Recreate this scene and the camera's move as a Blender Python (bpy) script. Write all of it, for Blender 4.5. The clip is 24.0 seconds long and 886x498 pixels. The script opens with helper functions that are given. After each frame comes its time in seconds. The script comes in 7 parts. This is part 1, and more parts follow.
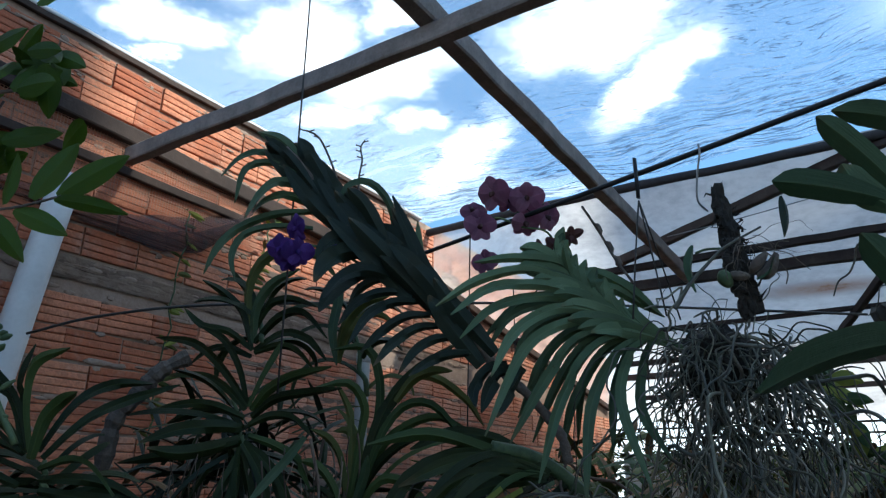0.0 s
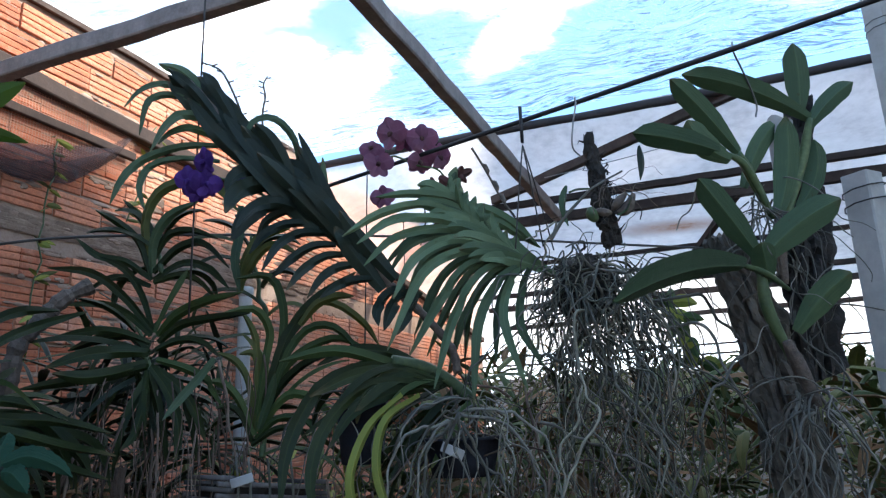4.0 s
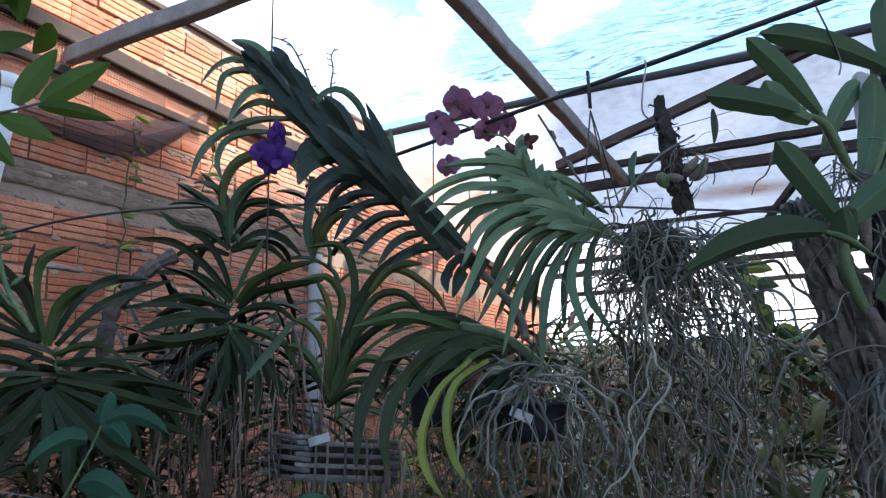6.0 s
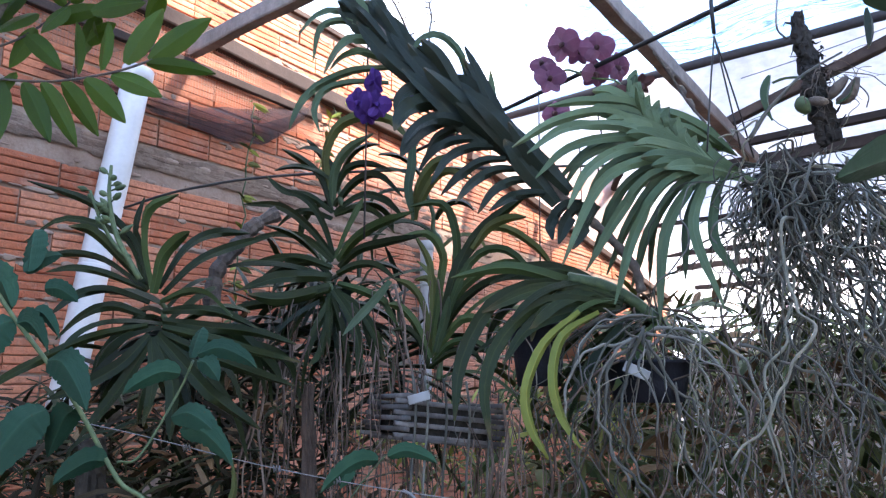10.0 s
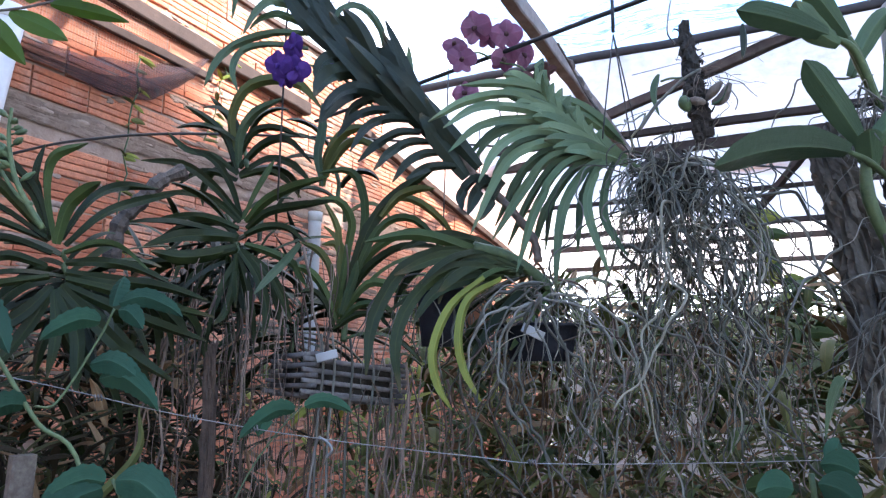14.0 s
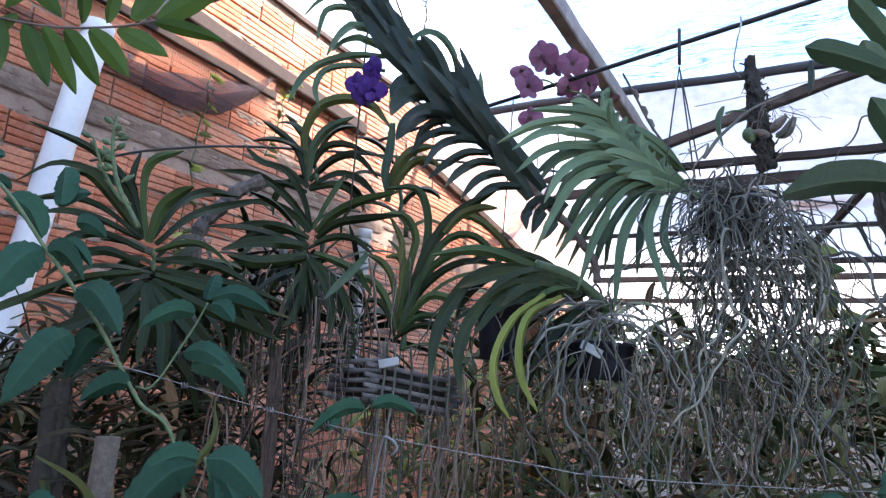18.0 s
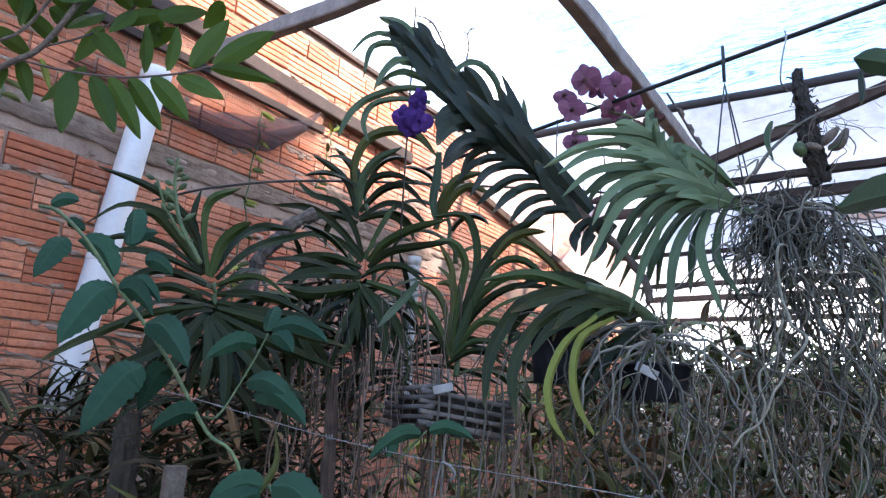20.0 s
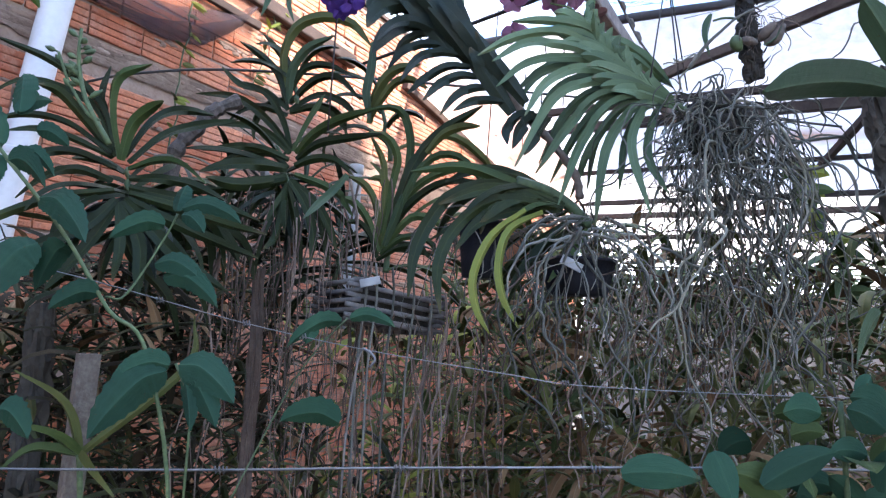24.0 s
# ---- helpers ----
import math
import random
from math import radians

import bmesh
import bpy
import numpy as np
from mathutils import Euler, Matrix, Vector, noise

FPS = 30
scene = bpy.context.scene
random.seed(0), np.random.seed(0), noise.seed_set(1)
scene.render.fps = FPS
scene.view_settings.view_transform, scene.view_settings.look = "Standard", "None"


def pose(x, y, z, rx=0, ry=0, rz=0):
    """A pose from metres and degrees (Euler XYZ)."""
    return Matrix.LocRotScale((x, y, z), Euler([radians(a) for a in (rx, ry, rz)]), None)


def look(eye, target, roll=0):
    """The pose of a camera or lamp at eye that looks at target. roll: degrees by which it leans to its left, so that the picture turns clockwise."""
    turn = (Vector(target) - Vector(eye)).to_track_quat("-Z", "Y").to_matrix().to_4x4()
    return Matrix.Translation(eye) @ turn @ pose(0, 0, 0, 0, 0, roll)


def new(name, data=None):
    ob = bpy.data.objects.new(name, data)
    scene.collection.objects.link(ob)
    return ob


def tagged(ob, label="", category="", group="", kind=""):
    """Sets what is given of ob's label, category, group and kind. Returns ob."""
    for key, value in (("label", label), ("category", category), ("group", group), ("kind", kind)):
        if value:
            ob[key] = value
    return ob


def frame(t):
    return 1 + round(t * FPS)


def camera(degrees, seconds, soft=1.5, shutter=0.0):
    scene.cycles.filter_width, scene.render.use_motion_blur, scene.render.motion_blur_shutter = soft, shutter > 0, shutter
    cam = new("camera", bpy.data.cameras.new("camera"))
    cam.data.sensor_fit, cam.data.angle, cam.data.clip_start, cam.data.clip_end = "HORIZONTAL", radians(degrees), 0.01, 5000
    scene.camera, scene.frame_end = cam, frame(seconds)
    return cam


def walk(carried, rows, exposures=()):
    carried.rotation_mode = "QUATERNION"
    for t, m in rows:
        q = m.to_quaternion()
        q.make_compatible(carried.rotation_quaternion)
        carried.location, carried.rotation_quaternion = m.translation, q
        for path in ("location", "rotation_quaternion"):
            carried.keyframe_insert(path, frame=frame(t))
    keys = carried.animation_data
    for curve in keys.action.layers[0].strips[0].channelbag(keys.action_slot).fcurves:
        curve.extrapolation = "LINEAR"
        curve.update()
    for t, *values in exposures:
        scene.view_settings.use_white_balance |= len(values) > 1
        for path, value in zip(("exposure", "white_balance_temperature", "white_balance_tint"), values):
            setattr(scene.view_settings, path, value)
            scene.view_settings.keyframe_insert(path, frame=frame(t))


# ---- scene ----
cam = camera(66.5, 24.0, soft=1.28)
PATH = [
    (0, (0.027, 0.012, 1.503), (-0.003, 1.9, 2.161), 0.1),
    (0.5, (0.024, 0.013, 1.501), (0.031, 1.904, 2.153), -0.4),
    (1, (0.064, 0.019, 1.507), (-0.097, 1.898, 2.172), 2.6),
    (1.5, (0.104, 0.015, 1.5), (-0.123, 1.844, 2.277), 4.7),
    (2, (0.158, 0.047, 1.492), (0.163, 1.928, 2.171), -2.2),
    (2.5, (0.06, -0.019, 1.489), (0.175, 1.871, 2.133), -2.8),
    (3, (0.005, -0.053, 1.486), (0.248, 1.878, 1.948), -5.2),
    (3.5, (-0.023, -0.081, 1.46), (0.32, 1.829, 1.94), -2.5),
    (5.5, (-0.036, -0.127, 1.464), (0.18, 1.82, 1.869), -1.1),
    (6, (-0.04, -0.118, 1.462), (0.11, 1.84, 1.843), -1.6),
    (6.5, (-0.047, -0.116, 1.452), (0.106, 1.845, 1.811), -1.5),
    (7, (-0.061, -0.136, 1.441), (-0.001, 1.831, 1.798), -0.9),
    (7.5, (-0.021, -0.139, 1.443), (0.079, 1.823, 1.817), 1.0),
    (8, (0.032, -0.093, 1.426), (0.077, 1.867, 1.821), 2.6),
    (8.5, (0.034, -0.053, 1.444), (-0.185, 1.888, 1.873), -1.2),
    (9, (0.012, -0.037, 1.421), (-0.355, 1.872, 1.889), -1.1),
    (9.5, (-0.002, -0.008, 1.415), (-0.237, 1.938, 1.81), -0.5),
    (10, (-0.015, -0.016, 1.38), (-0.206, 1.937, 1.769), -0.3),
    (10.5, (-0.033, -0.047, 1.351), (-0.129, 1.919, 1.704), 0.8),
    (11, (-0.046, -0.062, 1.347), (-0.014, 1.908, 1.689), -0.1),
    (11.5, (-0.059, -0.074, 1.346), (0.017, 1.889, 1.723), 1.3),
    (13.5, (-0.068, -0.063, 1.337), (0.119, 1.901, 1.668), 1.6),
    (14, (-0.077, -0.081, 1.347), (0.09, 1.886, 1.671), 0.5),
    (14.5, (-0.077, -0.06, 1.333), (0.03, 1.918, 1.614), 0.8),
    (15, (-0.106, -0.076, 1.336), (-0.047, 1.896, 1.664), 1.4),
    (15.5, (-0.11, -0.108, 1.317), (-0.042, 1.852, 1.709), 4.1),
    (16, (-0.097, -0.123, 1.322), (-0.047, 1.826, 1.769), 1.7),
    (16.5, (-0.117, -0.128, 1.36), (-0.095, 1.825, 1.793), 1.6),
    (17, (-0.124, -0.126, 1.339), (-0.11, 1.83, 1.756), 3.3),
    (17.5, (-0.148, -0.136, 1.323), (-0.075, 1.83, 1.683), 4.9),
    (18, (-0.129, -0.13, 1.317), (-0.08, 1.83, 1.708), 3.9),
    (18.5, (-0.145, -0.144, 1.326), (-0.167, 1.817, 1.721), 3.2),
    (20.5, (-0.126, -0.152, 1.312), (-0.225, 1.789, 1.782), 2.9),
    (21, (-0.121, -0.156, 1.308), (-0.209, 1.786, 1.781), 2.6),
    (21.5, (-0.116, -0.154, 1.293), (-0.176, 1.8, 1.718), 2.8),
    (22, (-0.111, -0.156, 1.283), (-0.167, 1.803, 1.683), 3.0),
    (22.5, (-0.109, -0.149, 1.277), (-0.187, 1.814, 1.651), 3.0),
    (23, (-0.104, -0.148, 1.274), (-0.166, 1.817, 1.638), 3.0),
    (23.5, (-0.097, -0.141, 1.269), (-0.109, 1.832, 1.596), 3.1),
    (24, (-0.09, -0.107, 1.273), (-0.024, 1.88, 1.497), 3.3),
]
EXPOSURE = ((0.0, 0.97, 5900, 0), (1.3, 0.94, 5980, 1), (2.0, 1.04, 6150, 3), (2.5, 1.17, 6160, 4), (3.2, 1.57, 6180, 6), (6.0, 2.19, 6220, 10), (7.0, 2.30, 6240, 11), (8.0, 2.23, 6250, 12), (9.0, 2.34, 6310, 15), (10.0, 2.81, 6340, 18), (14.0, 2.95, 6320, 18), (16.0, 2.81, 6360, 18), (17.0, 2.61, 6310, 17), (18.0, 2.81, 6310, 17), (21.0, 2.63, 6320, 17), (22.0, 2.81, 6320, 17), (24.0, 2.95, 6360, 18))
walk(cam, [(t, look(eye, target, roll)) for t, eye, target, roll in PATH], EXPOSURE)

# ---------------- world and sun ----------------
AZ, OFF = radians(31.5), 2.78
ALONG = Vector((math.sin(AZ), math.cos(AZ), 0))
OUT = Vector((math.cos(AZ), -math.sin(AZ), 0))
UP = Vector((0, 0, 1))


def W(w, v, z):
    """World place from metres along the brick wall, metres off its face, and height."""
    return ALONG * w + OUT * (v - OFF) + UP * z


SUN_EL = radians(40)
to_sun = (OUT * 0.96 + ALONG * 0.28).normalized() * math.cos(SUN_EL) + UP * math.sin(SUN_EL)
sun = new("sun", bpy.data.lights.new("sun", "SUN"))
sun.data.energy, sun.data.angle, sun.data.color = 5.0, radians(1.5), (1.0, 0.93, 0.82)
sun.matrix_world = look(to_sun * 30, (0, 0, 0))


class Nodes:
    """Short hand for building a node tree."""

    def __init__(self, tree):
        self.tree = tree
        tree.nodes.clear()

    def add(self, kind, inputs=None, operation="", data_type="", vector_type="", use_clamp=False):
        node = self.tree.nodes.new(kind)
        if operation:
            node.operation = operation
        if data_type:
            node.data_type = data_type
        if vector_type:
            node.vector_type = vector_type
        if use_clamp:
            node.use_clamp = True
        for key, value in (inputs or {}).items():
            if isinstance(value, bpy.types.NodeSocket):
                self.tree.links.new(value, node.inputs[key])
            else:
                node.inputs[key].default_value = value
        return node

    def math(self, op, a, b=0.0, c=0.0, clamp=False):
        return self.add("ShaderNodeMath", {0: a, 1: b, 2: c}, operation=op, use_clamp=clamp).outputs[0]

    def noise(self, vector, scale, detail=4.0, rough=0.55):
        return self.add("ShaderNodeTexNoise", {"Vector": vector, "Scale": scale, "Detail": detail, "Roughness": rough}).outputs[0]

    def ramp(self, fac, stops):
        node = self.add("ShaderNodeValToRGB", {"Fac": fac})
        el = node.color_ramp.elements
        while len(el) < len(stops):
            el.new(0.5)
        for e, (p, c) in zip(el, stops):
            e.position, e.color = p, (*c, 1) if len(c) == 3 else c
        return node.outputs[0]

    def mix(self, fac, a, b):
        return self.add("ShaderNodeMix", {0: fac, 6: a, 7: b}, data_type="RGBA").outputs[2]


# clouds: centre and half axes on a plane one unit overhead, and turn in degrees
CLOUDS = (
    (0.318, 1.337, 0.200, 0.170, -32), (0.522, 1.553, 0.250, 0.080, -74), (0.025, 1.993, 0.330, 0.085, -67),
    (-0.101, 1.737, 0.075, 0.055, -8), (-0.161, 1.492, 0.190, 0.110, -30), (-0.337, 1.671, 0.120, 0.060, -8),
    (-0.364, 1.349, 0.170, 0.100, -42), (-0.654, 1.263, 0.150, 0.075, 18), (-0.129, 1.270, 0.090, 0.060, -20),
    (-0.721, 1.378, 0.050, 0.035, 0), (0.357, 1.028, 0.240, 0.180, -35), (-0.268, 1.063, 0.200, 0.120, -27),
    (0.2, 0.3, 0.5, 0.25, 40), (-0.9, 0.4, 0.4, 0.2, 10), (1.4, 0.9, 0.5, 0.3, -40), (1.3, 2.6, 0.5, 0.2, -60), (-1.5, 1.9, 0.5, 0.25, -20),
)
world = bpy.data.worlds.new("sky")
scene.world = world
world.use_nodes = True
n = Nodes(world.node_tree)
ray = n.add("ShaderNodeTexCoord").outputs["Generated"]
axes = n.add("ShaderNodeSeparateXYZ", {0: ray}).outputs
height = n.math("MAXIMUM", axes[2], 0.06)
flat = n.add("ShaderNodeCombineXYZ", {0: n.math("DIVIDE", axes[0], height), 1: n.math("DIVIDE", axes[1], height), 2: 0.0}).outputs[0]
drift = n.add("ShaderNodeTexNoise", {"Vector": flat, "Scale": 5.0, "Detail": 5.0, "Roughness": 0.62}).outputs[1]
drift = n.add("ShaderNodeVectorMath", {0: drift, 1: (0.5, 0.5, 0.5)}, operation="SUBTRACT").outputs[0]
bent = n.add("ShaderNodeVectorMath", {0: drift, 1: (0.30, 0.30, 0.0), 2: flat}, operation="MULTIPLY_ADD").outputs[0]
cover = None
for cx, cy, a, b, turn in CLOUDS:
    local = n.add("ShaderNodeMapping", {0: bent, "Location": (cx, cy, 0), "Rotation": (0, 0, radians(turn)), "Scale": (a, b, 1)}, vector_type="TEXTURE").outputs[0]
    far = n.add("ShaderNodeVectorMath", {0: local}, operation="LENGTH").outputs[1]
    this = n.math("SUBTRACT", 1.36, far)
    cover = this if cover is None else n.math("MAXIMUM", cover, this)
wisps = n.math("MULTIPLY", n.math("SUBTRACT", n.noise(flat, 2.2, 6.0, 0.6), 0.5), 0.9)
cover = n.math("ADD", cover, wisps)
cover = n.ramp(cover, [(0.0, (0.08,) * 3), (0.28, (0.21,) * 3), (0.52, (0.48,) * 3), (0.82, (1,) * 3)])
SUN_ROT = math.atan2(to_sun.x, to_sun.y)
dome = n.add("ShaderNodeTexSky")
dome.sky_type, dome.sun_disc, dome.sun_elevation, dome.sun_rotation = "NISHITA", False, SUN_EL, SUN_ROT
dome.altitude, dome.dust_density, dome.ozone_density = 600.0, 0.6, 1.5
air = dome.outputs[0]
blue = n.add("ShaderNodeVectorMath", {0: air, 1: (0.030, 0.089, 0.119)}, operation="MULTIPLY").outputs[0]
haze = n.ramp(axes[2], [(0.02, (1, 1, 1)), (0.30, (0, 0, 0))])
cover = n.math("MAXIMUM", cover, n.math("MULTIPLY", haze, 0.9))
sky = n.mix(cover, blue, (1.45, 1.45, 1.5, 1))
back = n.add("ShaderNodeBackground", {"Color": sky, "Strength": 1.0})
n.add("ShaderNodeOutputWorld", {"Surface": back.outputs[0]})


# ---------------- materials ----------------
def material(name, build):
    m = bpy.data.materials.new(name)
    m.use_nodes = True
    n = Nodes(m.node_tree)
    n.add("ShaderNodeOutputMaterial", {"Surface": build(n)})
    return m


def place(n):
    return n.add("ShaderNodeTexCoord").outputs["Object"]


def bump(n, height, strength, distance=0.004):
    return n.add("ShaderNodeBump", {"Height": height, "Strength": strength, "Distance": distance}).outputs[0]


def shade(n, color, rough, normal=None, metal=0.0, spec=0.5, **more):
    inputs = {"Base Color": color, "Roughness": rough, "Metallic": metal, "Specular IOR Level": spec, **more}
    if normal:
        inputs["Normal"] = normal
    return n.add("ShaderNodeBsdfPrincipled", inputs).outputs[0]


def leafy(name, low, high, tip, thin=0.18, rough=0.42, glow=(0.10, 0.16, 0.03), rib=0.35, scorch=0.5):
    """Leaf blade: streaked along its length, with a midrib, scorched tips, and some light coming through."""

    def build(n):
        p = place(n)
        mark = n.add("ShaderNodeAttribute")
        mark.attribute_name = "span"
        span = n.add("ShaderNodeSeparateXYZ", {0: mark.outputs["Vector"]})
        along, across, own = span.outputs[0], span.outputs[1], span.outputs[2]
        grain = n.add("ShaderNodeCombineXYZ", {0: n.math("MULTIPLY", across, 9.0), 1: n.math("MULTIPLY", along, 1.6), 2: n.math("MULTIPLY", own, 57.0)}).outputs[0]
        streak = n.noise(grain, 1.6, 4.0, 0.6)
        mot = n.noise(p, 35.0, 5.0, 0.6)
        fac = n.math("ADD", n.math("MULTIPLY", mot, 0.35), n.math("ADD", n.math("MULTIPLY", own, 0.45), n.math("MULTIPLY", streak, 0.35)))
        col = n.ramp(fac, [(0.25, low), (0.75, high), (1.0, tip)])
        off = n.math("ABSOLUTE", n.math("SUBTRACT", across, 0.5))
        vein = n.ramp(off, [(0.0, (1, 1, 1)), (0.07, (0, 0, 0))])
        col = n.mix(n.math("MULTIPLY", vein, rib), col, tuple(min(1, 1.35 * c) for c in tip) + (1,))
        spots = n.noise(p, 140.0, 2.0, 0.5)
        col = n.mix(n.math("MULTIPLY", n.math("GREATER_THAN", spots, 0.71), 0.5), col, (0.05, 0.035, 0.015, 1))
        end = n.math("ADD", along, n.math("MULTIPLY", n.math("SUBTRACT", n.math("ADD", own, streak), 1.3), 0.16))
        burn = n.ramp(end, [(0.90, (0, 0, 0)), (0.97, (1, 1, 1))])
        col = n.mix(n.math("MULTIPLY", burn, scorch), col, (0.11, 0.075, 0.035, 1))
        lift = n.math("ADD", n.math("MULTIPLY", streak, 0.8), n.math("ADD", n.noise(p, 18.0, 3.0), n.math("MULTIPLY", mot, 0.6)))
        nor = bump(n, lift, 0.45, 0.003)
        body = shade(n, col, n.math("ADD", n.math("MULTIPLY", mot, 0.3), rough - 0.1), nor, spec=0.16)
        through_light = n.add("ShaderNodeBsdfTranslucent", {"Color": (*glow, 1)}).outputs[0]
        return n.add("ShaderNodeMixShader", {0: thin, 1: body, 2: through_light}).outputs[0]

    return material(name, build)


def rough_stuff(name, stops, scale=30.0, rough=0.85, relief=0.5, fine=120.0, metal=0.0, spec=0.4, stretch=(1, 1, 1), vary=0.25):
    def build(n):
        p = n.add("ShaderNodeMapping", {0: place(n), "Scale": stretch}).outputs[0]
        rnd = n.add("ShaderNodeObjectInfo").outputs["Random"]
        isl = n.add("ShaderNodeNewGeometry").outputs["Random Per Island"]
        big, small = n.noise(p, scale, 6.0, 0.62), n.noise(p, fine, 4.0, 0.6)
        fac = n.math("ADD", n.math("MULTIPLY", n.math("FRACT", n.math("ADD", rnd, isl)), vary), n.math("MULTIPLY", n.math("ADD", n.math("MULTIPLY", big, 0.7), n.math("MULTIPLY", small, 0.3)), 1.0 - vary * 0.6))
        col = n.ramp(fac, stops)
        nor = bump(n, n.math("ADD", big, n.math("MULTIPLY", small, 0.5)), relief, 0.004)
        return shade(n, col, n.math("ADD", n.math("MULTIPLY", small, 0.2), rough - 0.1), nor, metal, spec)

    return material(name, build)


# darker leaf copy: backlit and inner shade is put into the colour
LEAF_DEEP_SHADE = leafy("leaf_deep_shade", (0.009, 0.014, 0.010), (0.018, 0.026, 0.018), (0.036, 0.046, 0.032), 0.05, rib=0.2)
# brown leaves with the crowded corner's shade put into their colour
LEAF_SHADE_BROWN = leafy("leaf_shade_brown", (0.012, 0.010, 0.006), (0.032, 0.024, 0.014), (0.085, 0.062, 0.036), 0.05, 0.7, rib=0.1)
LEAF_DARK = leafy("leaf_dark", (0.008, 0.013, 0.005), (0.018, 0.027, 0.009), (0.045, 0.058, 0.016), 0.12, 0.42)
LEAF_MID = leafy("leaf_mid", (0.026, 0.044, 0.016), (0.054, 0.084, 0.028), (0.105, 0.140, 0.046), 0.20)
LEAF_GREY = leafy("leaf_grey_green", (0.066, 0.105, 0.058), (0.125, 0.180, 0.100), (0.22, 0.285, 0.165), 0.25, glow=(0.17, 0.27, 0.10), rib=0.15)
LEAF_SAGE = leafy("leaf_sage", (0.034, 0.058, 0.031), (0.070, 0.104, 0.055), (0.125, 0.168, 0.088), 0.18, glow=(0.12, 0.19, 0.09), rib=0.2)
LEAF_OLIVE = leafy("leaf_olive", (0.060, 0.070, 0.022), (0.115, 0.122, 0.040), (0.18, 0.17, 0.055), 0.24)
# olive leaf again, darkened to carry the corner's shade
LEAF_OLIVE_SHADE = leafy("leaf_olive_shade", (0.022, 0.024, 0.008), (0.042, 0.044, 0.015), (0.085, 0.080, 0.026), 0.12)
LEAF_YELLOW = leafy("leaf_yellowing", (0.13, 0.16, 0.035), (0.25, 0.27, 0.06), (0.40, 0.36, 0.08), 0.25, glow=(0.3, 0.3, 0.04))
LEAF_TEAL = leafy("leaf_blue_green", (0.012, 0.036, 0.023), (0.024, 0.068, 0.040), (0.044, 0.110, 0.062), 0.2, 0.65, glow=(0.05, 0.16, 0.07), rib=0.22, scorch=0.2)
LEAF_FRESH = leafy("leaf_fresh", (0.028, 0.055, 0.011), (0.060, 0.105, 0.020), (0.11, 0.17, 0.036), 0.36, glow=(0.22, 0.32, 0.035), rib=0.10, scorch=0.25)
LEAF_CATTLEYA = leafy("leaf_cattleya", (0.026, 0.050, 0.028), (0.054, 0.090, 0.048), (0.10, 0.14, 0.068), 0.12, rib=0.25, scorch=0.3)
LEAF_DEAD = leafy("leaf_dead", (0.10, 0.060, 0.030), (0.22, 0.14, 0.075), (0.36, 0.27, 0.17), 0.15, 0.75, (0.2, 0.1, 0.03))
PETAL_PINK = leafy("petal_pink", (0.13, 0.050, 0.090), (0.23, 0.105, 0.165), (0.38, 0.24, 0.30), 0.45, 0.6, (0.40, 0.18, 0.30), rib=0.2, scorch=0.0)
PETAL_PURPLE = leafy("petal_purple", (0.040, 0.016, 0.115), (0.075, 0.030, 0.19), (0.13, 0.065, 0.29), 0.28, 0.6, (0.12, 0.045, 0.30), rib=0.1, scorch=0.0)
PETAL_WILTED = leafy("petal_wilted", (0.07, 0.032, 0.036), (0.14, 0.075, 0.075), (0.24, 0.15, 0.12), 0.2, 0.7, (0.2, 0.09, 0.08), rib=0.1)
ROOT = rough_stuff("root_velamen", [(0.25, (0.022, 0.023, 0.016)), (0.6, (0.066, 0.068, 0.050)), (0.95, (0.22, 0.205, 0.155))], 25.0, 0.8, 0.5, vary=0.6)
ROOT_PALE = rough_stuff("root_pale", [(0.25, (0.040, 0.040, 0.033)), (0.6, (0.086, 0.084, 0.070)), (0.95, (0.23, 0.22, 0.188))], 25.0, 0.75, 0.4, vary=0.4)
ROOT_DRY = rough_stuff("root_dry", [(0.25, (0.034, 0.021, 0.015)), (0.6, (0.098, 0.066, 0.050)), (0.95, (0.24, 0.185, 0.148))], 25.0, 0.85, 0.4, vary=0.6)
STEM = rough_stuff("stem_bark", [(0.25, (0.035, 0.028, 0.024)), (0.6, (0.11, 0.085, 0.07)), (0.9, (0.2, 0.17, 0.13))], 60.0, 0.85, 0.8)
STEM_BROWN = rough_stuff("brown_stick_bark", [(0.25, (0.030, 0.020, 0.015)), (0.6, (0.085, 0.058, 0.044)), (0.9, (0.17, 0.125, 0.095))], 40.0, 0.9, 0.8)
STEM_GREEN = rough_stuff("stem_green", [(0.25, (0.025, 0.045, 0.018)), (0.6, (0.06, 0.09, 0.035)), (0.9, (0.13, 0.17, 0.07))], 60.0, 0.6, 0.3)
BARK = rough_stuff("log_bark", [(0.25, (0.014, 0.011, 0.008)), (0.55, (0.040, 0.034, 0.027)), (0.85, (0.12, 0.106, 0.088))], 22.0, 0.95, 1.0, 60.0)
WOOD = rough_stuff("weathered_wood", [(0.25, (0.11, 0.090, 0.080)), (0.55, (0.27, 0.225, 0.205)), (0.85, (0.46, 0.40, 0.36))], 9.0, 0.85, 0.5, 90.0, stretch=(1, 1, 1))
WOOD_BROWN = rough_stuff("brown_rail_wood", [(0.25, (0.016, 0.009, 0.007)), (0.55, (0.042, 0.025, 0.019)), (0.85, (0.100, 0.064, 0.050))], 9.0, 0.9, 0.8, 90.0)
BARK_DARK = rough_stuff("dark_log_bark", [(0.25, (0.010, 0.009, 0.008)), (0.55, (0.028, 0.024, 0.021)), (0.85, (0.070, 0.060, 0.052))], 40.0, 0.95, 1.0, 120.0)
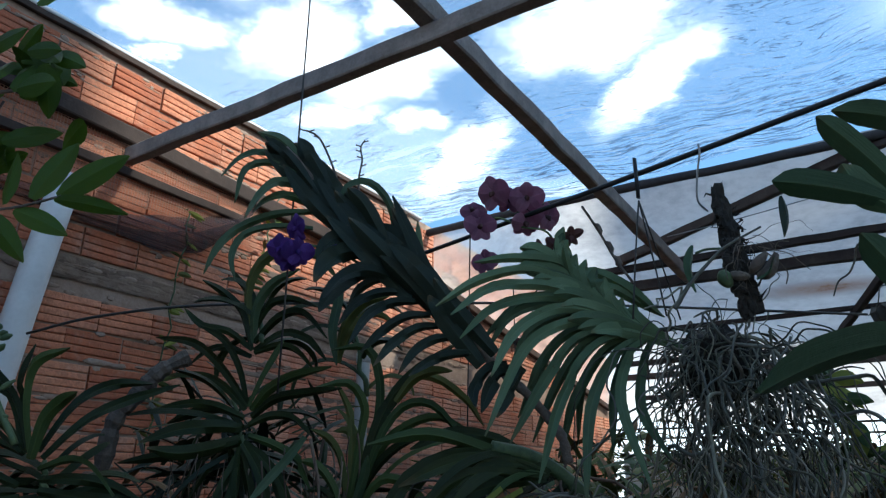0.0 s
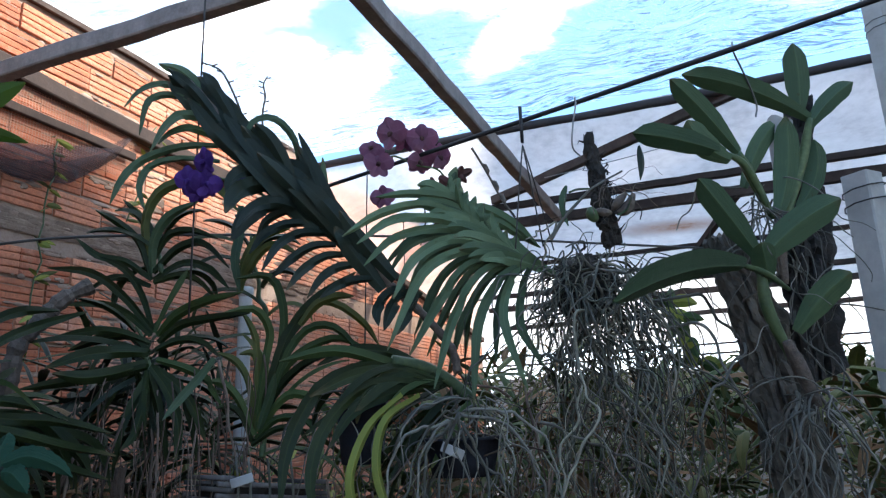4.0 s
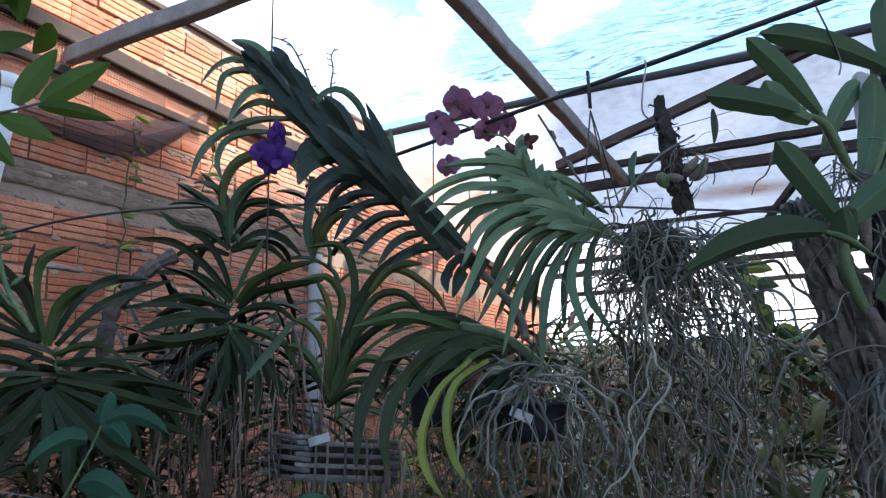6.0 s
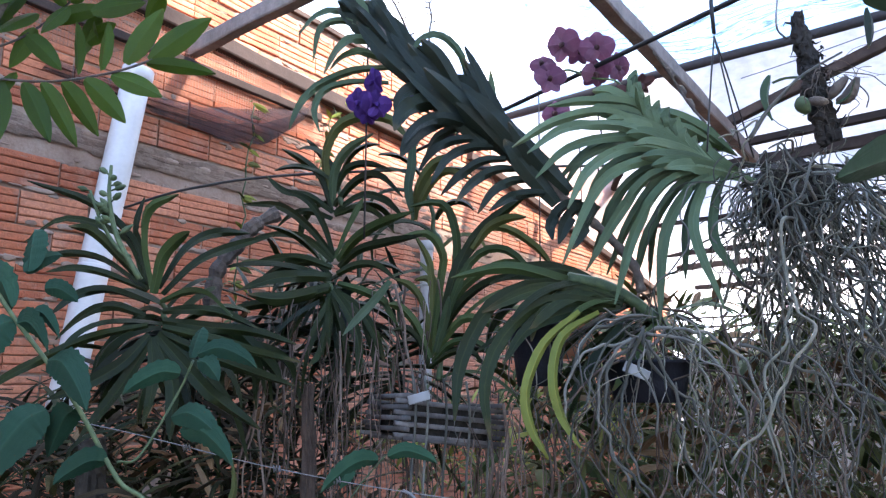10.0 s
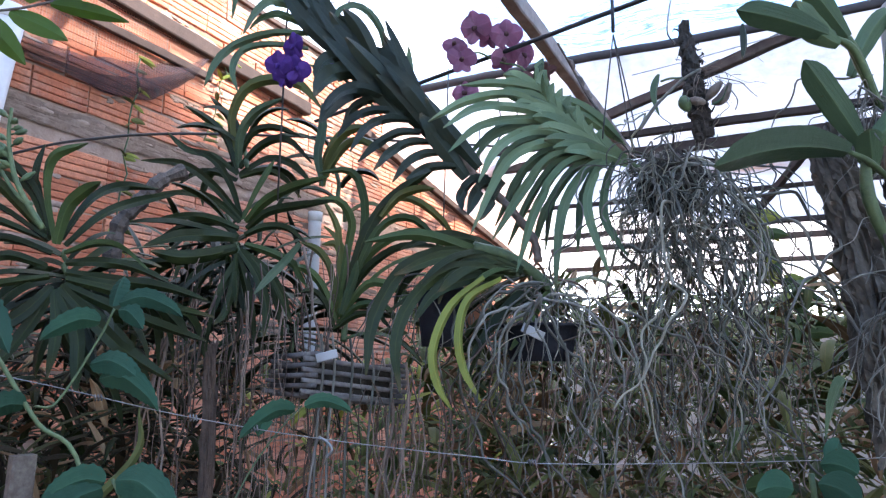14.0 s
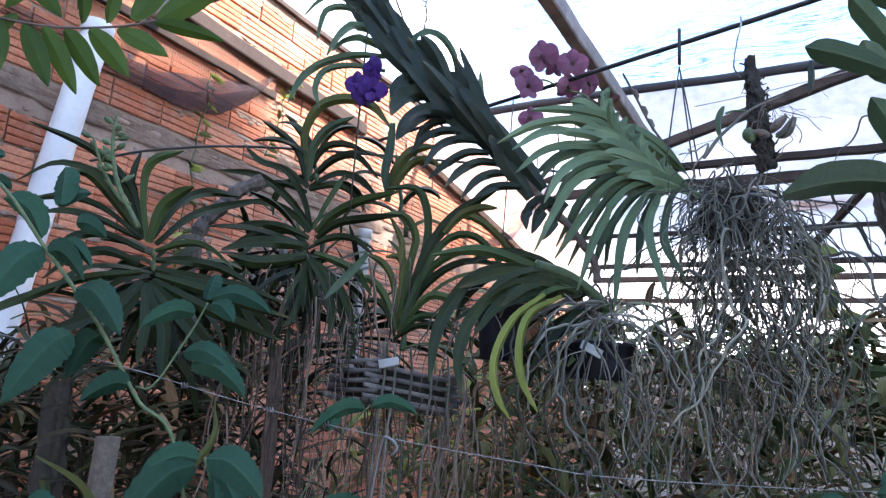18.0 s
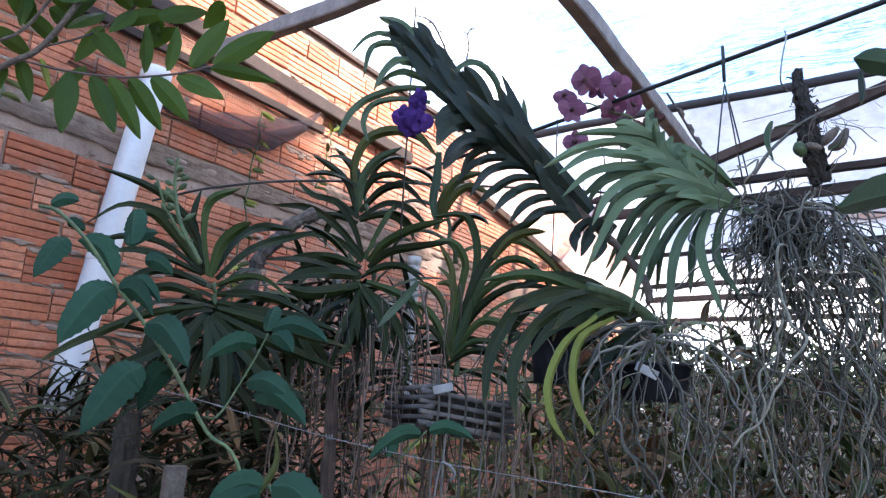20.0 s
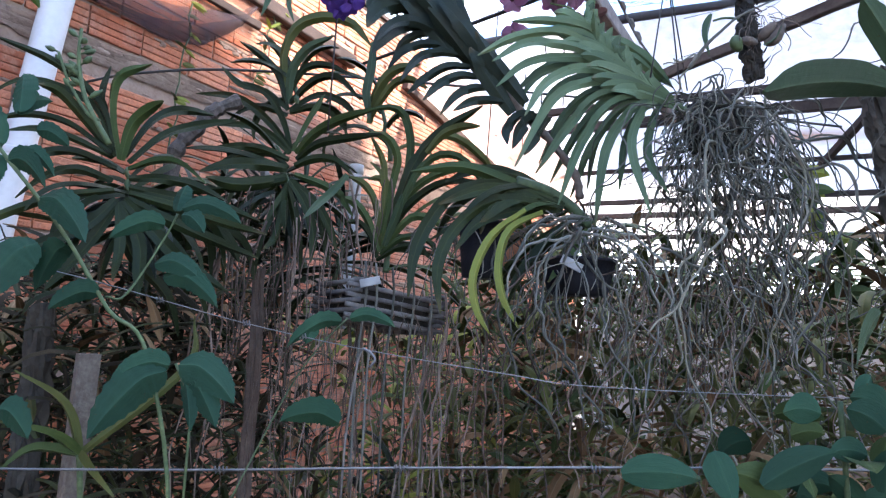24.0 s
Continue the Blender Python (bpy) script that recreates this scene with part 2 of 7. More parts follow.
MORTAR_GREY = rough_stuff("rough_brown_mortar", [(0.2, (0.075, 0.046, 0.032)), (0.5, (0.150, 0.098, 0.070)), (0.8, (0.25, 0.175, 0.132))], 22.0, 0.95, 1.0, 90.0)
WOOD_DARK = rough_stuff("dark_wood", [(0.25, (0.014, 0.012, 0.014)), (0.55, (0.035, 0.029, 0.030)), (0.85, (0.08, 0.068, 0.064))], 10.0, 0.85, 0.5, 90.0)
WOOD_PALE = rough_stuff("pale_slat_wood", [(0.25, (0.032, 0.028, 0.027)), (0.55, (0.095, 0.085, 0.080)), (0.85, (0.23, 0.21, 0.195))], 18.0, 0.85, 0.5, 90.0)
STEEL_DARK = rough_stuff("dark_steel", [(0.2, (0.010, 0.010, 0.012)), (0.6, (0.022, 0.022, 0.025)), (0.9, (0.06, 0.045, 0.038))], 30.0, 0.55, 0.2, metal=0.3)
WIRE = rough_stuff("galvanised_wire", [(0.2, (0.10, 0.10, 0.102)), (0.8, (0.26, 0.26, 0.262))], 40.0, 0.4, 0.1, metal=0.8)
WIRE_DARK = rough_stuff("dark_wire", [(0.2, (0.012, 0.011, 0.011)), (0.8, (0.04, 0.035, 0.033))], 40.0, 0.6, 0.1)
PVC = rough_stuff("white_pvc", [(0.2, (0.42, 0.395, 0.39)), (0.6, (0.56, 0.535, 0.53)), (0.9, (0.66, 0.635, 0.63))], 7.0, 0.42, 0.05, 60.0)
PLASTER = rough_stuff("grey_plaster", [(0.2, (0.28, 0.27, 0.25)), (0.6, (0.42, 0.41, 0.38)), (0.9, (0.52, 0.5, 0.47))], 3.0, 0.9, 0.4, 40.0)
CONCRETE = rough_stuff("pale_concrete", [(0.2, (0.17, 0.165, 0.16)), (0.6, (0.29, 0.285, 0.275)), (0.9, (0.40, 0.395, 0.38))], 9.0, 0.9, 0.4, 60.0)
MORTAR = rough_stuff("mortar", [(0.2, (0.10, 0.058, 0.040)), (0.45, (0.21, 0.132, 0.096)), (0.8, (0.36, 0.265, 0.205))], 11.0, 0.95, 1.0, 80.0)
SOIL = rough_stuff("dark_soil", [(0.2, (0.05, 0.04, 0.032)), (0.6, (0.10, 0.082, 0.066)), (0.9, (0.17, 0.14, 0.115))], 5.0, 0.95, 1.0, 40.0)
POT_BLACK = rough_stuff("black_pot", [(0.2, (0.007, 0.007, 0.009)), (0.6, (0.016, 0.016, 0.022)), (0.9, (0.045, 0.045, 0.06))], 25.0, 0.75, 0.6, spec=0.2)
TERRACOTTA = rough_stuff("terracotta", [(0.2, (0.22, 0.075, 0.035)), (0.6, (0.38, 0.15, 0.075)), (0.9, (0.5, 0.25, 0.15))], 12.0, 0.9, 0.4)
LABEL = rough_stuff("label_card", [(0.2, (0.24, 0.235, 0.23)), (0.8, (0.36, 0.355, 0.345))], 20.0, 0.7, 0.1)
def build_net(n):
    p = n.add("ShaderNodeNewGeometry").outputs["Position"]
    run = n.add("ShaderNodeVectorMath", {0: p, 1: tuple(ALONG)}, operation="DOT_PRODUCT").outputs[1]
    rise = n.add("ShaderNodeSeparateXYZ", {0: p}).outputs[2]
    weave = n.math("MULTIPLY", n.math("ADD", n.math("SINE", n.math("MULTIPLY", run, 900.0)), n.math("SINE", n.math("MULTIPLY", rise, 620.0))), 0.10)
    dense = n.math("ADD", weave, n.math("ADD", n.math("MULTIPLY", n.noise(p, 6.0, 4.0), 0.7), n.math("MULTIPLY", n.noise(p, 160.0, 2.0), 0.45)))
    cloth = n.add("ShaderNodeBsdfDiffuse", {"Color": (0.072, 0.054, 0.058, 1)}).outputs[0]
    hole = n.add("ShaderNodeBsdfTransparent").outputs[0]
    return n.add("ShaderNodeMixShader", {0: n.ramp(dense, [(0.32, (0.14,) * 3), (0.68, (0.66,) * 3)]), 1: hole, 2: cloth}).outputs[0]


def build_weave(n):
    p = n.add("ShaderNodeNewGeometry").outputs["Position"]
    run = n.add("ShaderNodeVectorMath", {0: p, 1: tuple(ALONG)}, operation="DOT_PRODUCT").outputs[1]
    rise = n.add("ShaderNodeSeparateXYZ", {0: p}).outputs[2]
    slack = n.math("MULTIPLY", n.noise(p, 3.0, 3.0), 9.0)
    thread = n.math("MAXIMUM", n.math("SINE", n.math("ADD", n.math("MULTIPLY", run, 420.0), slack)), n.math("SINE", n.math("ADD", n.math("MULTIPLY", rise, 520.0), slack)))
    cover = n.math("MULTIPLY", n.ramp(thread, [(0.45, (0.04,) * 3), (0.80, (0.95,) * 3)]), n.math("ADD", n.noise(p, 4.0, 5.0), 0.35))
    front = n.add("ShaderNodeBsdfDiffuse", {"Color": (0.50, 0.27, 0.19, 1)}).outputs[0]
    back = n.add("ShaderNodeBsdfTranslucent", {"Color": (0.50, 0.27, 0.19, 1)}).outputs[0]
    cloth = n.add("ShaderNodeMixShader", {0: 0.4, 1: front, 2: back}).outputs[0]
    hole = n.add("ShaderNodeBsdfTransparent").outputs[0]
    return n.add("ShaderNodeMixShader", {0: cover, 1: hole, 2: cloth}).outputs[0]


NET_THIN = material("open_shade_net", build_net)
NET_RED = material("red_woven_net", build_weave)
NET = rough_stuff("black_roll", [(0.2, (0.012, 0.012, 0.015)), (0.8, (0.04, 0.038, 0.042))], 40.0, 0.9, 0.5)


def build_brick(n):
    p = place(n)
    rnd = n.add("ShaderNodeObjectInfo").outputs["Random"]
    isl = n.add("ShaderNodeNewGeometry").outputs["Random Per Island"]
    big, small = n.noise(p, 9.0, 5.0, 0.6), n.noise(p, 130.0, 4.0, 0.65)
    tone = n.math("ADD", n.math("MULTIPLY", n.math("FRACT", n.math("ADD", rnd, isl)), 0.6), n.math("MULTIPLY", big, 0.45))
    col = n.ramp(tone, [(0.15, (0.35, 0.095, 0.045)), (0.5, (0.50, 0.165, 0.082)), (0.85, (0.62, 0.26, 0.150))])
    stain = n.ramp(n.noise(n.add("ShaderNodeMapping", {0: n.add("ShaderNodeNewGeometry").outputs["Position"], "Scale": (1.6, 1.6, 3.2)}).outputs[0], 1.3, 7.0, 0.68), [(0.50, (0, 0, 0)), (0.74, (1, 1, 1))])
    col = n.mix(n.math("MULTIPLY", stain, 0.55), col, (0.13, 0.085, 0.065, 1))
    where = n.add("ShaderNodeNewGeometry").outputs["Position"]
    smear = n.ramp(n.noise(where, 7.5, 7.0, 0.72), [(0.54, (0, 0, 0)), (0.64, (1, 1, 1))])
    col = n.mix(n.math("MULTIPLY", smear, 0.42), col, (0.42, 0.255, 0.185, 1))
    # mortar wash, begun at the sun patch's edge to paint that stretch brighter
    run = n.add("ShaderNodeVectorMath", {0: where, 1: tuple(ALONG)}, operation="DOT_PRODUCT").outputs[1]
    sunlit_wash = n.math("MULTIPLY", n.ramp(n.math("DIVIDE", run, 10.0), [(0.232, (0, 0, 0)), (0.262, (1, 1, 1))]), n.ramp(n.noise(where, 3.0, 6.0, 0.7), [(0.40, (0.0,) * 3), (0.68, (0.38,) * 3)]))
    col = n.mix(sunlit_wash, col, (0.60, 0.45, 0.36, 1))
    chips = n.math("MULTIPLY", n.math("GREATER_THAN", n.noise(where, 40.0, 5.0, 0.7), 0.66), 0.6)
    col = n.mix(chips, col, (0.16, 0.085, 0.06, 1))
    col = n.mix(n.math("MULTIPLY", n.ramp(n.noise(where, 55.0, 5.0, 0.7), [(0.42, (1, 1, 1)), (0.56, (0, 0, 0))]), 0.35), col, (0.20, 0.075, 0.045, 1))
    nor = bump(n, n.math("ADD", small, n.math("MULTIPLY", n.noise(where, 45.0, 5.0, 0.7), 0.9)), 0.8, 0.005)
    return shade(n, col, 0.88, nor, spec=0.3)


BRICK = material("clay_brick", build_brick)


def build_film(n):
    pos = n.add("ShaderNodeNewGeometry").outputs["Position"]
    turned = n.add("ShaderNodeMapping", {0: pos, "Rotation": (0, 0, AZ - radians(8))}).outputs[0]
    warp = n.add("ShaderNodeTexNoise", {"Vector": turned, "Scale": 1.4, "Detail": 3.0}).outputs[1]
    warp = n.add("ShaderNodeVectorMath", {0: warp, 1: (0.25, 0.35, 0), 2: turned}, operation="MULTIPLY_ADD").outputs[0]
    across = n.add("ShaderNodeVectorMath", {0: pos, 1: tuple(ALONG)}, operation="DOT_PRODUCT").outputs[1]
    edge = n.ramp(n.math("DIVIDE", across, 5.0), [(0.28, (0.16,) * 3), (0.50, (0.42,) * 3), (0.66, (0.85,) * 3), (0.76, (1,) * 3)])
    streaks = n.noise(n.add("ShaderNodeMapping", {0: warp, "Scale": (0.9, 5.0, 1)}).outputs[0], 2.2, 4.0, 0.55)
    # crease shade and sheen are painted into the film's tint and milkiness
    fold = n.ramp(streaks, [(0.422, (0, 0, 0)), (0.434, (1, 1, 1)), (0.446, (0, 0, 0)), (0.553, (0, 0, 0)), (0.562, (0.9,) * 3), (0.571, (0, 0, 0))])
    where = n.ramp(n.noise(turned, 1.9, 3.0), [(0.46, (0, 0, 0)), (0.53, (1, 1, 1))])
    gather = n.ramp(n.math("DIVIDE", across, 5.0), [(0.66, (0, 0, 0)), (0.76, (1, 1, 1))])
    pleat_shade = n.math("MULTIPLY", gather, n.ramp(n.noise(n.add("ShaderNodeMapping", {0: warp, "Scale": (0.7, 7.0, 1)}).outputs[0], 2.6, 4.0, 0.6), [(0.50, (0, 0, 0)), (0.54, (0.95,) * 3), (0.58, (0, 0, 0))]))
    dark = n.math("MAXIMUM", n.math("MULTIPLY", n.math("MULTIPLY", fold, where), edge), pleat_shade)
    shine = n.ramp(streaks, [(0.56, (0, 0, 0)), (0.64, (1, 1, 1))])
    tint = n.mix(dark, (0.92, 0.95, 0.97, 1), (0.03, 0.07, 0.12, 1))
    clear = n.add("ShaderNodeBsdfTransparent", {"Color": tint}).outputs[0]
    milk = n.add("ShaderNodeBsdfTranslucent", {"Color": (0.86, 0.9, 0.92, 1)}).outputs[0]
    soft = n.math("ADD", n.math("MULTIPLY", n.math("MULTIPLY", shine, edge), 0.10), n.math("ADD", n.math("MULTIPLY", edge, 0.11), 0.12))
    soft = n.math("MULTIPLY", soft, n.math("SUBTRACT", 1.0, n.math("MULTIPLY", dark, 0.85)))
    body = n.add("ShaderNodeMixShader", {0: soft, 1: clear, 2: milk}).outputs[0]
    gloss = n.add("ShaderNodeBsdfGlossy", {"Roughness": 0.25}).outputs[0]
    return n.add("ShaderNodeMixShader", {0: 0.02, 1: body, 2: gloss}).outputs[0]


FILM = material("clear_film", build_film)


def build_sheet(n):
    pos = n.add("ShaderNodeNewGeometry").outputs["Position"]
    turned = n.add("ShaderNodeMapping", {0: pos, "Rotation": (0, 0, AZ)}).outputs[0]
    big, small = n.noise(turned, 1.6, 6.0, 0.62), n.noise(turned, 14.0, 5.0, 0.6)
    col = n.ramp(n.math("ADD", n.math("MULTIPLY", big, 0.7), n.math("MULTIPLY", small, 0.3)), [(0.32, (0.37, 0.338, 0.330)), (0.5, (0.56, 0.522, 0.508)), (0.72, (0.70, 0.66, 0.645))])
    grit = n.ramp(n.noise(n.add("ShaderNodeMapping", {0: turned, "Scale": (1.0, 3.5, 1)}).outputs[0], 1.7, 7.0, 0.7), [(0.60, (0, 0, 0)), (0.72, (1, 1, 1))])
    local = n.add("ShaderNodeMapping", {0: pos, "Location": tuple(W(5.95, 2.62, 2.93)), "Rotation": (0, 0, -AZ), "Scale": (0.5, 0.16, 0.5)}, vector_type="TEXTURE").outputs[0]
    pool = n.math("SUBTRACT", 1.25, n.add("ShaderNodeVectorMath", {0: local}, operation="LENGTH").outputs[1], clamp=True)
    pool = n.math("MULTIPLY", pool, n.math("ADD", small, 0.35), clamp=True)
    col = n.mix(n.math("MULTIPLY", grit, 0.30), col, (0.35, 0.24, 0.19, 1))
    col = n.mix(pool, col, (0.26, 0.13, 0.075, 1))
    one = n.add("ShaderNodeBsdfDiffuse", {"Color": col, "Normal": bump(n, big, 0.6, 0.03)}).outputs[0]
    two = n.add("ShaderNodeBsdfTranslucent", {"Color": col}).outputs[0]
    off = n.math("ADD", n.add("ShaderNodeVectorMath", {0: pos, 1: tuple(OUT)}, operation="DOT_PRODUCT").outputs[1], OFF)
    thin = n.ramp(n.math("DIVIDE", off, 4.0), [(0.10, (0.42,) * 3), (0.32, (0.03,) * 3)])
    milky = n.add("ShaderNodeMixShader", {0: 0.6, 1: one, 2: two}).outputs[0]
    clear = n.add("ShaderNodeBsdfTransparent", {"Color": (1.0, 0.95, 0.88, 1)}).outputs[0]
    return n.add("ShaderNodeMixShader", {0: thin, 1: milky, 2: clear}).outputs[0]


SHEET = material("white_poly_sheet", build_sheet)


# ---------------- mesh helpers ----------------
class Shape:
    """Gathers vertices and faces for one mesh."""

    def __init__(self):
        self.v, self.f, self.span = [], [], []

    def ring_tube(self, rings, close=True):
        k, b = len(rings[0]), len(self.v)
        for r in rings:
            self.v.extend(r)
        for i in range(len(rings) - 1):
            for j in range(k):
                p, q = b + i * k + j, b + i * k + (j + 1) % k
                self.f.append((p, q, q + k, p + k))
        if close:
            self.f.append(tuple(b + j for j in reversed(range(k))))
            self.f.append(tuple(b + (len(rings) - 1) * k + j for j in range(k)))

    def skins(self, rows):
        """A thin blade from rows of left edge, upper midrib, right edge and lower midrib."""
        own = (len(self.v) * 0.618034 + rows[-1][0].x * 31.7 + rows[-1][0].z * 17.3) % 1.0
        for a, c in ((0, 1), (1, 2), (2, 3), (3, 0)):
            b = len(self.v)
            for i, row in enumerate(rows):
                self.v += [row[a], row[c]]
                for k in (a, c):
                    self.span.append((i / (len(rows) - 1), (0.0, 0.5, 1.0, 0.5)[k], own))
            for i in range(len(rows) - 1):
                o = b + i * 2
                self.f.append((o, o + 2, o + 3, o + 1))

    def tube(self, pts, radii, sides=6):
        pts = [Vector(p) for p in pts]
        if not hasattr(radii, "__len__"):
            radii = [radii] * len(pts)
        d = (pts[1] - pts[0]).normalized()
        a = d.orthogonal().normalized()
        rings = []
        for i, p in enumerate(pts):
            d = (pts[min(i + 1, len(pts) - 1)] - pts[max(i - 1, 0)]).normalized()
            a = (a - d * a.dot(d)).normalized()
            c = d.cross(a)
            rings.append([p + (a * math.cos(t) + c * math.sin(t)) * radii[i] for t in [2 * math.pi * j / sides for j in range(sides)]])
        self.ring_tube(rings)

    def box(self, o, ex, ey, ez):
        """A box with its centre at o and half edges ex, ey, ez, its long edges chamfered."""
        o, ex, ey, ez = Vector(o), Vector(ex), Vector(ey), Vector(ez)
        c = min(0.25, 0.004 / max(1e-6, min(ey.length, ez.length)))
        sec = [(1, 1 - c), (1 - c, 1), (c - 1, 1), (-1, 1 - c), (-1, c - 1), (c - 1, -1), (1 - c, -1), (1, c - 1)]
        self.ring_tube([[o + ex * s + ey * a + ez * b for a, b in sec] for s in (-1, 1)])

    def blade(self, base, way, side, length, width, droop, fold=0.25, twist=0.0, seg=9, profile=None, bend=1.35, thick=0.0016, wave=0.0, across=None, bow=0.0):
        """A leaf blade that leaves base along way, sinks by droop degrees and has its width along side."""
        p, d = Vector(base), Vector(way).normalized()
        k = d.cross(-UP)
        k = k.normalized() if k.length > 0.08 else Vector(side).normalized()
        rings, last = [], 0.0
        step = length / seg
        for i in range(seg + 1):
            s = i / seg
            ang = radians(droop) * s ** bend
            q = Matrix.Rotation(ang - last, 3, k)
            last = ang
            d = (q @ d).normalized()
            if bow:
                d = Matrix.Rotation(radians(bow) / seg * (0.5 + s), 3, UP) @ d
                k = Matrix.Rotation(radians(bow) / seg * (0.5 + s), 3, UP) @ k
            wd = Matrix.Rotation(radians(twist) * (0.4 + 0.6 * s), 3, d) @ (Vector(across) if across is not None else k)
            wd = (wd - d * wd.dot(d)).normalized()
            nrm = wd.cross(d)
            h = 0.5 * width * (profile or strap_profile)(s)
            rip = wave * math.sin(s * 17) * h
            rings.append([p + wd * h + nrm * (h * fold + rip), p + nrm * thick, p - wd * h + nrm * (h * fold - rip), p - nrm * thick * 1.2])
            p = p + d * step
        self.skins(rings)
        return p

    def ribbon(self, path, across, width, profile=None, fold=0.25, thick=0.0016, wave=0.0):
        """A blade along a given line, its width along across."""
        rings, across, last = [], Vector(across), len(path) - 1
        for i, p in enumerate(path):
            d = (path[min(i + 1, last)] - path[max(i - 1, 0)]).normalized()
            wd = (across - d * across.dot(d)).normalized()
            nrm = wd.cross(d)
            h = 0.5 * width * (profile or strap_profile)(i / last)
            rip = wave * math.sin(i * 2.3) * h
            rings.append([p + wd * h + nrm * (h * fold + rip), p + nrm * thick, p - wd * h + nrm * (h * fold - rip), p - nrm * thick * 1.2])
        self.skins(rings)

    def mesh(self, name, mat, smooth=True):
        me = bpy.data.meshes.new(name)
        me.from_pydata([tuple(v) for v in self.v], [], self.f)
        me.materials.append(mat)
        if self.span and len(self.span) == len(self.v):
            me.attributes.new("span", "FLOAT_VECTOR", "POINT").data.foreach_set("vector", [x for p in self.span for x in p])
        if smooth:
            me.shade_smooth()
        me.update()
        return me


def strap_profile(s):
    return min(1.0, 0.62 + 1.3 * s) * (1 - max(0.0, (s - 0.6) / 0.4) ** 2.2 * 0.86)


def oval_profile(s):
    return max(0.05, math.sin(math.pi * min(1.0, 0.06 + 0.93 * s ** 0.85)) ** 0.75)


def tongue_profile(s):
    return min(1.0, 0.42 + 1.5 * s) * (1 - 0.9 * max(0.0, (s - 0.72) / 0.28) ** 2.6)


def taper_profile(s):
    return min(1.0, 0.7 + 1.5 * s) * (1 - 0.88 * max(0.0, (s - 0.3) / 0.7) ** 1.5)


def round_profile(s):
    return max(0.06, math.sin(math.pi * (0.07 + 0.90 * s)) ** 0.55)


def pointed_profile(s):
    return max(0.015, min(1.0, 2.15 * (s + 0.015) ** 0.5 * max(0.0, 1 - s) ** 0.95))


def part(name, shape, mat, parent=None, label="", smooth=True):
    ob = new(name, shape if isinstance(shape, bpy.types.Mesh) else shape.mesh(name, mat, smooth))
    if parent:
        ob.parent = parent
        ob.matrix_parent_inverse = parent.matrix_world.inverted()
    if label:
        ob["label"] = label
    return ob


def thing(name, at, label, category, group="", kind=""):
    ob = new(name)
    ob.empty_display_size = 0.05
    ob.location = at
    ob.matrix_world = Matrix.Translation(at)
    return tagged(ob, label, category, group, kind)


def solid(name, shape, mat, label, category, group="", kind="", smooth=True):
    return tagged(part(name, shape, mat, None, "", smooth), label, category, group, kind)


def lerp(a, b, t):
    return a + (b - a) * t


def jig(r, s):
    return Vector((r.uniform(-s, s), r.uniform(-s, s), r.uniform(-s, s)))


def sag(a, b, drop, k=14):
    a, b = Vector(a), Vector(b)
    return [a.lerp(b, i / k) - UP * drop * 4 * (i / k) * (1 - i / k) for i in range(k + 1)]


def spline(pts, k=8):
    """A smooth line through the given places."""
    pts = [Vector(p) for p in pts]
    ext = [pts[0] * 2 - pts[1], *pts, pts[-1] * 2 - pts[-2]]
    out = []
    for i in range(1, len(ext) - 2):
        a, b, c, d = ext[i - 1 : i + 3]
        for j in range(k):
            t = j / k
            out.append(0.5 * (2 * b + (c - a) * t + (2 * a - 5 * b + 4 * c - d) * t * t + (3 * b - a - 3 * c + d) * t ** 3))
    return [*out, pts[-1]]


def arc(a, b, rise=(0, 0, 0.02), k=9):
    """A bowed line from a to b, its middle lifted by rise."""
    a, b, m = Vector(a), Vector(b), Vector(rise)
    return [a.lerp(b, i / k) + m * (4 * (i / k) * (1 - i / k)) for i in range(k + 1)]


def beam(name, a, b, wide, high, mat, label, category, seed=1, kind="structure"):
    """A sawn length of timber, a little uneven along its edges."""
    a, b, r = Vector(a), Vector(b), random.Random(seed)
    d = (b - a).normalized()
    x = d.cross(UP).normalized()
    z = x.cross(d)
    s, rings = Shape(), []
    count = max(6, int((b - a).length / 0.16))
    for i in range(count + 1):
        o = a.lerp(b, i / count) + x * r.uniform(-0.003, 0.003) + z * r.uniform(-0.003, 0.003)
        hw, hh = wide / 2 * r.uniform(0.95, 1.03), high / 2 * r.uniform(0.95, 1.03)
        cx, cz = hw * 0.82, hh * 0.82
        rings.append([o + x * p + z * q for p, q in ((hw, cz), (cx, hh), (-cx, hh), (-hw, cz), (-hw, -cz), (-cx, -hh), (cx, -hh), (hw, -cz))])
    s.ring_tube(rings)
    return solid(name, s, mat, label, category, kind=kind, smooth=False)


# ---------------- setting: ground, walls, roof ----------------
WALL_TOP, END, FAR = 3.47, 4.2, 8.3
g = Shape()
cells = 24
for i in range(cells + 1):
    for j in range(cells + 1):
        x, y = (i / cells - 0.5) * 120, (j / cells - 0.5) * 120
        g.v.append((x, y, 0.012 * noise.noise(Vector((x * 0.3, y * 0.3, 0)))))
g.f = [(i * (cells + 1) + j, (i + 1) * (cells + 1) + j, (i + 1) * (cells + 1) + j + 1, i * (cells + 1) + j + 1) for i in range(cells) for j in range(cells)]
solid("ground", g, SOIL, "dark bare soil floor of the shade house", "ground", kind="structure")


def slab(name, w0, w1, v0, v1, z0, z1, mat, label, category):
    s = Shape()
    s.box(W((w0 + w1) / 2, (v0 + v1) / 2, (z0 + z1) / 2), UP * (z1 - z0) / 2, ALONG * (w1 - w0) / 2, OUT * (v1 - v0) / 2)
    return solid(name, s, mat, label, category, kind="structure", smooth=False)


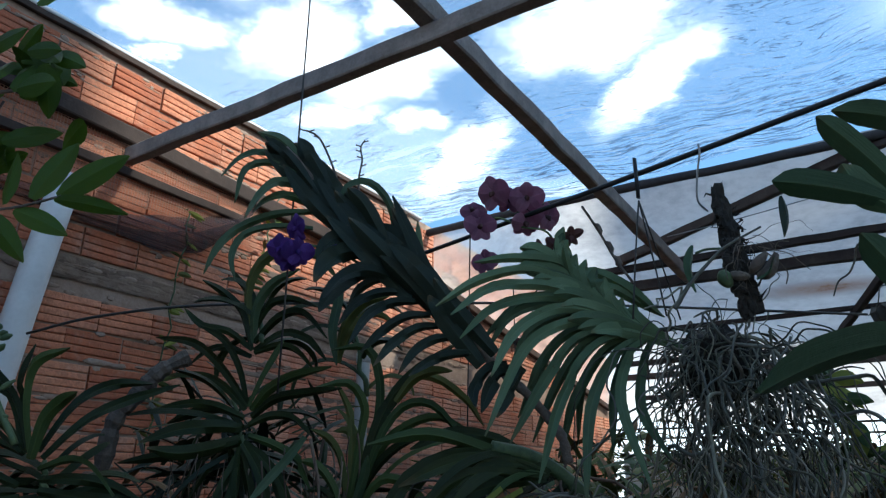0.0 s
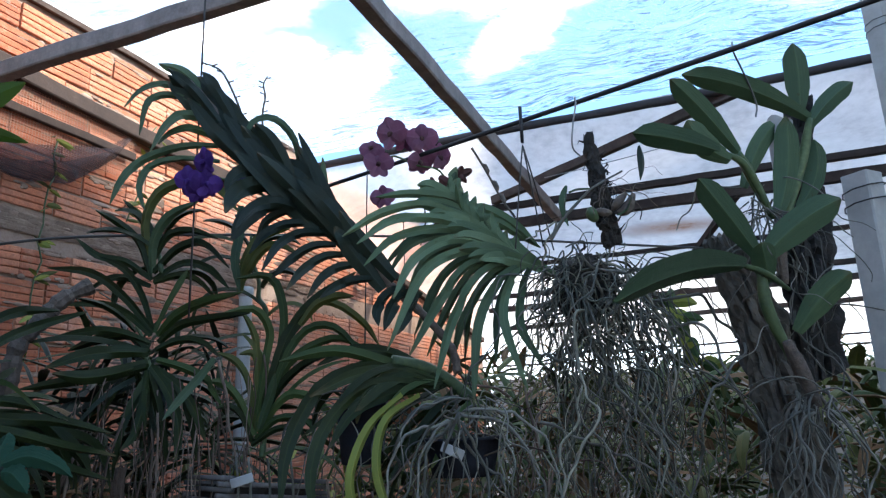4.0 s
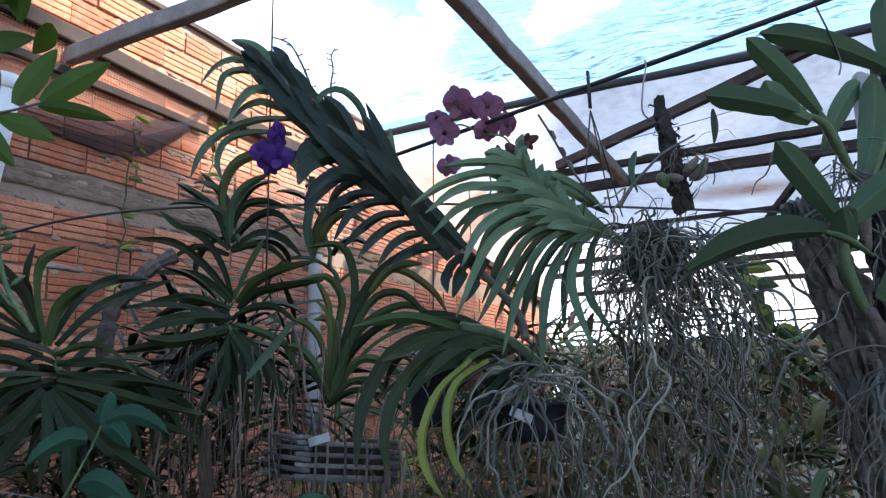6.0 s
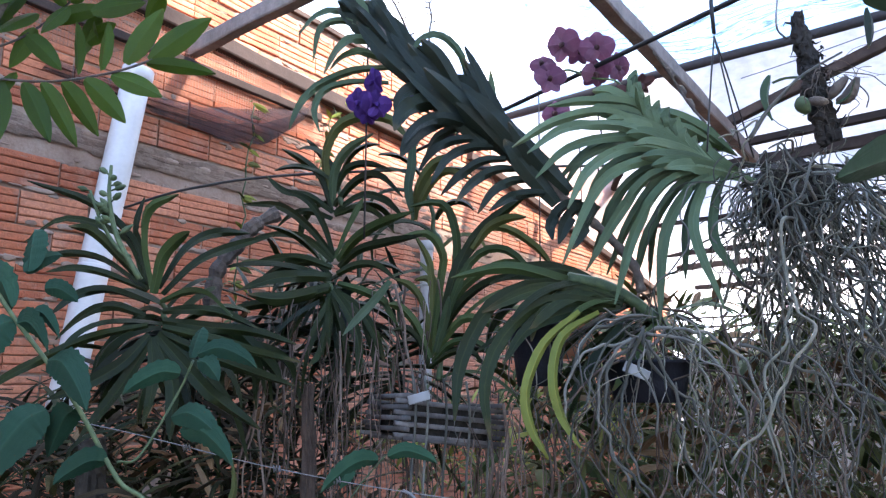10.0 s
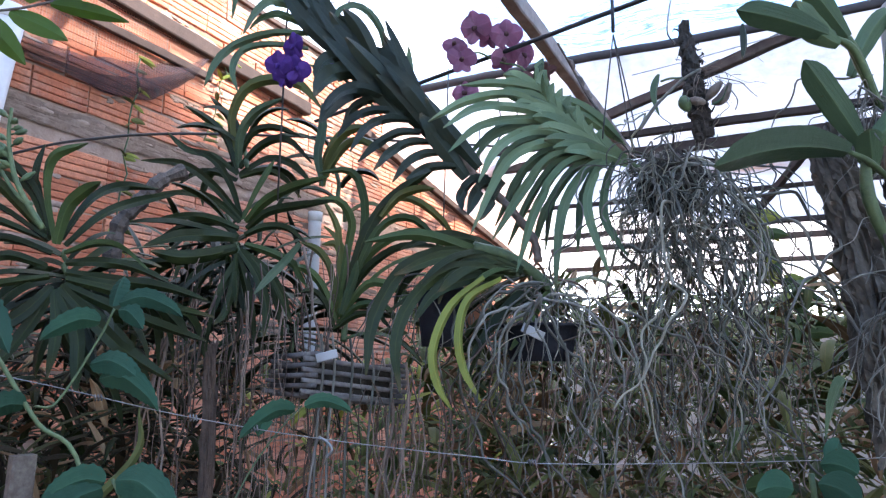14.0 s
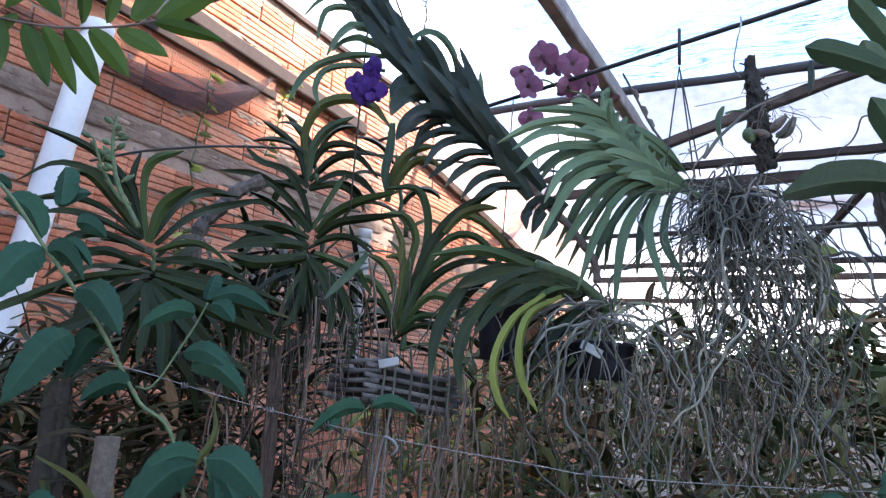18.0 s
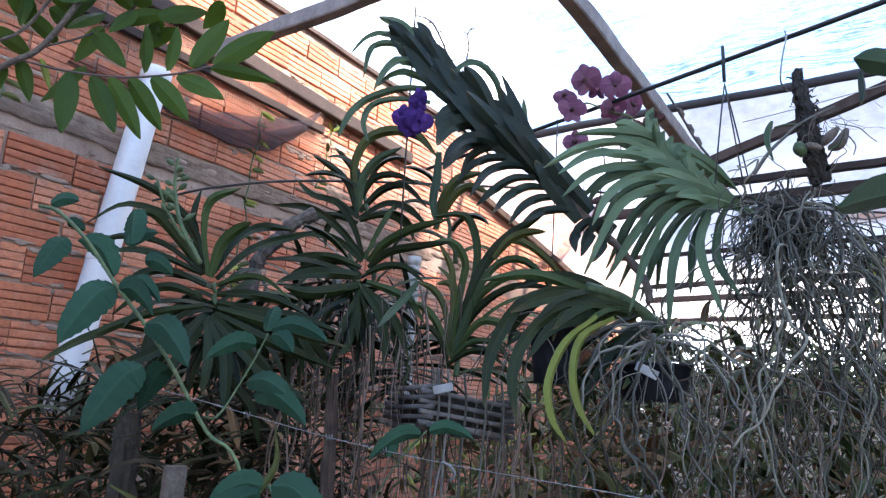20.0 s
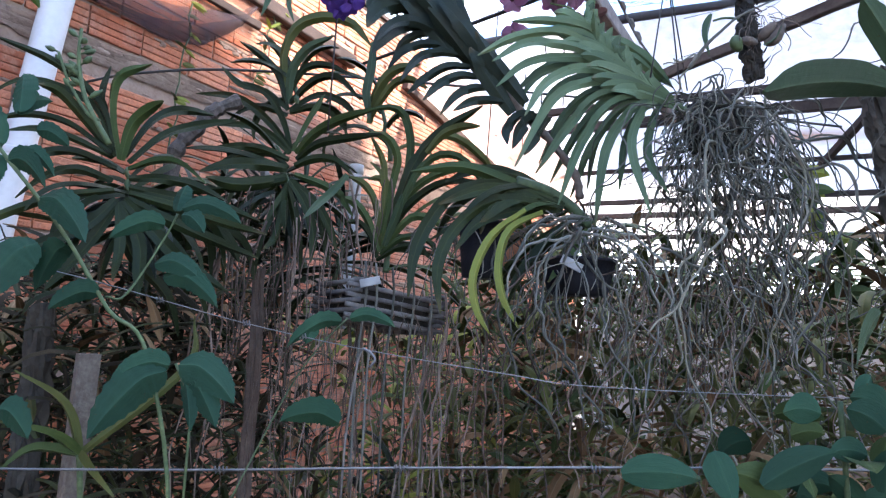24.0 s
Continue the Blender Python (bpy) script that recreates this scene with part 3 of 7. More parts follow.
brick_wall = slab("wall_brick", -3.2, FAR, -0.16, -0.012, -0.02, WALL_TOP - 0.012, MORTAR, "unplastered wall of ribbed orange hollow clay bricks", "brick wall")
slab("wall_back", -3.4, -3.2, -0.2, 5.2, -0.02, 2.6, PLASTER, "plain grey plastered wall closing the yard", "wall")
# unseen slabs, added only to cut the sun patch on the brick wall
slab("wall_neighbour", -1.0, 3.85, 8.2, 8.5, -0.02, 10.9, PLASTER, "unseen plain plastered slab added to keep sun off the near bricks", "wall")
slab("wall_neighbour", 3.85, 4.77, 8.2, 8.5, -0.02, 9.95, PLASTER, "unseen plain plastered slab added so sun reaches only the upper bricks", "wall")
slab("wall_neighbour", 4.77, 6.0, 8.2, 8.5, -0.02, 9.80, PLASTER, "unseen plain plastered slab added so sun reaches only the upper bricks", "wall")
slab("wall_neighbour", 6.0, 8.6, 8.2, 8.5, -0.02, 9.35, PLASTER, "unseen long plastered slab added to shade the lower far bricks", "wall")
slab("wall_low", FAR + 0.3, FAR + 0.45, 0.0, 7.0, -0.02, 1.86, PLASTER, "low plastered wall at the far end", "wall")

film = Shape()
for i in range(61):
    for j in range(41):
        w, v = lerp(-3.2, END, i / 60), lerp(-0.16, 6.5, j / 40)
        z = 3.50 - 0.05 * math.sin(math.pi * min(1, v / 3.2)) ** 2 * (1 if v < 3.2 else 0) + 0.035 * noise.noise(Vector((w * 1.1, v * 3.4, 0))) - 0.05 * max(0, w - 3.6) ** 2
        film.v.append(W(w, v, z))
film.f = [(i * 41 + j, (i + 1) * 41 + j, (i + 1) * 41 + j + 1, i * 41 + j + 1) for i in range(60) for j in range(40)]
solid("roof_film", film, FILM, "clear wrinkled plastic film roof over the beams", "roof film", kind="structure")


def sheet_z(w):
    return 3.40 - 0.25 * (w - 4.1)


def rail_z(w):
    return 3.05 - 0.163 * (w - 3.95)


sheet = Shape()
for i in range(50):
    for j in range(57):
        w, v = lerp(4.22, 8.9, max(0, i - 1) / 48), 0.05 + 6.45 * (j / 56) ** 1.5
        f = min(1.0, (v - 0.05) / 0.9)
        z = sheet_z(w) + 0.045 + 0.02 * noise.noise(Vector((w * 1.3, v * 1.3, 3))) - 0.04 * math.sin(math.pi * (w - 4.1) / 1.05) ** 2
        z = lerp(rail_z(w) + 0.03, z, f * f * (3 - 2 * f))
        sheet.v.append(W(w, v, z) if i else W(4.21, v, 3.37))
sheet.f = [(i * 57 + j, (i + 1) * 57 + j, (i + 1) * 57 + j + 1, i * 57 + j + 1) for i in range(49) for j in range(56)]
solid("roof_sheet", sheet, SHEET, "milky white plastic sheet, sloping and stained brown", "plastic sheet", kind="structure")

# white strip of film folded over the wall's top
s = Shape()
s.box(W(0.5, -0.085, WALL_TOP + 0.004), ALONG * 3.6, OUT * 0.10, UP * 0.012)
solid("wall_capping", s, PVC, "white plastic strip folded over the wall's top", "capping", kind="structure")

beam("crossbeam", W(1.645, -0.10, 2.957), W(1.66, 6.4, 2.957), 0.055, 0.075, WOOD, "grey weathered timber beam running out from the brick wall", "beam", 3)
beam("purlin", W(-3.1, 1.72, 3.045), W(5.35, 1.70, 3.045), 0.07, 0.095, WOOD, "grey weathered timber purlin under the film roof", "beam", 4)
beam("purlin", W(-3.1, 5.2, 3.045), W(5.35, 5.2, 3.045), 0.07, 0.095, WOOD, "grey weathered timber purlin under the film roof", "beam", 5)
beam("crossbeam", W(-1.6, -0.10, 2.957), W(-1.6, 6.4, 2.957), 0.055, 0.075, WOOD, "grey weathered timber beam running out from the brick wall", "beam", 6)
beam("wall_rail", W(-3.0, 0.035, 3.24), W(3.3, 0.035, 2.975), 0.06, 0.08, WOOD_BROWN, "weathered timber rail fixed along the brick wall", "rail", 7)
beam("wall_rail", W(-3.0, 0.04, 2.875), W(2.45, 0.04, 2.862), 0.03, 0.042, WOOD_BROWN, "thin dark timber batten along the brick wall", "rail", 8)
# no real timber: a dark strip standing in for the capping's shadow line
beam("wall_rail", W(-3.0, 0.004, 3.452), W(3.9, 0.004, 3.452), 0.026, 0.030, WOOD_BROWN, "thin dark strip added as the shadow line under the wall's white capping", "rail", 10)
beam("wall_rail", W(3.95, 0.03, 3.05), W(8.2, 0.03, 2.36), 0.05, 0.06, WOOD_BROWN, "sloping timber batten where sheet meets wall", "rail", 9)
for i, (w, d) in enumerate(((5.12, 0.055), (5.40, 0.085), (6.22, 0.035), (6.9, 0.05), (7.25, 0.06), (7.85, 0.05))):
    beam("roof_batten", W(w, 0.45, sheet_z(w) - 0.03), W(w, 6.4, sheet_z(w) - 0.03), 0.06, d, WOOD_DARK, "dark timber batten under the white sheet", "batten", 20 + i)
beam("brace", W(4.22, 3.12, 3.355), W(5.02, 1.25, 3.15), 0.06, 0.07, WOOD_DARK, "dark diagonal timber brace under the white sheet", "brace", 31)
beam("brace", W(5.1, 0.75, 3.10), W(6.1, -0.02, 2.86), 0.05, 0.06, WOOD_DARK, "dark diagonal timber brace under the white sheet", "brace", 32)
beam("brace", W(5.4, 3.1, 3.02), W(6.6, 2.6, 2.70), 0.05, 0.06, WOOD_DARK, "dark diagonal timber brace under the white sheet", "brace", 33)

roll = Shape()
r = random.Random(5)
roll.tube([W(END + 0.002 * r.uniform(-1, 1), v, 3.385 + 0.012 * math.sin(v * 1.7) + r.uniform(-0.002, 0.002)) for v in np.linspace(-0.05, 6.4, 60)], [0.030 * r.uniform(0.94, 1.06) for _ in range(60)], 8)
solid("rolled_film_edge", roll, NET, "black rolled edge of the film on its pole", "rolled film", kind="structure")

# far opening: posts and bars
for v in (0.1, 2.4, 4.9):
    beam("far_post", W(FAR, v, 0), W(FAR, v, 2.36), 0.07, 0.07, WOOD_DARK, "dark timber post at the far opening", "post", 40 + int(v))
for z in (2.02, 2.13):
    s = Shape()
    s.tube(sag(W(FAR, -0.05, z), W(FAR, 6.4, z + 0.02), 0.02), 0.012, 6)
    solid("far_rail", s, WOOD_DARK, "thin dark rail across the far opening", "rail", kind="structure")

# ---------------- rods, wires, pipes ----------------
ROD_A, ROD_B = Vector((-0.30, 1.905, 2.058)), Vector((1.62, -0.20, 2.075))
s = Shape()
s.tube(sag(ROD_A, ROD_B, 0.012, 20), 0.0052, 8)
solid("hanging_rod", s, STEEL_DARK, "thin dark steel rod that plants hang from", "rod", kind="structure")


def pvc_pipe(w0, z0, w1, z1, v, rad, label, mat=PVC):
    t = thing("drain_pipe", W(w0, v, z0), label, "pipe")
    a, b = W(w0, v, z0), W(w1, v, z1)
    s = Shape()
    s.tube([a.lerp(b, i / 8) for i in range(9)], rad, 24)
    part("pipe", s, mat, t)
    s = Shape()
    d = (b - a).normalized()
    s.tube([b - d * 0.05, b - d * 0.048, b + d * 0.012, b + d * 0.014], [rad, rad * 1.12, rad * 1.12, rad * 0.95], 24)
    part("socket", s, mat, t)
    s = Shape()
    s.tube([a.lerp(b, 0.40), a.lerp(b, 0.402), a.lerp(b, 0.418), a.lerp(b, 0.42)], [rad, rad * 1.04, rad * 1.04, rad], 24)
    part("clamp", s, mat, t)
    return t


pvc_pipe(1.17, 1.22, 1.352, 2.70, 0.09, 0.058, "white plastic drain pipe leaning against the brick wall")
pvc_pipe(3.36, 1.2, 3.38, 2.28, 0.07, 0.042, "weathered grey drain pipe farther along the brick wall", CONCRETE)

s = Shape()
s.tube(spline([(-1.13, 1.80, 1.888), (-0.9, 1.75, 1.925), (-0.55, 1.75, 1.955), (0.3, 1.85, 1.98), (1.2, 1.9, 1.96)], 8), 0.0038, 6)
solid("black_cable", s, WIRE_DARK, "thin black cable stretched in front of the wall", "cable")

s = Shape()
s.tube(sag((-0.2955, 1.272, 2.95), (-0.297, 1.268, 1.66), 0.0, 6), 0.0022, 6)
solid("hanging_wire", s, WIRE_DARK, "straight dark wire hanging from the roof beam", "wire")

# bench wires in front of the plants
s = Shape()
s.tube(spline([(-0.95, 0.99, 1.375), (-0.614, 0.99, 1.313), (-0.381, 0.99, 1.262), (-0.175, 0.99, 1.228), (0.069, 0.99, 1.2), (0.2, 0.99, 1.189), (0.58, 0.99, 1.192), (1.1, 0.99, 1.21)], 6), 0.0008, 5)
for x, z in ((-0.50, 1.287), (-0.36, 1.258), (-0.27, 1.243), (0.155, 1.192), (0.36, 1.191)):
    s.tube([(x - 0.006 + 0.0015 * i, 0.99 + 0.005 * math.cos(i * 2.1), z + 0.005 * math.sin(i * 2.1)) for i in range(9)], 0.0013, 4)
solid("fence_wire", s, WIRE, "thin galvanised wire with twisted knots before the plants", "wire")
s = Shape()
s.tube(spline([(-1.2, 0.99, 1.0), (-0.715, 0.99, 1.015), (-0.372, 0.99, 1.030), (-0.108, 0.99, 1.046), (0.5, 0.99, 1.075), (1.1, 0.99, 1.09)], 6), 0.0022, 5)
for x, z in ((-0.38, 1.03), (-0.10, 1.046), (0.21, 1.06)):
    s.tube([(x - 0.010 + 0.002 * i, 0.99 + 0.006 * math.cos(i * 2.1), z + 0.006 * math.sin(i * 2.1)) for i in range(11)], 0.0016, 4)
solid("fence_wire", s, WIRE, "lower galvanised fence wire with twisted knots", "wire")
s = Shape()
s.tube(spline([(-0.192, 1.0, 0.97), (-0.190, 0.998, 1.10), (-0.178, 0.995, 1.215), (-0.166, 0.99, 1.226), (-0.152, 0.985, 1.213), (-0.160, 0.985, 1.20)], 6), 0.0024, 5)
solid("wire_hook", s, WIRE, "bent silver wire hook on the fence wire", "hook")
beam("stake", (-0.672, 1.13, 0.0), (-0.662, 1.12, 1.187), 0.036, 0.026, STEM, "short grey wooden stake with a flat top", "stake", 50, kind="thing")

# ---------------- orchids ----------------
VIEW = Vector((0.1, 0.95, 0.3)).normalized()


def vanda(label, base, top, side, count, length, width, ang, droop, mat, seed, left=1.0, right=1.0, jitter=14, turn=25, stem=0.0065, bare=0.0, fold=0.30, depth=0.25, bend=1.35, tipscale=0.65, lbias=0.0, category="orchid", mats=None, skirt=0):
    """A strap-leaved orchid: a stem with two ranks of arching leaves."""
    r = random.Random(seed)
    base, top, side = Vector(base), Vector(top), Vector(side).normalized()
    t = thing("vanda_orchid", base, label, category, "strap-leaved hanging orchids")
    axis = top - base
    a = axis.normalized()
    side = (side - a * side.dot(a)).normalized()
    face = a.cross(side)
    s = Shape()
    ends = [base + axis * f + jig(r, 0.006) for f in np.linspace(0, 0.97, 8)]
    s.tube(spline(ends, 4), [stem * lerp(1.15, 0.6, i / 28) for i in range(29)], 8)
    part("stem", s, STEM_GREEN, t)
    for i in range(count):
        f = bare + (1 - bare) * (i + 0.3) / count
        u = (i + 0.3) / count
        sign = -1 if i % 2 else 1
        deg = lerp(ang[1], ang[0], u ** 0.8) + r.uniform(-jitter, jitter) * 0.5
        out = (side * sign + face * (r.uniform(-depth, depth))).normalized()
        way = a * math.cos(radians(deg)) + out * math.sin(radians(deg))
        size = length * (right if sign > 0 else left) * r.uniform(0.68, 1.14) * lerp(1.0, tipscale, max(0, u - 0.6) / 0.4)
        leaf = Shape()
        leaf.blade(base + axis * f + out * stem * 0.5, way, face, size, width * r.uniform(0.78, 1.15), lerp(droop[1], droop[0], u) * r.uniform(0.6, 1.35), fold * r.uniform(0.7, 1.25), r.uniform(-turn, turn) + lbias * sign, 11, bend=bend * r.uniform(0.8, 1.3), wave=r.uniform(0, 0.05), bow=r.uniform(-30, 30))
        part("leaf", leaf, r.choice(mats) if mats else mat, t)
    for i in range(skirt):
        th = r.uniform(0, 2 * math.pi)
        way = Vector((math.cos(th) * r.uniform(0.5, 1.1), math.sin(th) * 0.6, r.uniform(-0.9, 0.1)))
        leaf = Shape()
        leaf.blade(base + axis * r.uniform(-0.25, 0.4) + jig(r, 0.022), way, face, length * r.uniform(0.45, 0.95), width * r.uniform(0.7, 1), r.uniform(20, 75), fold, r.uniform(-60, 60), 9, wave=r.uniform(0, 0.08), bow=r.uniform(-50, 50))
        # low inner leaves mostly take the copy with shade in its colour
        part("leaf", leaf, r.choice((mat, LEAF_DEEP_SHADE, LEAF_DEEP_SHADE)), t)
    return t


def fan(label, line, count, length, width, theta, droop, mat, seed, depth=0.35, bend=1.2, stem=0.012, face=35, mats=None, grow=(0.8, 1.0), foldv=0.35, first=0.0):
    """An orchid whose leaves sweep round in a fan along a leaning stem, seen broadside."""
    r = random.Random(seed)
    t = thing("vanda_orchid", line[0], label, "orchid", "strap-leaved hanging orchids")
    path = spline(line, 8)
    s = Shape()
    s.tube(path, stem, 8)
    part("stem", s, STEM_GREEN, t)
    for i in range(count):
        u = i / (count - 1)
        p = path[int(lerp(first * len(path), len(path) - 1.01, u))]
        a = radians(lerp(theta[0], theta[1], u) + r.uniform(-20, 20))
        sign = 1 if i % 2 else -1
        way = Vector((math.cos(a), sign * depth + r.uniform(-0.15, 0.15), math.sin(a))).normalized()
        leaf = Shape()
        leaf.blade(p, way, (0, 1, 0), length * lerp(grow[0], grow[1], math.sin(math.pi * min(1, u * 1.1))) * r.uniform(0.62, 1.12), width * r.uniform(0.75, 1.12), lerp(droop[0], droop[1], u) * r.uniform(0.6, 1.3), foldv * r.uniform(0.7, 1.2), r.uniform(-face, face) + sign * 18, 11, bend=bend * r.uniform(0.8, 1.3), wave=r.uniform(0, 0.06), bow=r.uniform(-25, 25))
        part("leaf", leaf, r.choice(mats) if mats else mat, t)
    return t


def strap(parent, wide, mat, *pts):
    """One arching strap leaf along the given places, its channelled face half turned to the path."""
    path = spline(pts, max(3, 18 // len(pts)))
    r = random.Random(int(1e4 * abs(path[-1].x + path[-1].z)))
    lean, rows, last = r.uniform(-0.5, 0.5), [], len(path) - 1
    k = r.uniform(0.25, 0.5)
    for i, p in enumerate(path):
        d = (path[min(i + 1, last)] - path[max(i - 1, 0)]).normalized()
        wd = (d.cross(VIEW).normalized() + VIEW * (lean + 0.25 * math.sin(i * 0.5))).normalized()
        wd = (wd - d * wd.dot(d)).normalized()
        nrm = wd.cross(d)
        nrm = nrm if nrm.z > 0 else -nrm
        h = 0.5 * wide * strap_profile(i / last)
        rows.append([p + wd * h + nrm * h * k, p + nrm * 0.0016, p - wd * h + nrm * h * k, p - nrm * 0.0020])
    s = Shape()
    s.skins(rows)
    return part("leaf", s, mat, parent)


def roots_hang(target, origin, count, length, spread, seed, rad=(0.0012, 0.0028), kink=0.012, fall=1.0, start=0.35, step=0.03, drift=(0, 0, 0), mat=None, wander=0.46):
    """Wandering aerial roots that spill out of origin and hang down."""
    r = random.Random(seed)
    drift = Vector(drift)
    for _ in range(count):
        th = r.uniform(0, 2 * math.pi)
        q = r.random() ** 0.5
        p = Vector(origin) + Vector((math.cos(th) * spread[0] * q, math.sin(th) * spread[1] * q, r.uniform(-1, 1) * spread[2]))
        d = Vector((math.cos(th) * start, math.sin(th) * start * 0.7, r.uniform(-0.6, 0.5)))
        total, gone, pts = length * r.uniform(0.35, 1.1), 0.0, [p.copy()]
        while gone < total:
            d = (d * 0.66 + Vector((0, 0, -0.30 * fall)) + jig(r, wander) + drift * 0.1).normalized()
            p = p + d * step + jig(r, kink * 0.3)
            pts.append(p.copy())
            gone += step
        if len(pts) < 4:
            continue
        w = r.uniform(*rad) if r.random() < 0.35 else rad[0] * r.uniform(0.65, 1.05)
        pts = spline(pts, 3)
        shape = target if isinstance(target, Shape) else Shape()
        shape.tube(pts, [w * lerp(1.05, 0.55, i / len(pts)) * r.uniform(0.9, 1.1) for i in range(len(pts))], 5)
        if shape is not target:
            part("root", shape, mat, target)


# tall dark orchid that climbs diagonally
climb = thing("climbing_orchid", (0.241, 1.22, 1.45), "tall dark climbing orchid with a leaning leafy stem", "orchid", "strap-leaved hanging orchids")
line = spline([(0.219, 1.2, 1.536), (0.206, 1.2, 1.587), (0.151, 1.2, 1.654), (0.098, 1.2, 1.702), (-0.009, 1.22, 1.822), (-0.114, 1.23, 1.935), (-0.232, 1.25, 2.058), (-0.319, 1.26, 2.158)], 8)
s = Shape()
s.tube(line, [0.0085 + 0.0012 * math.sin(i * 1.9) for i in range(len(line))], 8)
part("stem", s, STEM, climb)
strap(climb, 0.028, LEAF_DEEP_SHADE, (-0.24, 1.249, 2.049), (-0.283, 1.258, 2.123), (-0.311, 1.267, 2.167))
strap(climb, 0.030, LEAF_DEEP_SHADE, (-0.23, 1.265, 2.068), (-0.277, 1.261, 2.138), (-0.301, 1.257, 2.171))
strap(climb, 0.025, LEAF_DEEP_SHADE, (-0.219, 1.241, 2.063), (-0.26, 1.235, 2.133), (-0.286, 1.229, 2.167))
strap(climb, 0.026, LEAF_DEEP_SHADE, (-0.259, 1.247, 2.046), (-0.324, 1.241, 2.114), (-0.354, 1.235, 2.144))
strap(climb, 0.024, LEAF_DEEP_SHADE, (-0.255, 1.262, 2.065), (-0.317, 1.242, 2.129), (-0.351, 1.222, 2.153))
strap(climb, 0.020, LEAF_DEEP_SHADE, (-0.247, 1.218, 2.052), (-0.301, 1.217, 2.121), (-0.352, 1.217, 2.166))
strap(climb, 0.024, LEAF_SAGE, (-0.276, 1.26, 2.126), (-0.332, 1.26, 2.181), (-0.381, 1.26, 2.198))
strap(climb, 0.033, LEAF_DEEP_SHADE, (-0.163, 1.233, 1.969), (-0.228, 1.241, 2.043), (-0.253, 1.25, 2.092))
strap(climb, 0.031, LEAF_DEEP_SHADE, (-0.16, 1.264, 1.99), (-0.214, 1.272, 2.063), (-0.261, 1.279, 2.135))
strap(climb, 0.032, LEAF_DEEP_SHADE, (-0.143, 1.232, 1.984), (-0.208, 1.243, 2.059), (-0.252, 1.255, 2.135))
strap(climb, 0.026, LEAF_DEEP_SHADE, (-0.116, 1.238, 1.924), (-0.166, 1.221, 1.996), (-0.202, 1.204, 2.039))
strap(climb, 0.032, LEAF_DEEP_SHADE, (-0.102, 1.249, 1.933), (-0.155, 1.23, 2.007), (-0.183, 1.211, 2.036))
strap(climb, 0.029, LEAF_DEEP_SHADE, (-0.099, 1.22, 1.93), (-0.14, 1.202, 2.004), (-0.173, 1.184, 2.036))
strap(climb, 0.030, LEAF_DEEP_SHADE, (-0.052, 1.219, 1.868), (-0.099, 1.229, 1.934), (-0.143, 1.239, 1.965))
strap(climb, 0.027, LEAF_DEEP_SHADE, (-0.041, 1.242, 1.889), (-0.09, 1.252, 1.955), (-0.141, 1.262, 1.982))
strap(climb, 0.030, LEAF_DEEP_SHADE, (-0.036, 1.208, 1.887), (-0.079, 1.221, 1.947), (-0.127, 1.235, 1.979))
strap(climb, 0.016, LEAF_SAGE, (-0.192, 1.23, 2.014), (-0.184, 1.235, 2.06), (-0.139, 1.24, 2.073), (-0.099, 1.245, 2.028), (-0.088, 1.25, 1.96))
strap(climb, 0.026, LEAF_DEEP_SHADE, (-0.003, 1.227, 1.825), (-0.052, 1.23, 1.895), (-0.092, 1.233, 1.995))
strap(climb, 0.026, LEAF_DEEP_SHADE, (0.004, 1.245, 1.836), (-0.042, 1.242, 1.903), (-0.095, 1.239, 2.02))
strap(climb, 0.026, LEAF_DEEP_SHADE, (0.018, 1.212, 1.83), (-0.033, 1.213, 1.897), (-0.09, 1.213, 2.031))
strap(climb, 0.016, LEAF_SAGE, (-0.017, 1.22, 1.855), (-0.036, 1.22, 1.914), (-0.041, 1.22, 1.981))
strap(climb, 0.012, LEAF_DEEP_SHADE, (-0.029, 1.22, 1.863), (-0.052, 1.22, 1.923), (-0.06, 1.22, 1.966))
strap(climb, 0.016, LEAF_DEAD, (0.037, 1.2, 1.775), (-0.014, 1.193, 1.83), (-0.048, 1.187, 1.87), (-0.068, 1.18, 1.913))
strap(climb, 0.033, LEAF_DEEP_SHADE, (-0.053, 1.205, 1.821), (-0.134, 1.2, 1.906), (-0.212, 1.196, 1.982))
strap(climb, 0.033, LEAF_DEEP_SHADE, (-0.04, 1.225, 1.84), (-0.128, 1.213, 1.919), (-0.175, 1.202, 1.966))
strap(climb, 0.029, LEAF_DEEP_SHADE, (-0.035, 1.189, 1.838), (-0.117, 1.175, 1.921), (-0.165, 1.162, 1.965))
strap(climb, 0.034, LEAF_DEEP_SHADE, (0.016, 1.206, 1.77), (-0.052, 1.186, 1.844), (-0.105, 1.166, 1.893))
strap(climb, 0.033, LEAF_DEEP_SHADE, (0.028, 1.214, 1.779), (-0.044, 1.204, 1.856), (-0.112, 1.195, 1.933))
strap(climb, 0.035, LEAF_DEEP_SHADE, (0.038, 1.179, 1.776), (-0.029, 1.171, 1.859), (-0.088, 1.163, 1.917))
strap(climb, 0.029, LEAF_DEEP_SHADE, (-0.095, 1.221, 1.868), (-0.18, 1.233, 1.954), (-0.225, 1.246, 2.027))
strap(climb, 0.035, LEAF_DEEP_SHADE, (-0.089, 1.238, 1.883), (-0.174, 1.257, 1.972), (-0.258, 1.277, 2.086))
strap(climb, 0.032, LEAF_DEEP_SHADE, (-0.079, 1.205, 1.887), (-0.156, 1.211, 1.964), (-0.239, 1.216, 2.069))
strap(climb, 0.035, LEAF_DEEP_SHADE, (0.076, 1.191, 1.699), (0.017, 1.181, 1.772), (-0.017, 1.171, 1.82))
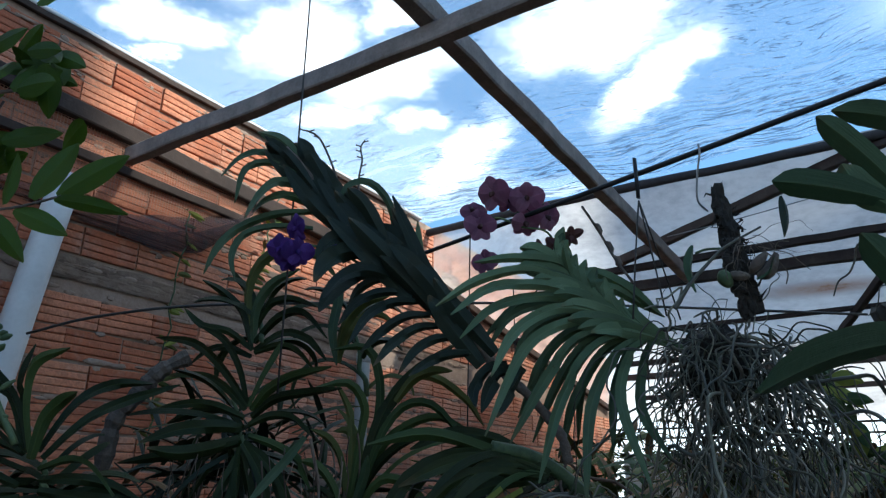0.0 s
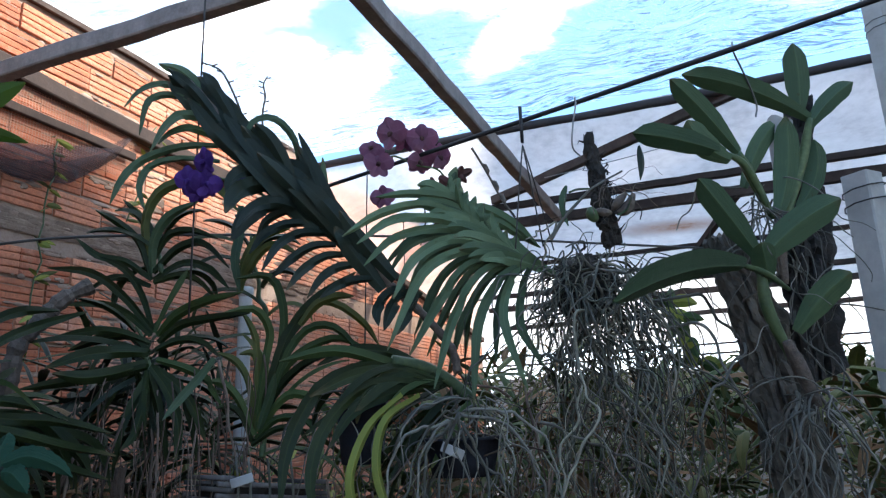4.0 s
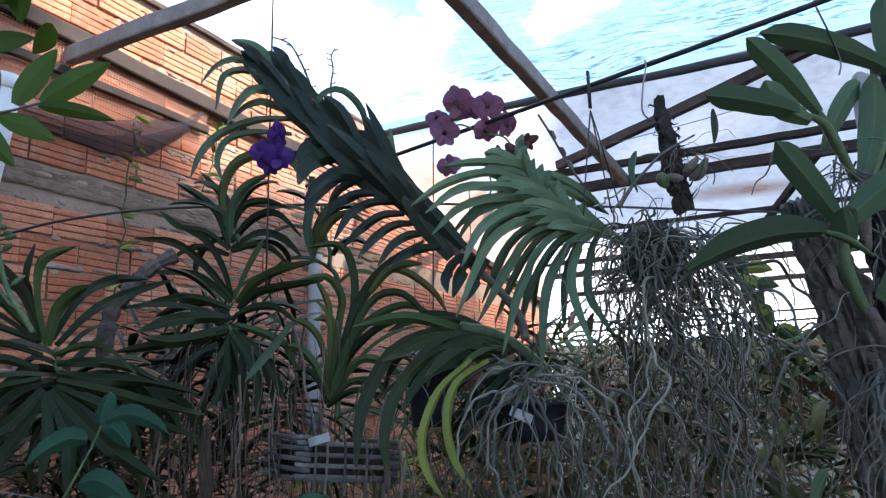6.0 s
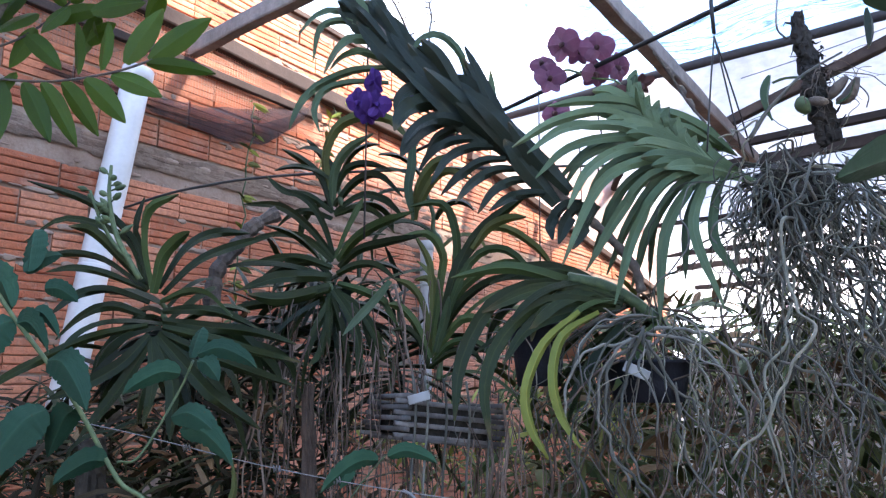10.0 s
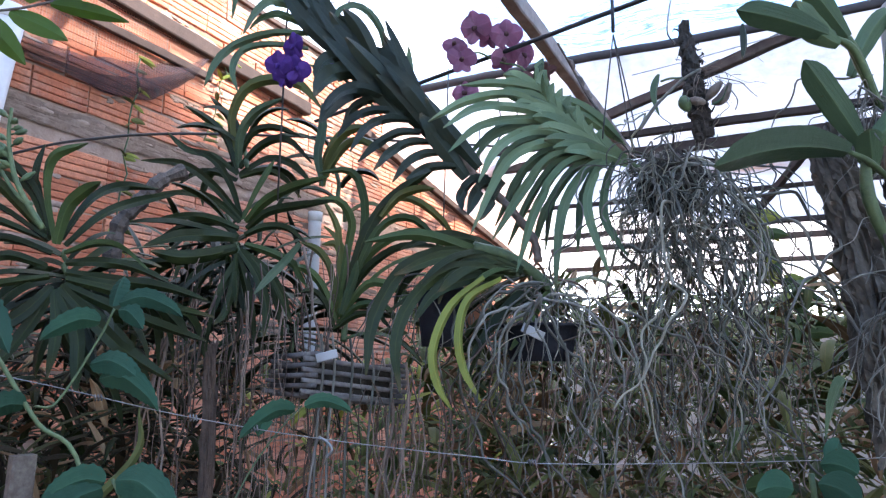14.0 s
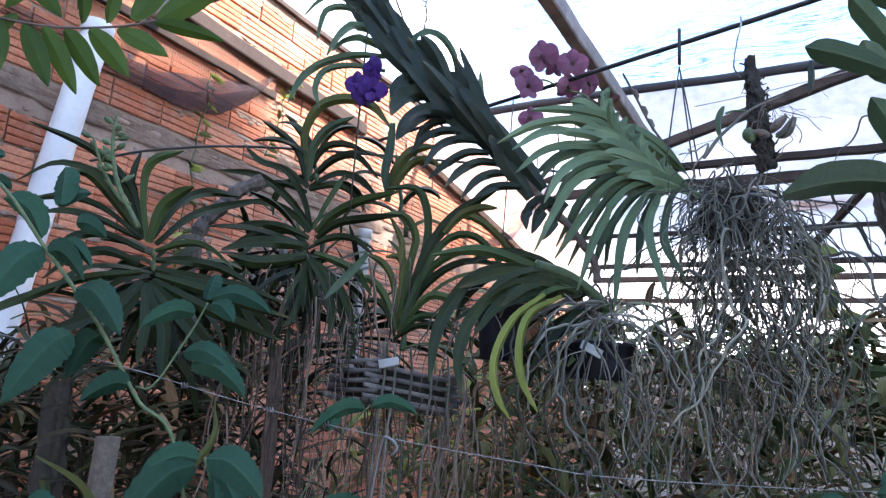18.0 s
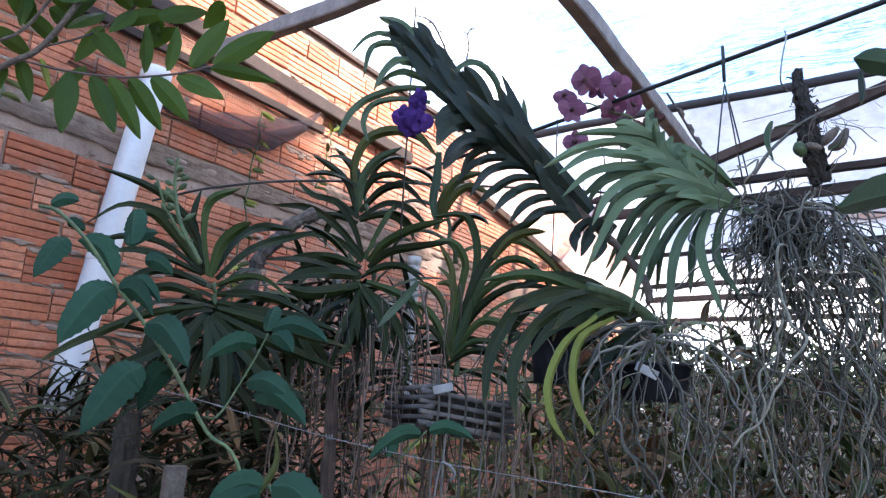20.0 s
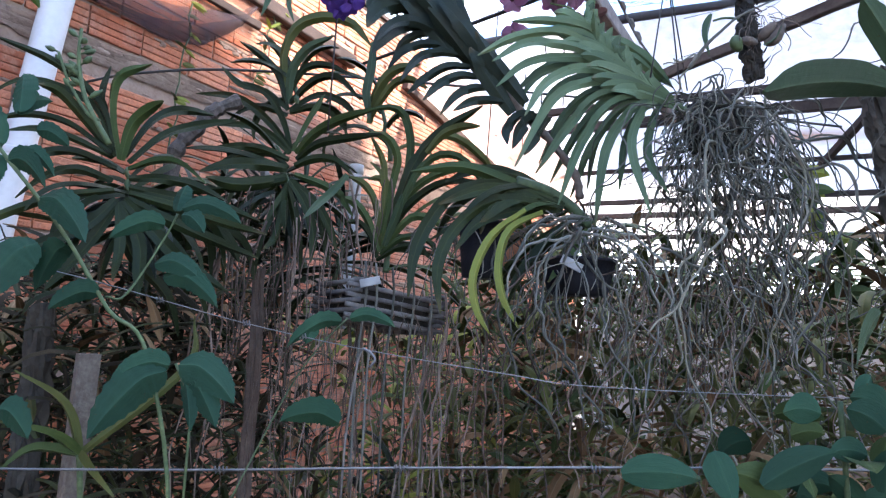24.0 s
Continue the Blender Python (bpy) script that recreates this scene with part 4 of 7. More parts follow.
strap(climb, 0.033, LEAF_DEEP_SHADE, (0.093, 1.21, 1.714), (0.028, 1.207, 1.788), (-0.022, 1.205, 1.867))
strap(climb, 0.031, LEAF_DEEP_SHADE, (0.099, 1.175, 1.716), (0.039, 1.17, 1.785), (-0.008, 1.164, 1.85))
strap(climb, 0.030, LEAF_DEEP_SHADE, (-0.161, 1.221, 1.94), (-0.241, 1.226, 2.014), (-0.313, 1.231, 2.108))
strap(climb, 0.026, LEAF_DEEP_SHADE, (-0.156, 1.238, 1.955), (-0.231, 1.26, 2.034), (-0.294, 1.282, 2.121))
strap(climb, 0.026, LEAF_DEEP_SHADE, (-0.146, 1.209, 1.951), (-0.224, 1.233, 2.029), (-0.276, 1.256, 2.118))
strap(climb, 0.032, LEAF_DEEP_SHADE, (-0.121, 1.213, 1.919), (-0.179, 1.228, 1.969), (-0.281, 1.242, 2.075))
strap(climb, 0.027, LEAF_DEEP_SHADE, (-0.111, 1.233, 1.935), (-0.177, 1.26, 1.988), (-0.268, 1.286, 2.097))
strap(climb, 0.027, LEAF_DEEP_SHADE, (-0.104, 1.207, 1.933), (-0.161, 1.225, 1.99), (-0.238, 1.243, 2.068))
strap(climb, 0.027, LEAF_DEEP_SHADE, (-0.017, 1.214, 1.806), (-0.101, 1.236, 1.886), (-0.174, 1.259, 1.963))
strap(climb, 0.030, LEAF_DEEP_SHADE, (-0.01, 1.233, 1.818), (-0.089, 1.241, 1.896), (-0.137, 1.249, 1.946))
strap(climb, 0.027, LEAF_DEEP_SHADE, (-0.002, 1.199, 1.813), (-0.08, 1.214, 1.896), (-0.141, 1.23, 1.955))
strap(climb, 0.023, LEAF_DEEP_SHADE, (-0.073, 1.21, 1.861), (-0.128, 1.183, 1.871), (-0.169, 1.157, 1.849), (-0.196, 1.13, 1.802))
strap(climb, 0.018, LEAF_DEEP_SHADE, (-0.053, 1.21, 1.836), (-0.109, 1.2, 1.833), (-0.148, 1.19, 1.81), (-0.176, 1.18, 1.768))
strap(climb, 0.018, LEAF_DEEP_SHADE, (-0.034, 1.21, 1.819), (-0.081, 1.18, 1.809), (-0.119, 1.15, 1.779), (-0.147, 1.12, 1.722))
strap(climb, 0.018, LEAF_DEEP_SHADE, (-0.014, 1.2, 1.791), (-0.058, 1.193, 1.786), (-0.097, 1.187, 1.761), (-0.135, 1.18, 1.72))
strap(climb, 0.018, LEAF_DEEP_SHADE, (0.005, 1.2, 1.771), (-0.035, 1.17, 1.76), (-0.073, 1.14, 1.73), (-0.103, 1.11, 1.685))
strap(climb, 0.018, LEAF_DEEP_SHADE, (0.028, 1.2, 1.751), (-0.008, 1.193, 1.745), (-0.039, 1.187, 1.724), (-0.068, 1.18, 1.682))
strap(climb, 0.018, LEAF_DEEP_SHADE, (0.058, 1.19, 1.72), (0.021, 1.163, 1.712), (-0.01, 1.137, 1.698), (-0.045, 1.11, 1.669))
strap(climb, 0.038, LEAF_DEEP_SHADE, (-0.121, 1.22, 1.919), (-0.173, 1.203, 1.913), (-0.203, 1.187, 1.887), (-0.221, 1.17, 1.845))
strap(climb, 0.037, LEAF_DEEP_SHADE, (-0.105, 1.22, 1.885), (-0.152, 1.193, 1.868), (-0.181, 1.167, 1.832), (-0.204, 1.14, 1.783))
strap(climb, 0.031, LEAF_DEEP_SHADE, (-0.138, 1.22, 1.94), (-0.186, 1.213, 1.947), (-0.213, 1.207, 1.927), (-0.224, 1.2, 1.892))
strap(climb, 0.018, LEAF_DEEP_SHADE, (-0.041, 1.22, 1.83), (-0.098, 1.227, 1.866), (-0.147, 1.233, 1.852), (-0.171, 1.24, 1.812))
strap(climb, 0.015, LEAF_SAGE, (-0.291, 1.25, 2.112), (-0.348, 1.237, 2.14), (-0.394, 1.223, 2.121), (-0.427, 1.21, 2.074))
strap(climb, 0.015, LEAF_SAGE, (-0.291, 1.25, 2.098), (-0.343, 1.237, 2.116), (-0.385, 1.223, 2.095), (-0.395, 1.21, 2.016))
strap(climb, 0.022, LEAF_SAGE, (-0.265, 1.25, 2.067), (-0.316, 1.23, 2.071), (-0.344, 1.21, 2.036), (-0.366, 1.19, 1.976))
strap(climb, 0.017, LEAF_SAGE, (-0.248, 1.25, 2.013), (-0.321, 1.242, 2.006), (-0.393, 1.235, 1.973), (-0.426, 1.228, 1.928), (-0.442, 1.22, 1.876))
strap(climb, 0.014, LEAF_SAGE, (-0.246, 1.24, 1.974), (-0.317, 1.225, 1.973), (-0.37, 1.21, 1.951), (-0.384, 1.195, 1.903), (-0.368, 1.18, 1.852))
strap(climb, 0.018, LEAF_MID, (-0.238, 1.24, 2.018), (-0.296, 1.233, 2.042), (-0.335, 1.227, 2.03), (-0.362, 1.22, 2.001))
strap(climb, 0.026, LEAF_DEEP_SHADE, (0.135, 1.19, 1.692), (0.105, 1.173, 1.681), (0.087, 1.157, 1.655), (0.072, 1.14, 1.614))
strap(climb, 0.026, LEAF_DEEP_SHADE, (0.147, 1.19, 1.695), (0.129, 1.18, 1.666), (0.111, 1.17, 1.638), (0.098, 1.16, 1.608))
strap(climb, 0.021, LEAF_DEEP_SHADE, (0.121, 1.2, 1.702), (0.088, 1.183, 1.691), (0.062, 1.167, 1.657), (0.063, 1.15, 1.624))
r = random.Random(11)
for pts in (((-0.19, 1.26, 2.03), (-0.22, 1.27, 2.12), (-0.25, 1.272, 2.185), (-0.272, 1.272, 2.204), (-0.290, 1.272, 2.209)), ((-0.165, 1.29, 2.03), (-0.172, 1.31, 2.11), (-0.168, 1.318, 2.16), (-0.172, 1.318, 2.19), (-0.164, 1.318, 2.21))):
    s = Shape()
    path = spline(pts, 6)
    s.tube(path, [lerp(0.0028, 0.0015, i / len(path)) for i in range(len(path))], 6)
    for i in range(4, len(path), 3):
        e = path[i] + Vector((r.choice((-1, 1)) * 0.011, 0, 0.004))
        s.tube([path[i], path[i].lerp(e, 0.5), e], [0.0018, 0.0014, 0.0020], 5)
    part("bare_flower_spike", s, STEM, climb, "bare dark flower spike")

LEFT = (1, 0.1, 0)
drooping = fan("dark orchid with long leaves drooping over its pot", [(0.245, 1.22, 1.488), (0.20, 1.215, 1.525), (0.15, 1.205, 1.55), (0.09, 1.195, 1.562)], 18, 0.28, 0.026, (212, 158), (40, 95), LEAF_DARK, 26, 0.35, mats=[LEAF_DARK, LEAF_DARK, LEAF_MID], foldv=0.8)
strap(drooping, 0.026, LEAF_DARK, (0.185, 1.2, 1.513), (0.052, 1.184, 1.55), (-0.045, 1.159, 1.512), (-0.097, 1.131, 1.417), (-0.107, 1.1, 1.32))
strap(drooping, 0.023, LEAF_DARK, (0.172, 1.19, 1.514), (0.051, 1.17, 1.519), (-0.028, 1.141, 1.455), (-0.057, 1.107, 1.375), (-0.049, 1.07, 1.293))
strap(drooping, 0.023, LEAF_MID, (0.18, 1.2, 1.518), (0.082, 1.195, 1.557), (-0.017, 1.188, 1.583), (-0.118, 1.18, 1.565))
strap(drooping, 0.026, LEAF_DARK, (0.185, 1.2, 1.516), (0.109, 1.188, 1.536), (0.028, 1.17, 1.538), (-0.062, 1.15, 1.499))
strap(drooping, 0.023, LEAF_DARK, (0.185, 1.2, 1.519), (0.1, 1.207, 1.574), (0.02, 1.218, 1.585), (-0.049, 1.23, 1.56))
strap(drooping, 0.022, LEAF_DARK, (0.18, 1.2, 1.513), (0.086, 1.183, 1.5), (0.017, 1.159, 1.47), (-0.027, 1.13, 1.41))

# curtain of hanging roots
curtain = thing("hanging_roots", (0.46, 1.19, 1.745), "dense tangle of grey-green aerial roots hanging down", "orchid roots")
core = Shape()
rings = []
for i in range(13):
    f = math.pi * (i + 0.3) / 12.6
    rings.append([Vector((0.495, 1.205, 1.705)) + Vector((math.cos(t) * math.sin(f) * 0.070, math.sin(t) * math.sin(f) * 0.055, math.cos(f) * 0.062)) * (1 + 0.30 * noise.noise(Vector((math.cos(t) * 2.2, math.sin(t) * 2.2, f * 2.5)))) for t in [2 * math.pi * j / 20 for j in range(20)]])
core.ring_tube(rings)
part("fibre_core", core, BARK_DARK, curtain, "dark fibrous heart of the root ball", smooth=False)
roots_hang(curtain, (0.49, 1.17, 1.725), 34, 0.24, (0.085, 0.05, 0.055), 31, rad=(0.0024, 0.0042), start=0.55, fall=0.7, kink=0.02, mat=ROOT_PALE, wander=0.55, step=0.022)
roots_hang(curtain, (0.49, 1.18, 1.70), 120, 0.26, (0.100, 0.07, 0.065), 37, rad=(0.0012, 0.0028), start=0.5, fall=0.8, kink=0.02, mat=ROOT, wander=0.55, step=0.022)
roots_hang(curtain, (0.53, 1.20, 1.66), 105, 0.72, (0.13, 0.10, 0.10), 32, rad=(0.0012, 0.0034), drift=(0.05, 0, 0), fall=1.0, start=0.2, mat=ROOT)
roots_hang(curtain, (0.52, 1.16, 1.66), 44, 0.75, (0.13, 0.08, 0.10), 38, rad=(0.0020, 0.0036), drift=(0.05, 0, 0), fall=0.9, start=0.3, mat=ROOT_PALE, wander=0.55)
low = thing("hanging_roots", (0.40, 1.26, 1.42), "long thin greyish roots below the root ball", "orchid roots")
roots_hang(low, (0.46, 1.28, 1.42), 64, 0.55, (0.30, 0.14, 0.08), 33, rad=(0.0011, 0.0030), fall=1.2, start=0.15, mat=ROOT_DRY)
cluster = thing("root_cluster", (0.235, 1.18, 1.47), "arching pale roots over a dark pot", "orchid roots")
roots_hang(cluster, (0.245, 1.15, 1.475), 16, 0.55, (0.05, 0.05, 0.02), 34, rad=(0.0016, 0.0036), start=1.3, fall=0.9, kink=0.03, mat=ROOT_PALE)
roots_hang(cluster, (0.235, 1.17, 1.47), 26, 0.50, (0.06, 0.05, 0.02), 39, rad=(0.0013, 0.0028), start=1.0, fall=1.1, kink=0.03, mat=ROOT)
wobble = random.Random(64)
for pts in (
    ((0.2, 1.1, 1.455), (0.148, 1.1, 1.421), (0.122, 1.1, 1.352), (0.139, 1.1, 1.282), (0.165, 1.1, 1.219)),
    ((0.2, 1.09, 1.459), (0.167, 1.09, 1.395), (0.161, 1.09, 1.294), (0.195, 1.09, 1.197), (0.216, 1.09, 1.104)),
    ((0.205, 1.11, 1.46), (0.276, 1.11, 1.442), (0.329, 1.11, 1.379), (0.347, 1.11, 1.293), (0.331, 1.11, 1.193), (0.336, 1.11, 1.107)),
    ((0.214, 1.12, 1.466), (0.3, 1.12, 1.457), (0.364, 1.12, 1.397), (0.38, 1.12, 1.315), (0.398, 1.12, 1.225)),
    ((0.19, 1.1, 1.451), (0.14, 1.1, 1.395), (0.133, 1.1, 1.292), (0.177, 1.1, 1.22), (0.239, 1.1, 1.141), (0.258, 1.1, 1.104)),
    ((0.195, 1.1, 1.454), (0.221, 1.1, 1.388), (0.272, 1.1, 1.34), (0.29, 1.1, 1.25), (0.279, 1.1, 1.162)),
    ((0.353, 1.12, 1.438), (0.446, 1.12, 1.401), (0.526, 1.12, 1.363), (0.595, 1.12, 1.316), (0.669, 1.12, 1.25)),
    ((0.182, 1.11, 1.445), (0.108, 1.11, 1.425), (0.073, 1.11, 1.361), (0.079, 1.11, 1.279)),
    ((0.2, 1.08, 1.447), (0.236, 1.08, 1.367), (0.245, 1.08, 1.268), (0.293, 1.08, 1.194), (0.301, 1.08, 1.11)),
):
    s = Shape()
    line = [p + jig(wobble, 0.0045) for p in spline(pts, 5)]
    line = spline(line, 2)
    s.tube(line, [0.0030 * lerp(1.0, 0.6, i / len(line)) * (1 + 0.12 * math.sin(i * 1.7)) for i in range(len(line))], 7)
    part("root", s, ROOT_PALE, cluster)
sticks = thing("hanging_roots", (-0.36, 1.45, 1.50), "thin brown dry roots hanging below the orchids", "orchid roots")
roots_hang(sticks, (-0.36, 1.45, 1.50), 80, 0.75, (0.22, 0.12, 0.10), 35, rad=(0.0012, 0.0034), fall=4.0, start=0.2, mat=ROOT_DRY, wander=0.34, step=0.045)
sticks = thing("hanging_roots", (-0.10, 1.40, 1.30), "thin grey roots hanging under the slatted basket", "orchid roots")
roots_hang(sticks, (-0.10, 1.40, 1.30), 62, 0.6, (0.24, 0.10, 0.05), 36, rad=(0.0012, 0.0030), fall=3.2, start=0.2, mat=ROOT_DRY, wander=0.36, step=0.04)

# ---------------- pale fan-shaped orchid ----------------
pale = thing("vanda_orchid", (0.455, 1.19, 1.755), "pale grey-green strap-leaved orchid above its root ball", "orchid", "strap-leaved hanging orchids")
s = Shape()
s.tube(spline([(0.449, 1.200, 1.719), (0.405, 1.200, 1.742), (0.344, 1.200, 1.770), (0.293, 1.205, 1.815), (0.255, 1.210, 1.850), (0.240, 1.210, 1.873)], 6), [0.008 - 0.0001 * i for i in range(31)], 8)
part("stem", s, STEM_GREEN, pale)
stalk = spline([(0.405, 1.196, 1.742), (0.344, 1.196, 1.770), (0.293, 1.198, 1.815), (0.255, 1.202, 1.850), (0.240, 1.205, 1.873)], 6)
for i in range(22):
    o = stalk[i]
    fore = (stalk[i + 1] - stalk[i]).normalized()
    out = Vector((0.55, -0.1, 0.75)) if i % 2 else Vector((-0.75, -0.35, -0.45))
    reach = 0.075 if i % 2 else 0.10
    strap(pale, 0.026, LEAF_SAGE if i % 5 == 4 else LEAF_GREY, o - fore * 0.012, o + fore * reach * 0.45 + out * 0.010, o + fore * reach * 0.85 + out * reach * 0.32, o + fore * reach + out * reach * 0.62)
strap(pale, 0.018, LEAF_GREY, (0.267, 1.2, 1.845), (0.223, 1.195, 1.887), (0.136, 1.188, 1.895), (0.064, 1.18, 1.884))
strap(pale, 0.019, LEAF_GREY, (0.263, 1.2, 1.836), (0.17, 1.186, 1.871), (0.074, 1.165, 1.847), (-0.003, 1.14, 1.792))
strap(pale, 0.020, LEAF_GREY, (0.275, 1.2, 1.818), (0.194, 1.178, 1.84), (0.096, 1.147, 1.827), (0.023, 1.11, 1.77))
strap(pale, 0.019, LEAF_GREY, (0.284, 1.2, 1.81), (0.197, 1.19, 1.824), (0.101, 1.176, 1.799), (0.038, 1.16, 1.74))
strap(pale, 0.016, LEAF_SAGE, (0.292, 1.2, 1.801), (0.209, 1.207, 1.815), (0.134, 1.218, 1.793), (0.087, 1.23, 1.732))
strap(pale, 0.020, LEAF_GREY, (0.3, 1.2, 1.794), (0.21, 1.176, 1.797), (0.133, 1.141, 1.748), (0.087, 1.1, 1.666))
strap(pale, 0.018, LEAF_SAGE, (0.307, 1.2, 1.789), (0.227, 1.212, 1.794), (0.163, 1.23, 1.762), (0.124, 1.25, 1.676))
strap(pale, 0.020, LEAF_GREY, (0.313, 1.2, 1.782), (0.228, 1.183, 1.772), (0.149, 1.159, 1.721), (0.077, 1.13, 1.576))
strap(pale, 0.018, LEAF_SAGE, (0.321, 1.2, 1.776), (0.244, 1.212, 1.765), (0.189, 1.23, 1.718), (0.142, 1.25, 1.615))
strap(pale, 0.020, LEAF_SAGE, (0.327, 1.2, 1.769), (0.244, 1.181, 1.743), (0.18, 1.153, 1.669), (0.115, 1.12, 1.564))
strap(pale, 0.018, LEAF_SAGE, (0.334, 1.2, 1.764), (0.264, 1.207, 1.742), (0.211, 1.218, 1.672), (0.164, 1.23, 1.572))
strap(pale, 0.020, LEAF_GREY, (0.34, 1.2, 1.759), (0.268, 1.178, 1.725), (0.203, 1.147, 1.635), (0.157, 1.11, 1.505))
strap(pale, 0.018, LEAF_SAGE, (0.349, 1.2, 1.754), (0.294, 1.21, 1.726), (0.242, 1.224, 1.648), (0.208, 1.24, 1.546))
strap(pale, 0.020, LEAF_SAGE, (0.357, 1.2, 1.75), (0.301, 1.178, 1.708), (0.252, 1.147, 1.621), (0.227, 1.11, 1.47))
strap(pale, 0.018, LEAF_SAGE, (0.363, 1.2, 1.745), (0.331, 1.193, 1.718), (0.301, 1.182, 1.649), (0.288, 1.17, 1.554))
strap(pale, 0.019, LEAF_GREY, (0.368, 1.2, 1.744), (0.329, 1.176, 1.713), (0.3, 1.141, 1.63), (0.327, 1.1, 1.496))
strap(pale, 0.018, LEAF_SAGE, (0.375, 1.2, 1.742), (0.351, 1.181, 1.698), (0.336, 1.153, 1.618), (0.367, 1.12, 1.54))
strap(pale, 0.023, LEAF_GREY, (0.246, 1.2, 1.855), (0.287, 1.21, 1.873), (0.351, 1.224, 1.846), (0.412, 1.24, 1.8))
strap(pale, 0.020, LEAF_GREY, (0.259, 1.2, 1.842), (0.314, 1.214, 1.846), (0.364, 1.235, 1.828), (0.424, 1.26, 1.801))
strap(pale, 0.014, LEAF_GREY, (0.243, 1.2, 1.862), (0.235, 1.188, 1.884), (0.226, 1.17, 1.91))
strap(pale, 0.012, LEAF_GREY, (0.237, 1.2, 1.864), (0.22, 1.216, 1.896), (0.221, 1.24, 1.932))
strap(pale, 0.016, LEAF_SAGE, (0.284, 1.2, 1.812), (0.21, 1.212, 1.822), (0.145, 1.23, 1.816), (0.071, 1.25, 1.747))
strap(pale, 0.016, LEAF_SAGE, (0.317, 1.2, 1.779), (0.262, 1.214, 1.771), (0.207, 1.235, 1.739), (0.161, 1.26, 1.636))
strap(pale, 0.015, LEAF_SAGE, (0.346, 1.2, 1.756), (0.304, 1.214, 1.737), (0.258, 1.235, 1.67), (0.247, 1.26, 1.569))

# ---------------- crowned strap-leaved orchids ----------------
middle = vanda("dark green strap-leaved orchid with arching leaves", (-0.411, 1.460, 1.568), (-0.444, 1.470, 1.675), LEFT, 6, 0.22, 0.020, (22, 112), (55, 80), LEAF_DARK, 22, depth=0.8, turn=28, tipscale=0.62, fold=0.85, bend=1.5, skirt=20)
strap(middle, 0.020, LEAF_DARK, (-0.403, 1.45, 1.657), (-0.481, 1.498, 1.745), (-0.578, 1.568, 1.814), (-0.707, 1.65, 1.845))
strap(middle, 0.018, LEAF_DARK, (-0.408, 1.45, 1.65), (-0.466, 1.479, 1.702), (-0.535, 1.521, 1.731), (-0.638, 1.57, 1.74))
strap(middle, 0.019, LEAF_DARK, (-0.408, 1.44, 1.633), (-0.471, 1.452, 1.657), (-0.531, 1.47, 1.665), (-0.624, 1.49, 1.655))
strap(middle, 0.028, LEAF_DARK, (-0.409, 1.44, 1.612), (-0.461, 1.426, 1.614), (-0.524, 1.405, 1.606), (-0.589, 1.38, 1.58))
strap(middle, 0.030, LEAF_DARK, (-0.406, 1.43, 1.589), (-0.456, 1.418, 1.571), (-0.519, 1.4, 1.56), (-0.574, 1.38, 1.569))
strap(middle, 0.023, LEAF_DARK, (-0.406, 1.42, 1.581), (-0.485, 1.432, 1.562), (-0.572, 1.45, 1.556), (-0.67, 1.47, 1.544))
strap(middle, 0.022, LEAF_MID, (-0.39, 1.43, 1.646), (-0.345, 1.382, 1.682), (-0.279, 1.312, 1.698), (-0.194, 1.23, 1.703))
strap(middle, 0.020, LEAF_DARK, (-0.388, 1.43, 1.632), (-0.34, 1.406, 1.666), (-0.27, 1.371, 1.674), (-0.189, 1.33, 1.678))
strap(middle, 0.018, LEAF_DARK, (-0.39, 1.42, 1.616), (-0.345, 1.408, 1.633), (-0.295, 1.39, 1.627), (-0.249, 1.37, 1.591))
strap(middle, 0.016, LEAF_MID, (-0.399, 1.44, 1.655), (-0.376, 1.44, 1.713), (-0.354, 1.44, 1.76), (-0.337, 1.44, 1.795))
strap(middle, 0.017, LEAF_DARK, (-0.409, 1.46, 1.667), (-0.438, 1.479, 1.743), (-0.488, 1.507, 1.81), (-0.557, 1.54, 1.847))
strap(middle, 0.021, LEAF_DARK, (-0.396, 1.42, 1.581), (-0.356, 1.406, 1.526), (-0.328, 1.385, 1.458), (-0.326, 1.36, 1.392))
strap(middle, 0.019, LEAF_DARK, (-0.392, 1.42, 1.581), (-0.331, 1.415, 1.529), (-0.297, 1.408, 1.476), (-0.277, 1.4, 1.423))
strap(middle, 0.019, LEAF_MID, (-0.388, 1.42, 1.595), (-0.326, 1.401, 1.574), (-0.274, 1.373, 1.544), (-0.24, 1.34, 1.495))
strap(middle, 0.021, LEAF_DARK, (-0.403, 1.42, 1.574), (-0.381, 1.425, 1.501), (-0.369, 1.432, 1.435), (-0.36, 1.44, 1.37))
strap(middle, 0.019, LEAF_DARK, (-0.403, 1.42, 1.574), (-0.405, 1.408, 1.497), (-0.413, 1.39, 1.442), (-0.432, 1.37, 1.415))
strap(middle, 0.017, LEAF_DARK, (-0.4, 1.43, 1.583), (-0.348, 1.43, 1.544), (-0.312, 1.43, 1.464), (-0.298, 1.43, 1.386))
strap(middle, 0.017, LEAF_SAGE, (-0.261, 1.36, 1.589), (-0.284, 1.331, 1.549), (-0.307, 1.289, 1.509), (-0.328, 1.24, 1.469))
strap(middle, 0.022, LEAF_DARK, (-0.409, 1.44, 1.612), (-0.457, 1.459, 1.65), (-0.534, 1.487, 1.646), (-0.598, 1.52, 1.628))
large = vanda("large dark orchid with a budding flower spike", (-0.640, 1.200, 1.458), (-0.668, 1.200, 1.541), LEFT, 8, 0.20, 0.020, (26, 118), (60, 85), LEAF_DARK, 23, depth=0.9, turn=24, tipscale=0.5, fold=0.8, bend=1.6, skirt=20)
r = random.Random(71)
